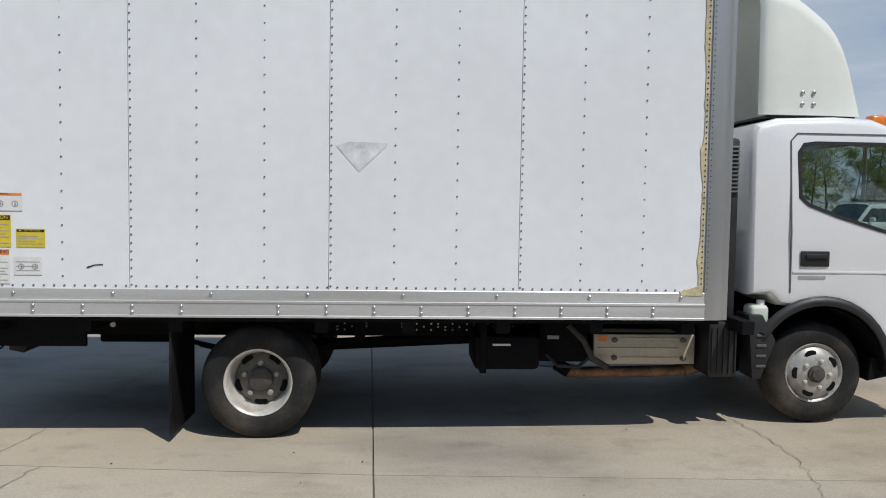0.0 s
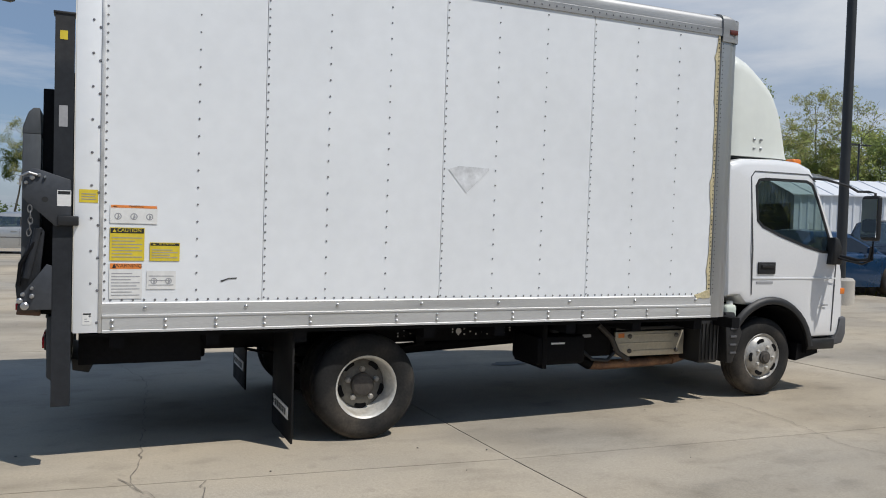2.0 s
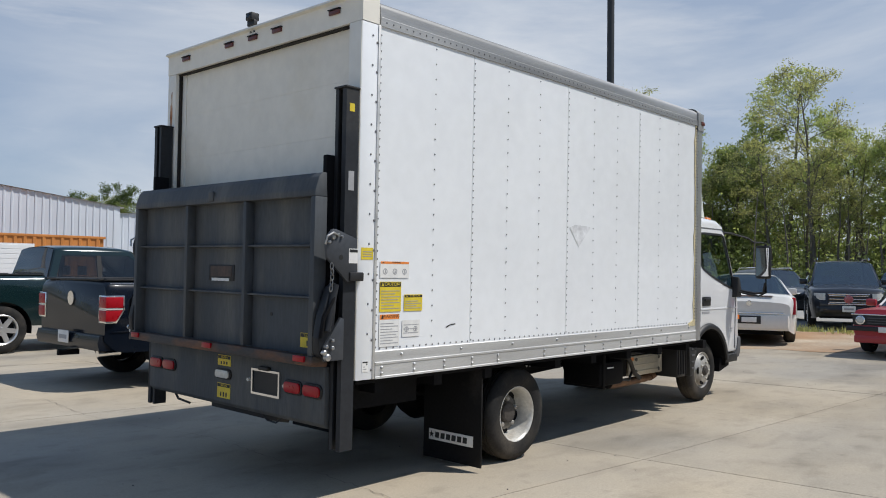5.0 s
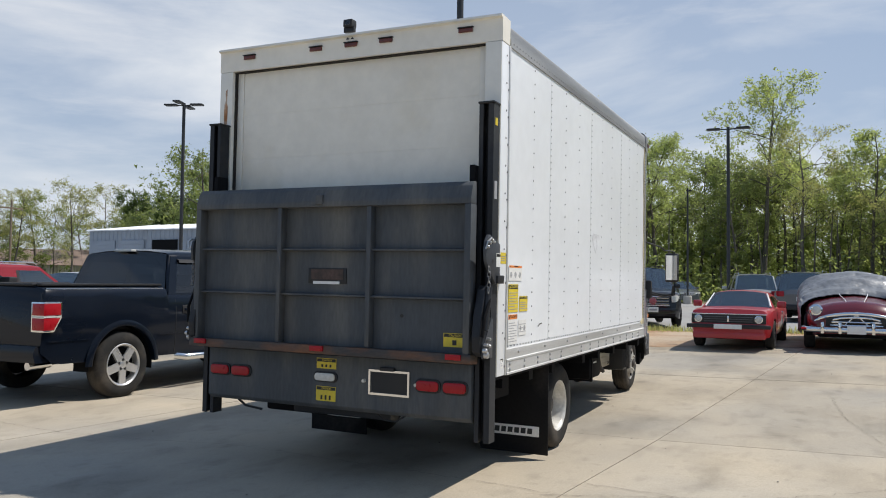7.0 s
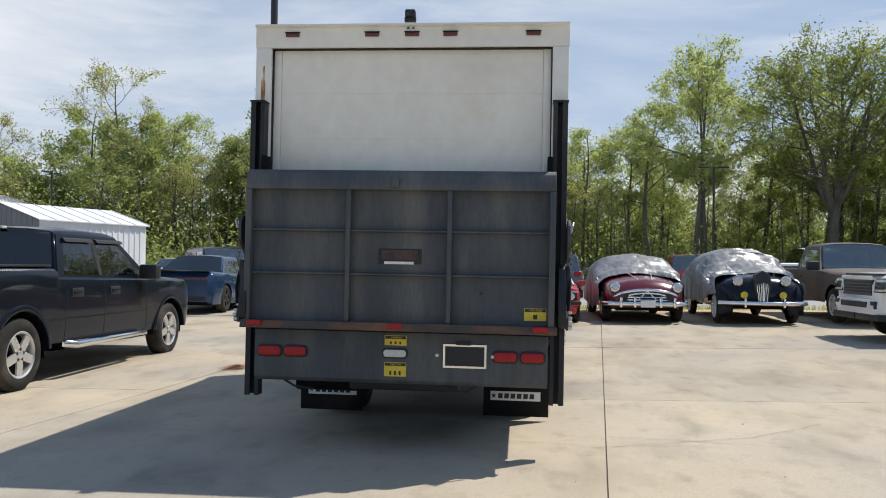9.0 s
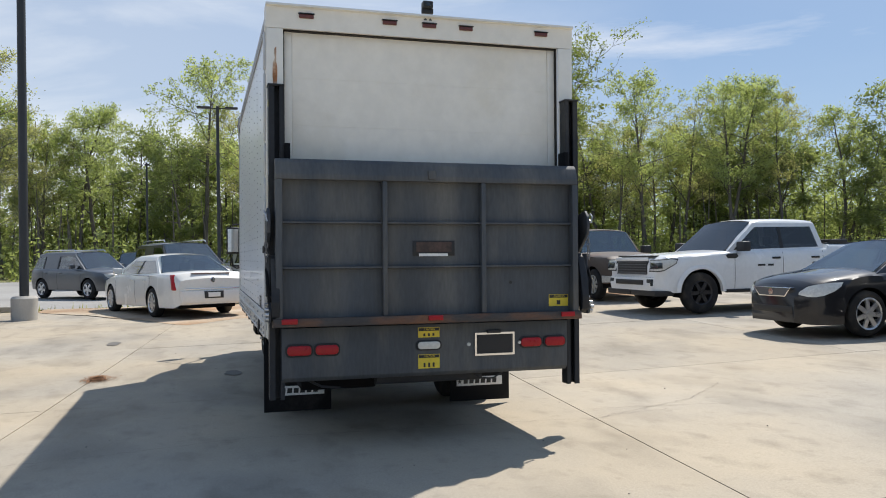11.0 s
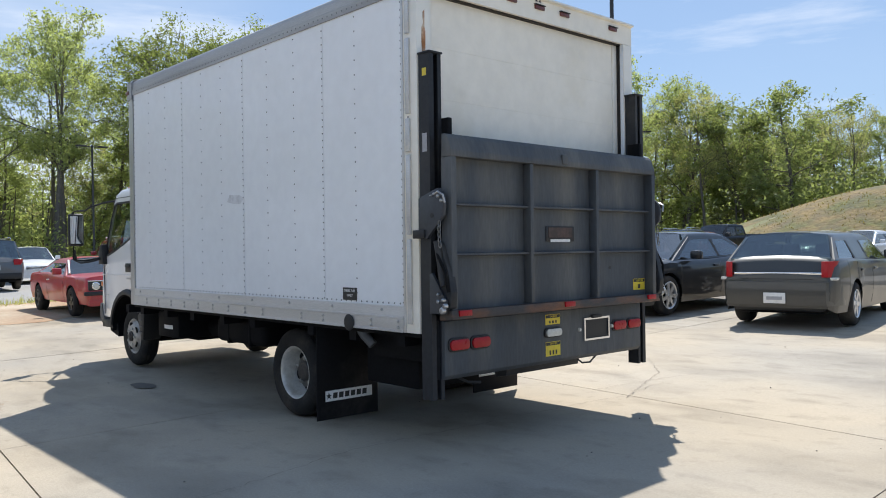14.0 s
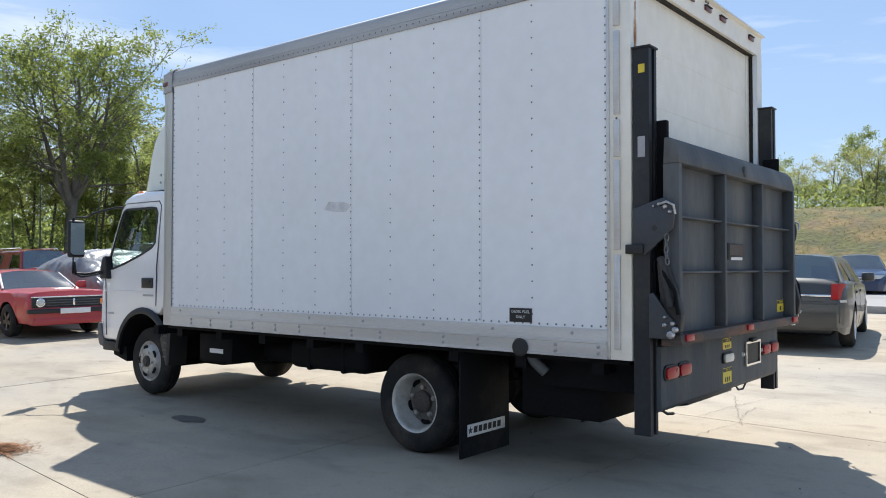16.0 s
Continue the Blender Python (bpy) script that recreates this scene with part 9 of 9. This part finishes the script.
TREES = [
    tree_template(1, 15.5, 0.34, 5.0, "leaf_lime", 0.125, 6600, trunk_r=0.20, limbs=12),
    tree_template(2, 17.5, 0.42, 5.2, "leaf_lime", 0.120, 6000, trunk_r=0.23, limbs=11, up=0.85),
    tree_template(3, 14.0, 0.22, 4.8, "leaf_green", 0.13, 7200, trunk_r=0.20),
    tree_template(4, 16.5, 0.34, 4.8, "leaf_bud", 0.10, 5200, trunk_r=0.19, limbs=12, up=0.85),
    tree_template(5, 12.5, 0.15, 4.6, "leaf_green", 0.13, 6800, trunk_r=0.17, up=0.7),
    tree_template(6, 17.5, 0.34, 8.4, "leaf_oak", 0.125, 25000, trunk_r=0.46, limbs=14, fork=4, up=0.6, clump=0.26),
    tree_template(7, 13.5, 0.28, 4.4, "leaf_bud", 0.10, 4200, trunk_r=0.16, limbs=12, up=0.85),
    tree_template(8, 17.0, 0.50, 3.9, "leaf_dark", 0.14, 7500, trunk_r=0.22, limbs=17, pine=True),
    tree_template(9, 18.5, 0.38, 5.6, "leaf_lime", 0.125, 7200, trunk_r=0.25, limbs=13),
    tree_template(10, 15.0, 0.20, 4.0, "leaf_green", 0.155, 3900, trunk_r=0.18, limbs=10, clump=0.32),
    tree_template(11, 15.0, 0.30, 4.0, "leaf_lime", 0.15, 3700, trunk_r=0.18, limbs=10, clump=0.32),
]
TREE_LABEL = ("tall slender tree in pale spring leaf", "tall bare-stemmed tree in pale spring leaf", "full green broadleaved tree at the wood's edge",
              "tree with thin yellowish buds", "low-branched green tree at the wood's edge", "large spreading oak with a forked dark trunk", "thin tree with sparse yellowish leaves",
              "tall pine with a dark green top", "tall spring-green tree with a straight trunk",
              "green tree deep in the wood", "pale green tree deep in the wood")
tree_roots = {}


def plant(kind_, x, y, scale=1.0, turn=0.0, z=0.1):
    m = Matrix.LocRotScale((x, y, z), Euler((0, 0, turn)), (scale, scale, scale * (0.94 + 0.12 * math.sin(x * 3.1 + y))))
    if kind_ in tree_roots:
        o = copy_thing(tree_roots[kind_], pose(0, 0, 0))
        o.matrix_basis = m
        return o
    t = thing("tree", m, TREE_LABEL[kind_], "tree", "trees of the wood")
    wood, crown = TREES[kind_]
    share("trunk", wood, t, Matrix())
    share("crown", crown, t, Matrix())
    tree_roots[kind_] = t
    return t


wood_rng = random.Random(21)
# the wood: a deep belt that curves round the east side
for k in range(165):
    az = lerp(-66, 43, (k + wood_rng.random()) / 165)
    deep = wood_rng.random() ** 0.8
    dist = lerp(60, 84, deep)
    if az > 16:
        dist = lerp(72, 95, deep)
    if az < -50:
        dist = lerp(66, 88, deep)
    if -27 < az < -14:
        dist = max(dist, 73)
    x, y = -4 + dist * math.cos(radians(az)), 5 + dist * math.sin(radians(az))
    if x < 49.5 and -45 < y < 38:
        x = 50 + wood_rng.random() * 10
    kind_ = wood_rng.choice((0, 1, 2, 3, 4, 6, 8, 0, 2, 3, 8, 4)) if deep < 0.62 else wood_rng.choice((9, 10))
    f = (0.66 + 0.32 * wood_rng.random()) * along([(-66, 1.05), (-58, 1.15), (-45, 1.12), (-35, 1.05), (-24, 1.0), (-5, 0.97), (2, 1.12), (8, 1.12), (13, 1.05), (20, 1.34), (28, 1.34), (32, 1.15), (37, 0.98), (43, 0.9)], az)
    plant(kind_, x, y, f, wood_rng.uniform(0, 6.28))
# the spreading oak and the tall pair beside it
plant(5, 56.5, -18.8, 1.13, 0.6)
plant(1, 60.0, -5.5, 1.14, 1.0)
plant(8, 58.5, -9.5, 0.92, 2.0)
plant(1, 57.5, -26.5, 0.84, 2.4)
plant(3, 58.5, -30.5, 0.85, 4.4)
# behind the bank, with one tall tree at its end
plant(2, 23.9, -57.6, 1.2, 0.4)
plant(4, 28.5, -60.0, 1.15, 2.4)
for k in range(46):
    az = lerp(-64, -96, (k + wood_rng.random()) / 46)
    dist = wood_rng.uniform(72, 95)
    x, y = -5 + dist * math.cos(radians(az)), 11 + dist * math.sin(radians(az))
    f = lerp(1.05, 0.62, min(1, (-64 - az) / 7)) * wood_rng.uniform(0.8, 1.15)
    plant(wood_rng.choice((2, 4, 4, 6, 4)), x, y, f, wood_rng.uniform(0, 6.28), 3.0 * min(1, max(0, (-62 - az) / 8)))
# far trees to the north: pines, budding trees, and one full tree behind the storage building
for k in range(58):
    az = lerp(43.5, 112, ((k + wood_rng.random()) / 58) ** 1.35)
    dist = wood_rng.uniform(88, 116)
    x, y = -6 + dist * math.cos(radians(az)), 3 + dist * math.sin(radians(az))
    f = wood_rng.uniform(0.62, 0.82) * (1.0 if 49.5 < az < 62 else 0.92)
    plant(7 if az < 48.5 else wood_rng.choice((7, 3, 6, 2, 3, 7)), x, y, f, wood_rng.uniform(0, 6.28))
plant(2, 51.5, 55.5, 0.98, 1.2)
plant(4, 47.0, 60.5, 0.72, 2.2)


def thicket(name, count, place, mt, leaf, seed, lab, per=100):
    """Undergrowth as many leaves and thin stems in one mesh."""
    r = random.Random(seed)
    verts, faces = [], []
    for k in range(count):
        x, y, z0, rad, h = place(r)
        for q in range(per):
            v = Vector((max(-1, min(1, r.gauss(0, 0.5))) * rad, max(-1, min(1, r.gauss(0, 0.5))) * rad, min(1.1, abs(r.gauss(0, 0.5))) * h))
            leaf_blade(verts, faces, r, Vector((x, y, z0)) + v, leaf * r.uniform(0.6, 1.4))
    me = bpy.data.meshes.new(name)
    me.from_pydata([tuple(v) for v in verts], [], faces)
    me.materials.append(mt)
    return tagged(new(name, me), lab, "undergrowth", kind="stuff")


def edge_place(az0, az1, d0, d1, rad, h, z0=-0.1):
    def f(r):
        az, dist = radians(r.uniform(az0, az1)), r.uniform(d0, d1)
        x = max(-4 + dist * math.cos(az), 51.0 if az > radians(-45) else -200)
        return (x, 5 + dist * math.sin(az), z0, rad * r.uniform(0.6, 1.4), h * r.uniform(0.5, 1.5))
    return f


thicket("undergrowth", 700, edge_place(-64, 44, 57, 92, 2.4, 3.3), M["leaf_green"], 0.17, 31, "dense green undergrowth at the wood's edge")
thicket("undergrowth", 620, edge_place(-64, 44, 70, 96, 2.6, 7.5), M["leaf_lime"], 0.17, 32, "pale green saplings inside the wood")
thicket("undergrowth", 1500, edge_place(-66, 46, 80, 106, 3.6, 8.5), M["leaf_green"], 0.23, 33, "dark green foliage deep in the wood", 170)
thicket("bank_bushes", 210, lambda r: (lambda az, d: (-5 + d * math.cos(az), 11 + d * math.sin(az), 4.0, 2.4, 3.2))(radians(r.uniform(-100, -66)), r.uniform(70, 84)), M["leaf_green"], 0.18, 34, "bushes along the top of the bank")
thicket("far_bushes", 160, lambda r: (lambda az, d: (-6 + d * math.cos(az), 3 + d * math.sin(az), -0.1, 3.5, 2.5))(radians(r.uniform(36, 112)), r.uniform(100, 130)), M["leaf_dark"], 0.28, 35, "dark bushes beyond the far lots")
# thin stems between the trees
st_r = random.Random(40)
bm = bmesh.new()
for k in range(200):
    az, dist = radians(st_r.uniform(-62, 30)), st_r.uniform(61, 88)
    x, y = max(-4 + dist * math.cos(az), 51.0), 5 + dist * math.sin(az)
    h = st_r.uniform(5, 8.5)
    dx, dy = st_r.uniform(-0.6, 0.6), st_r.uniform(-0.6, 0.6)
    tube(bm, [(x, y, -0.1), (x + dx * 0.4, y + dy * 0.3, h * 0.5), (x + dx, y + dy, h)], [st_r.uniform(0.07, 0.15), 0.065, 0.02], 5)
tagged(part("wood_stems", bm, M["bark"], None, smooth=60), "many thin grey stems inside the wood", "stems", kind="stuff")
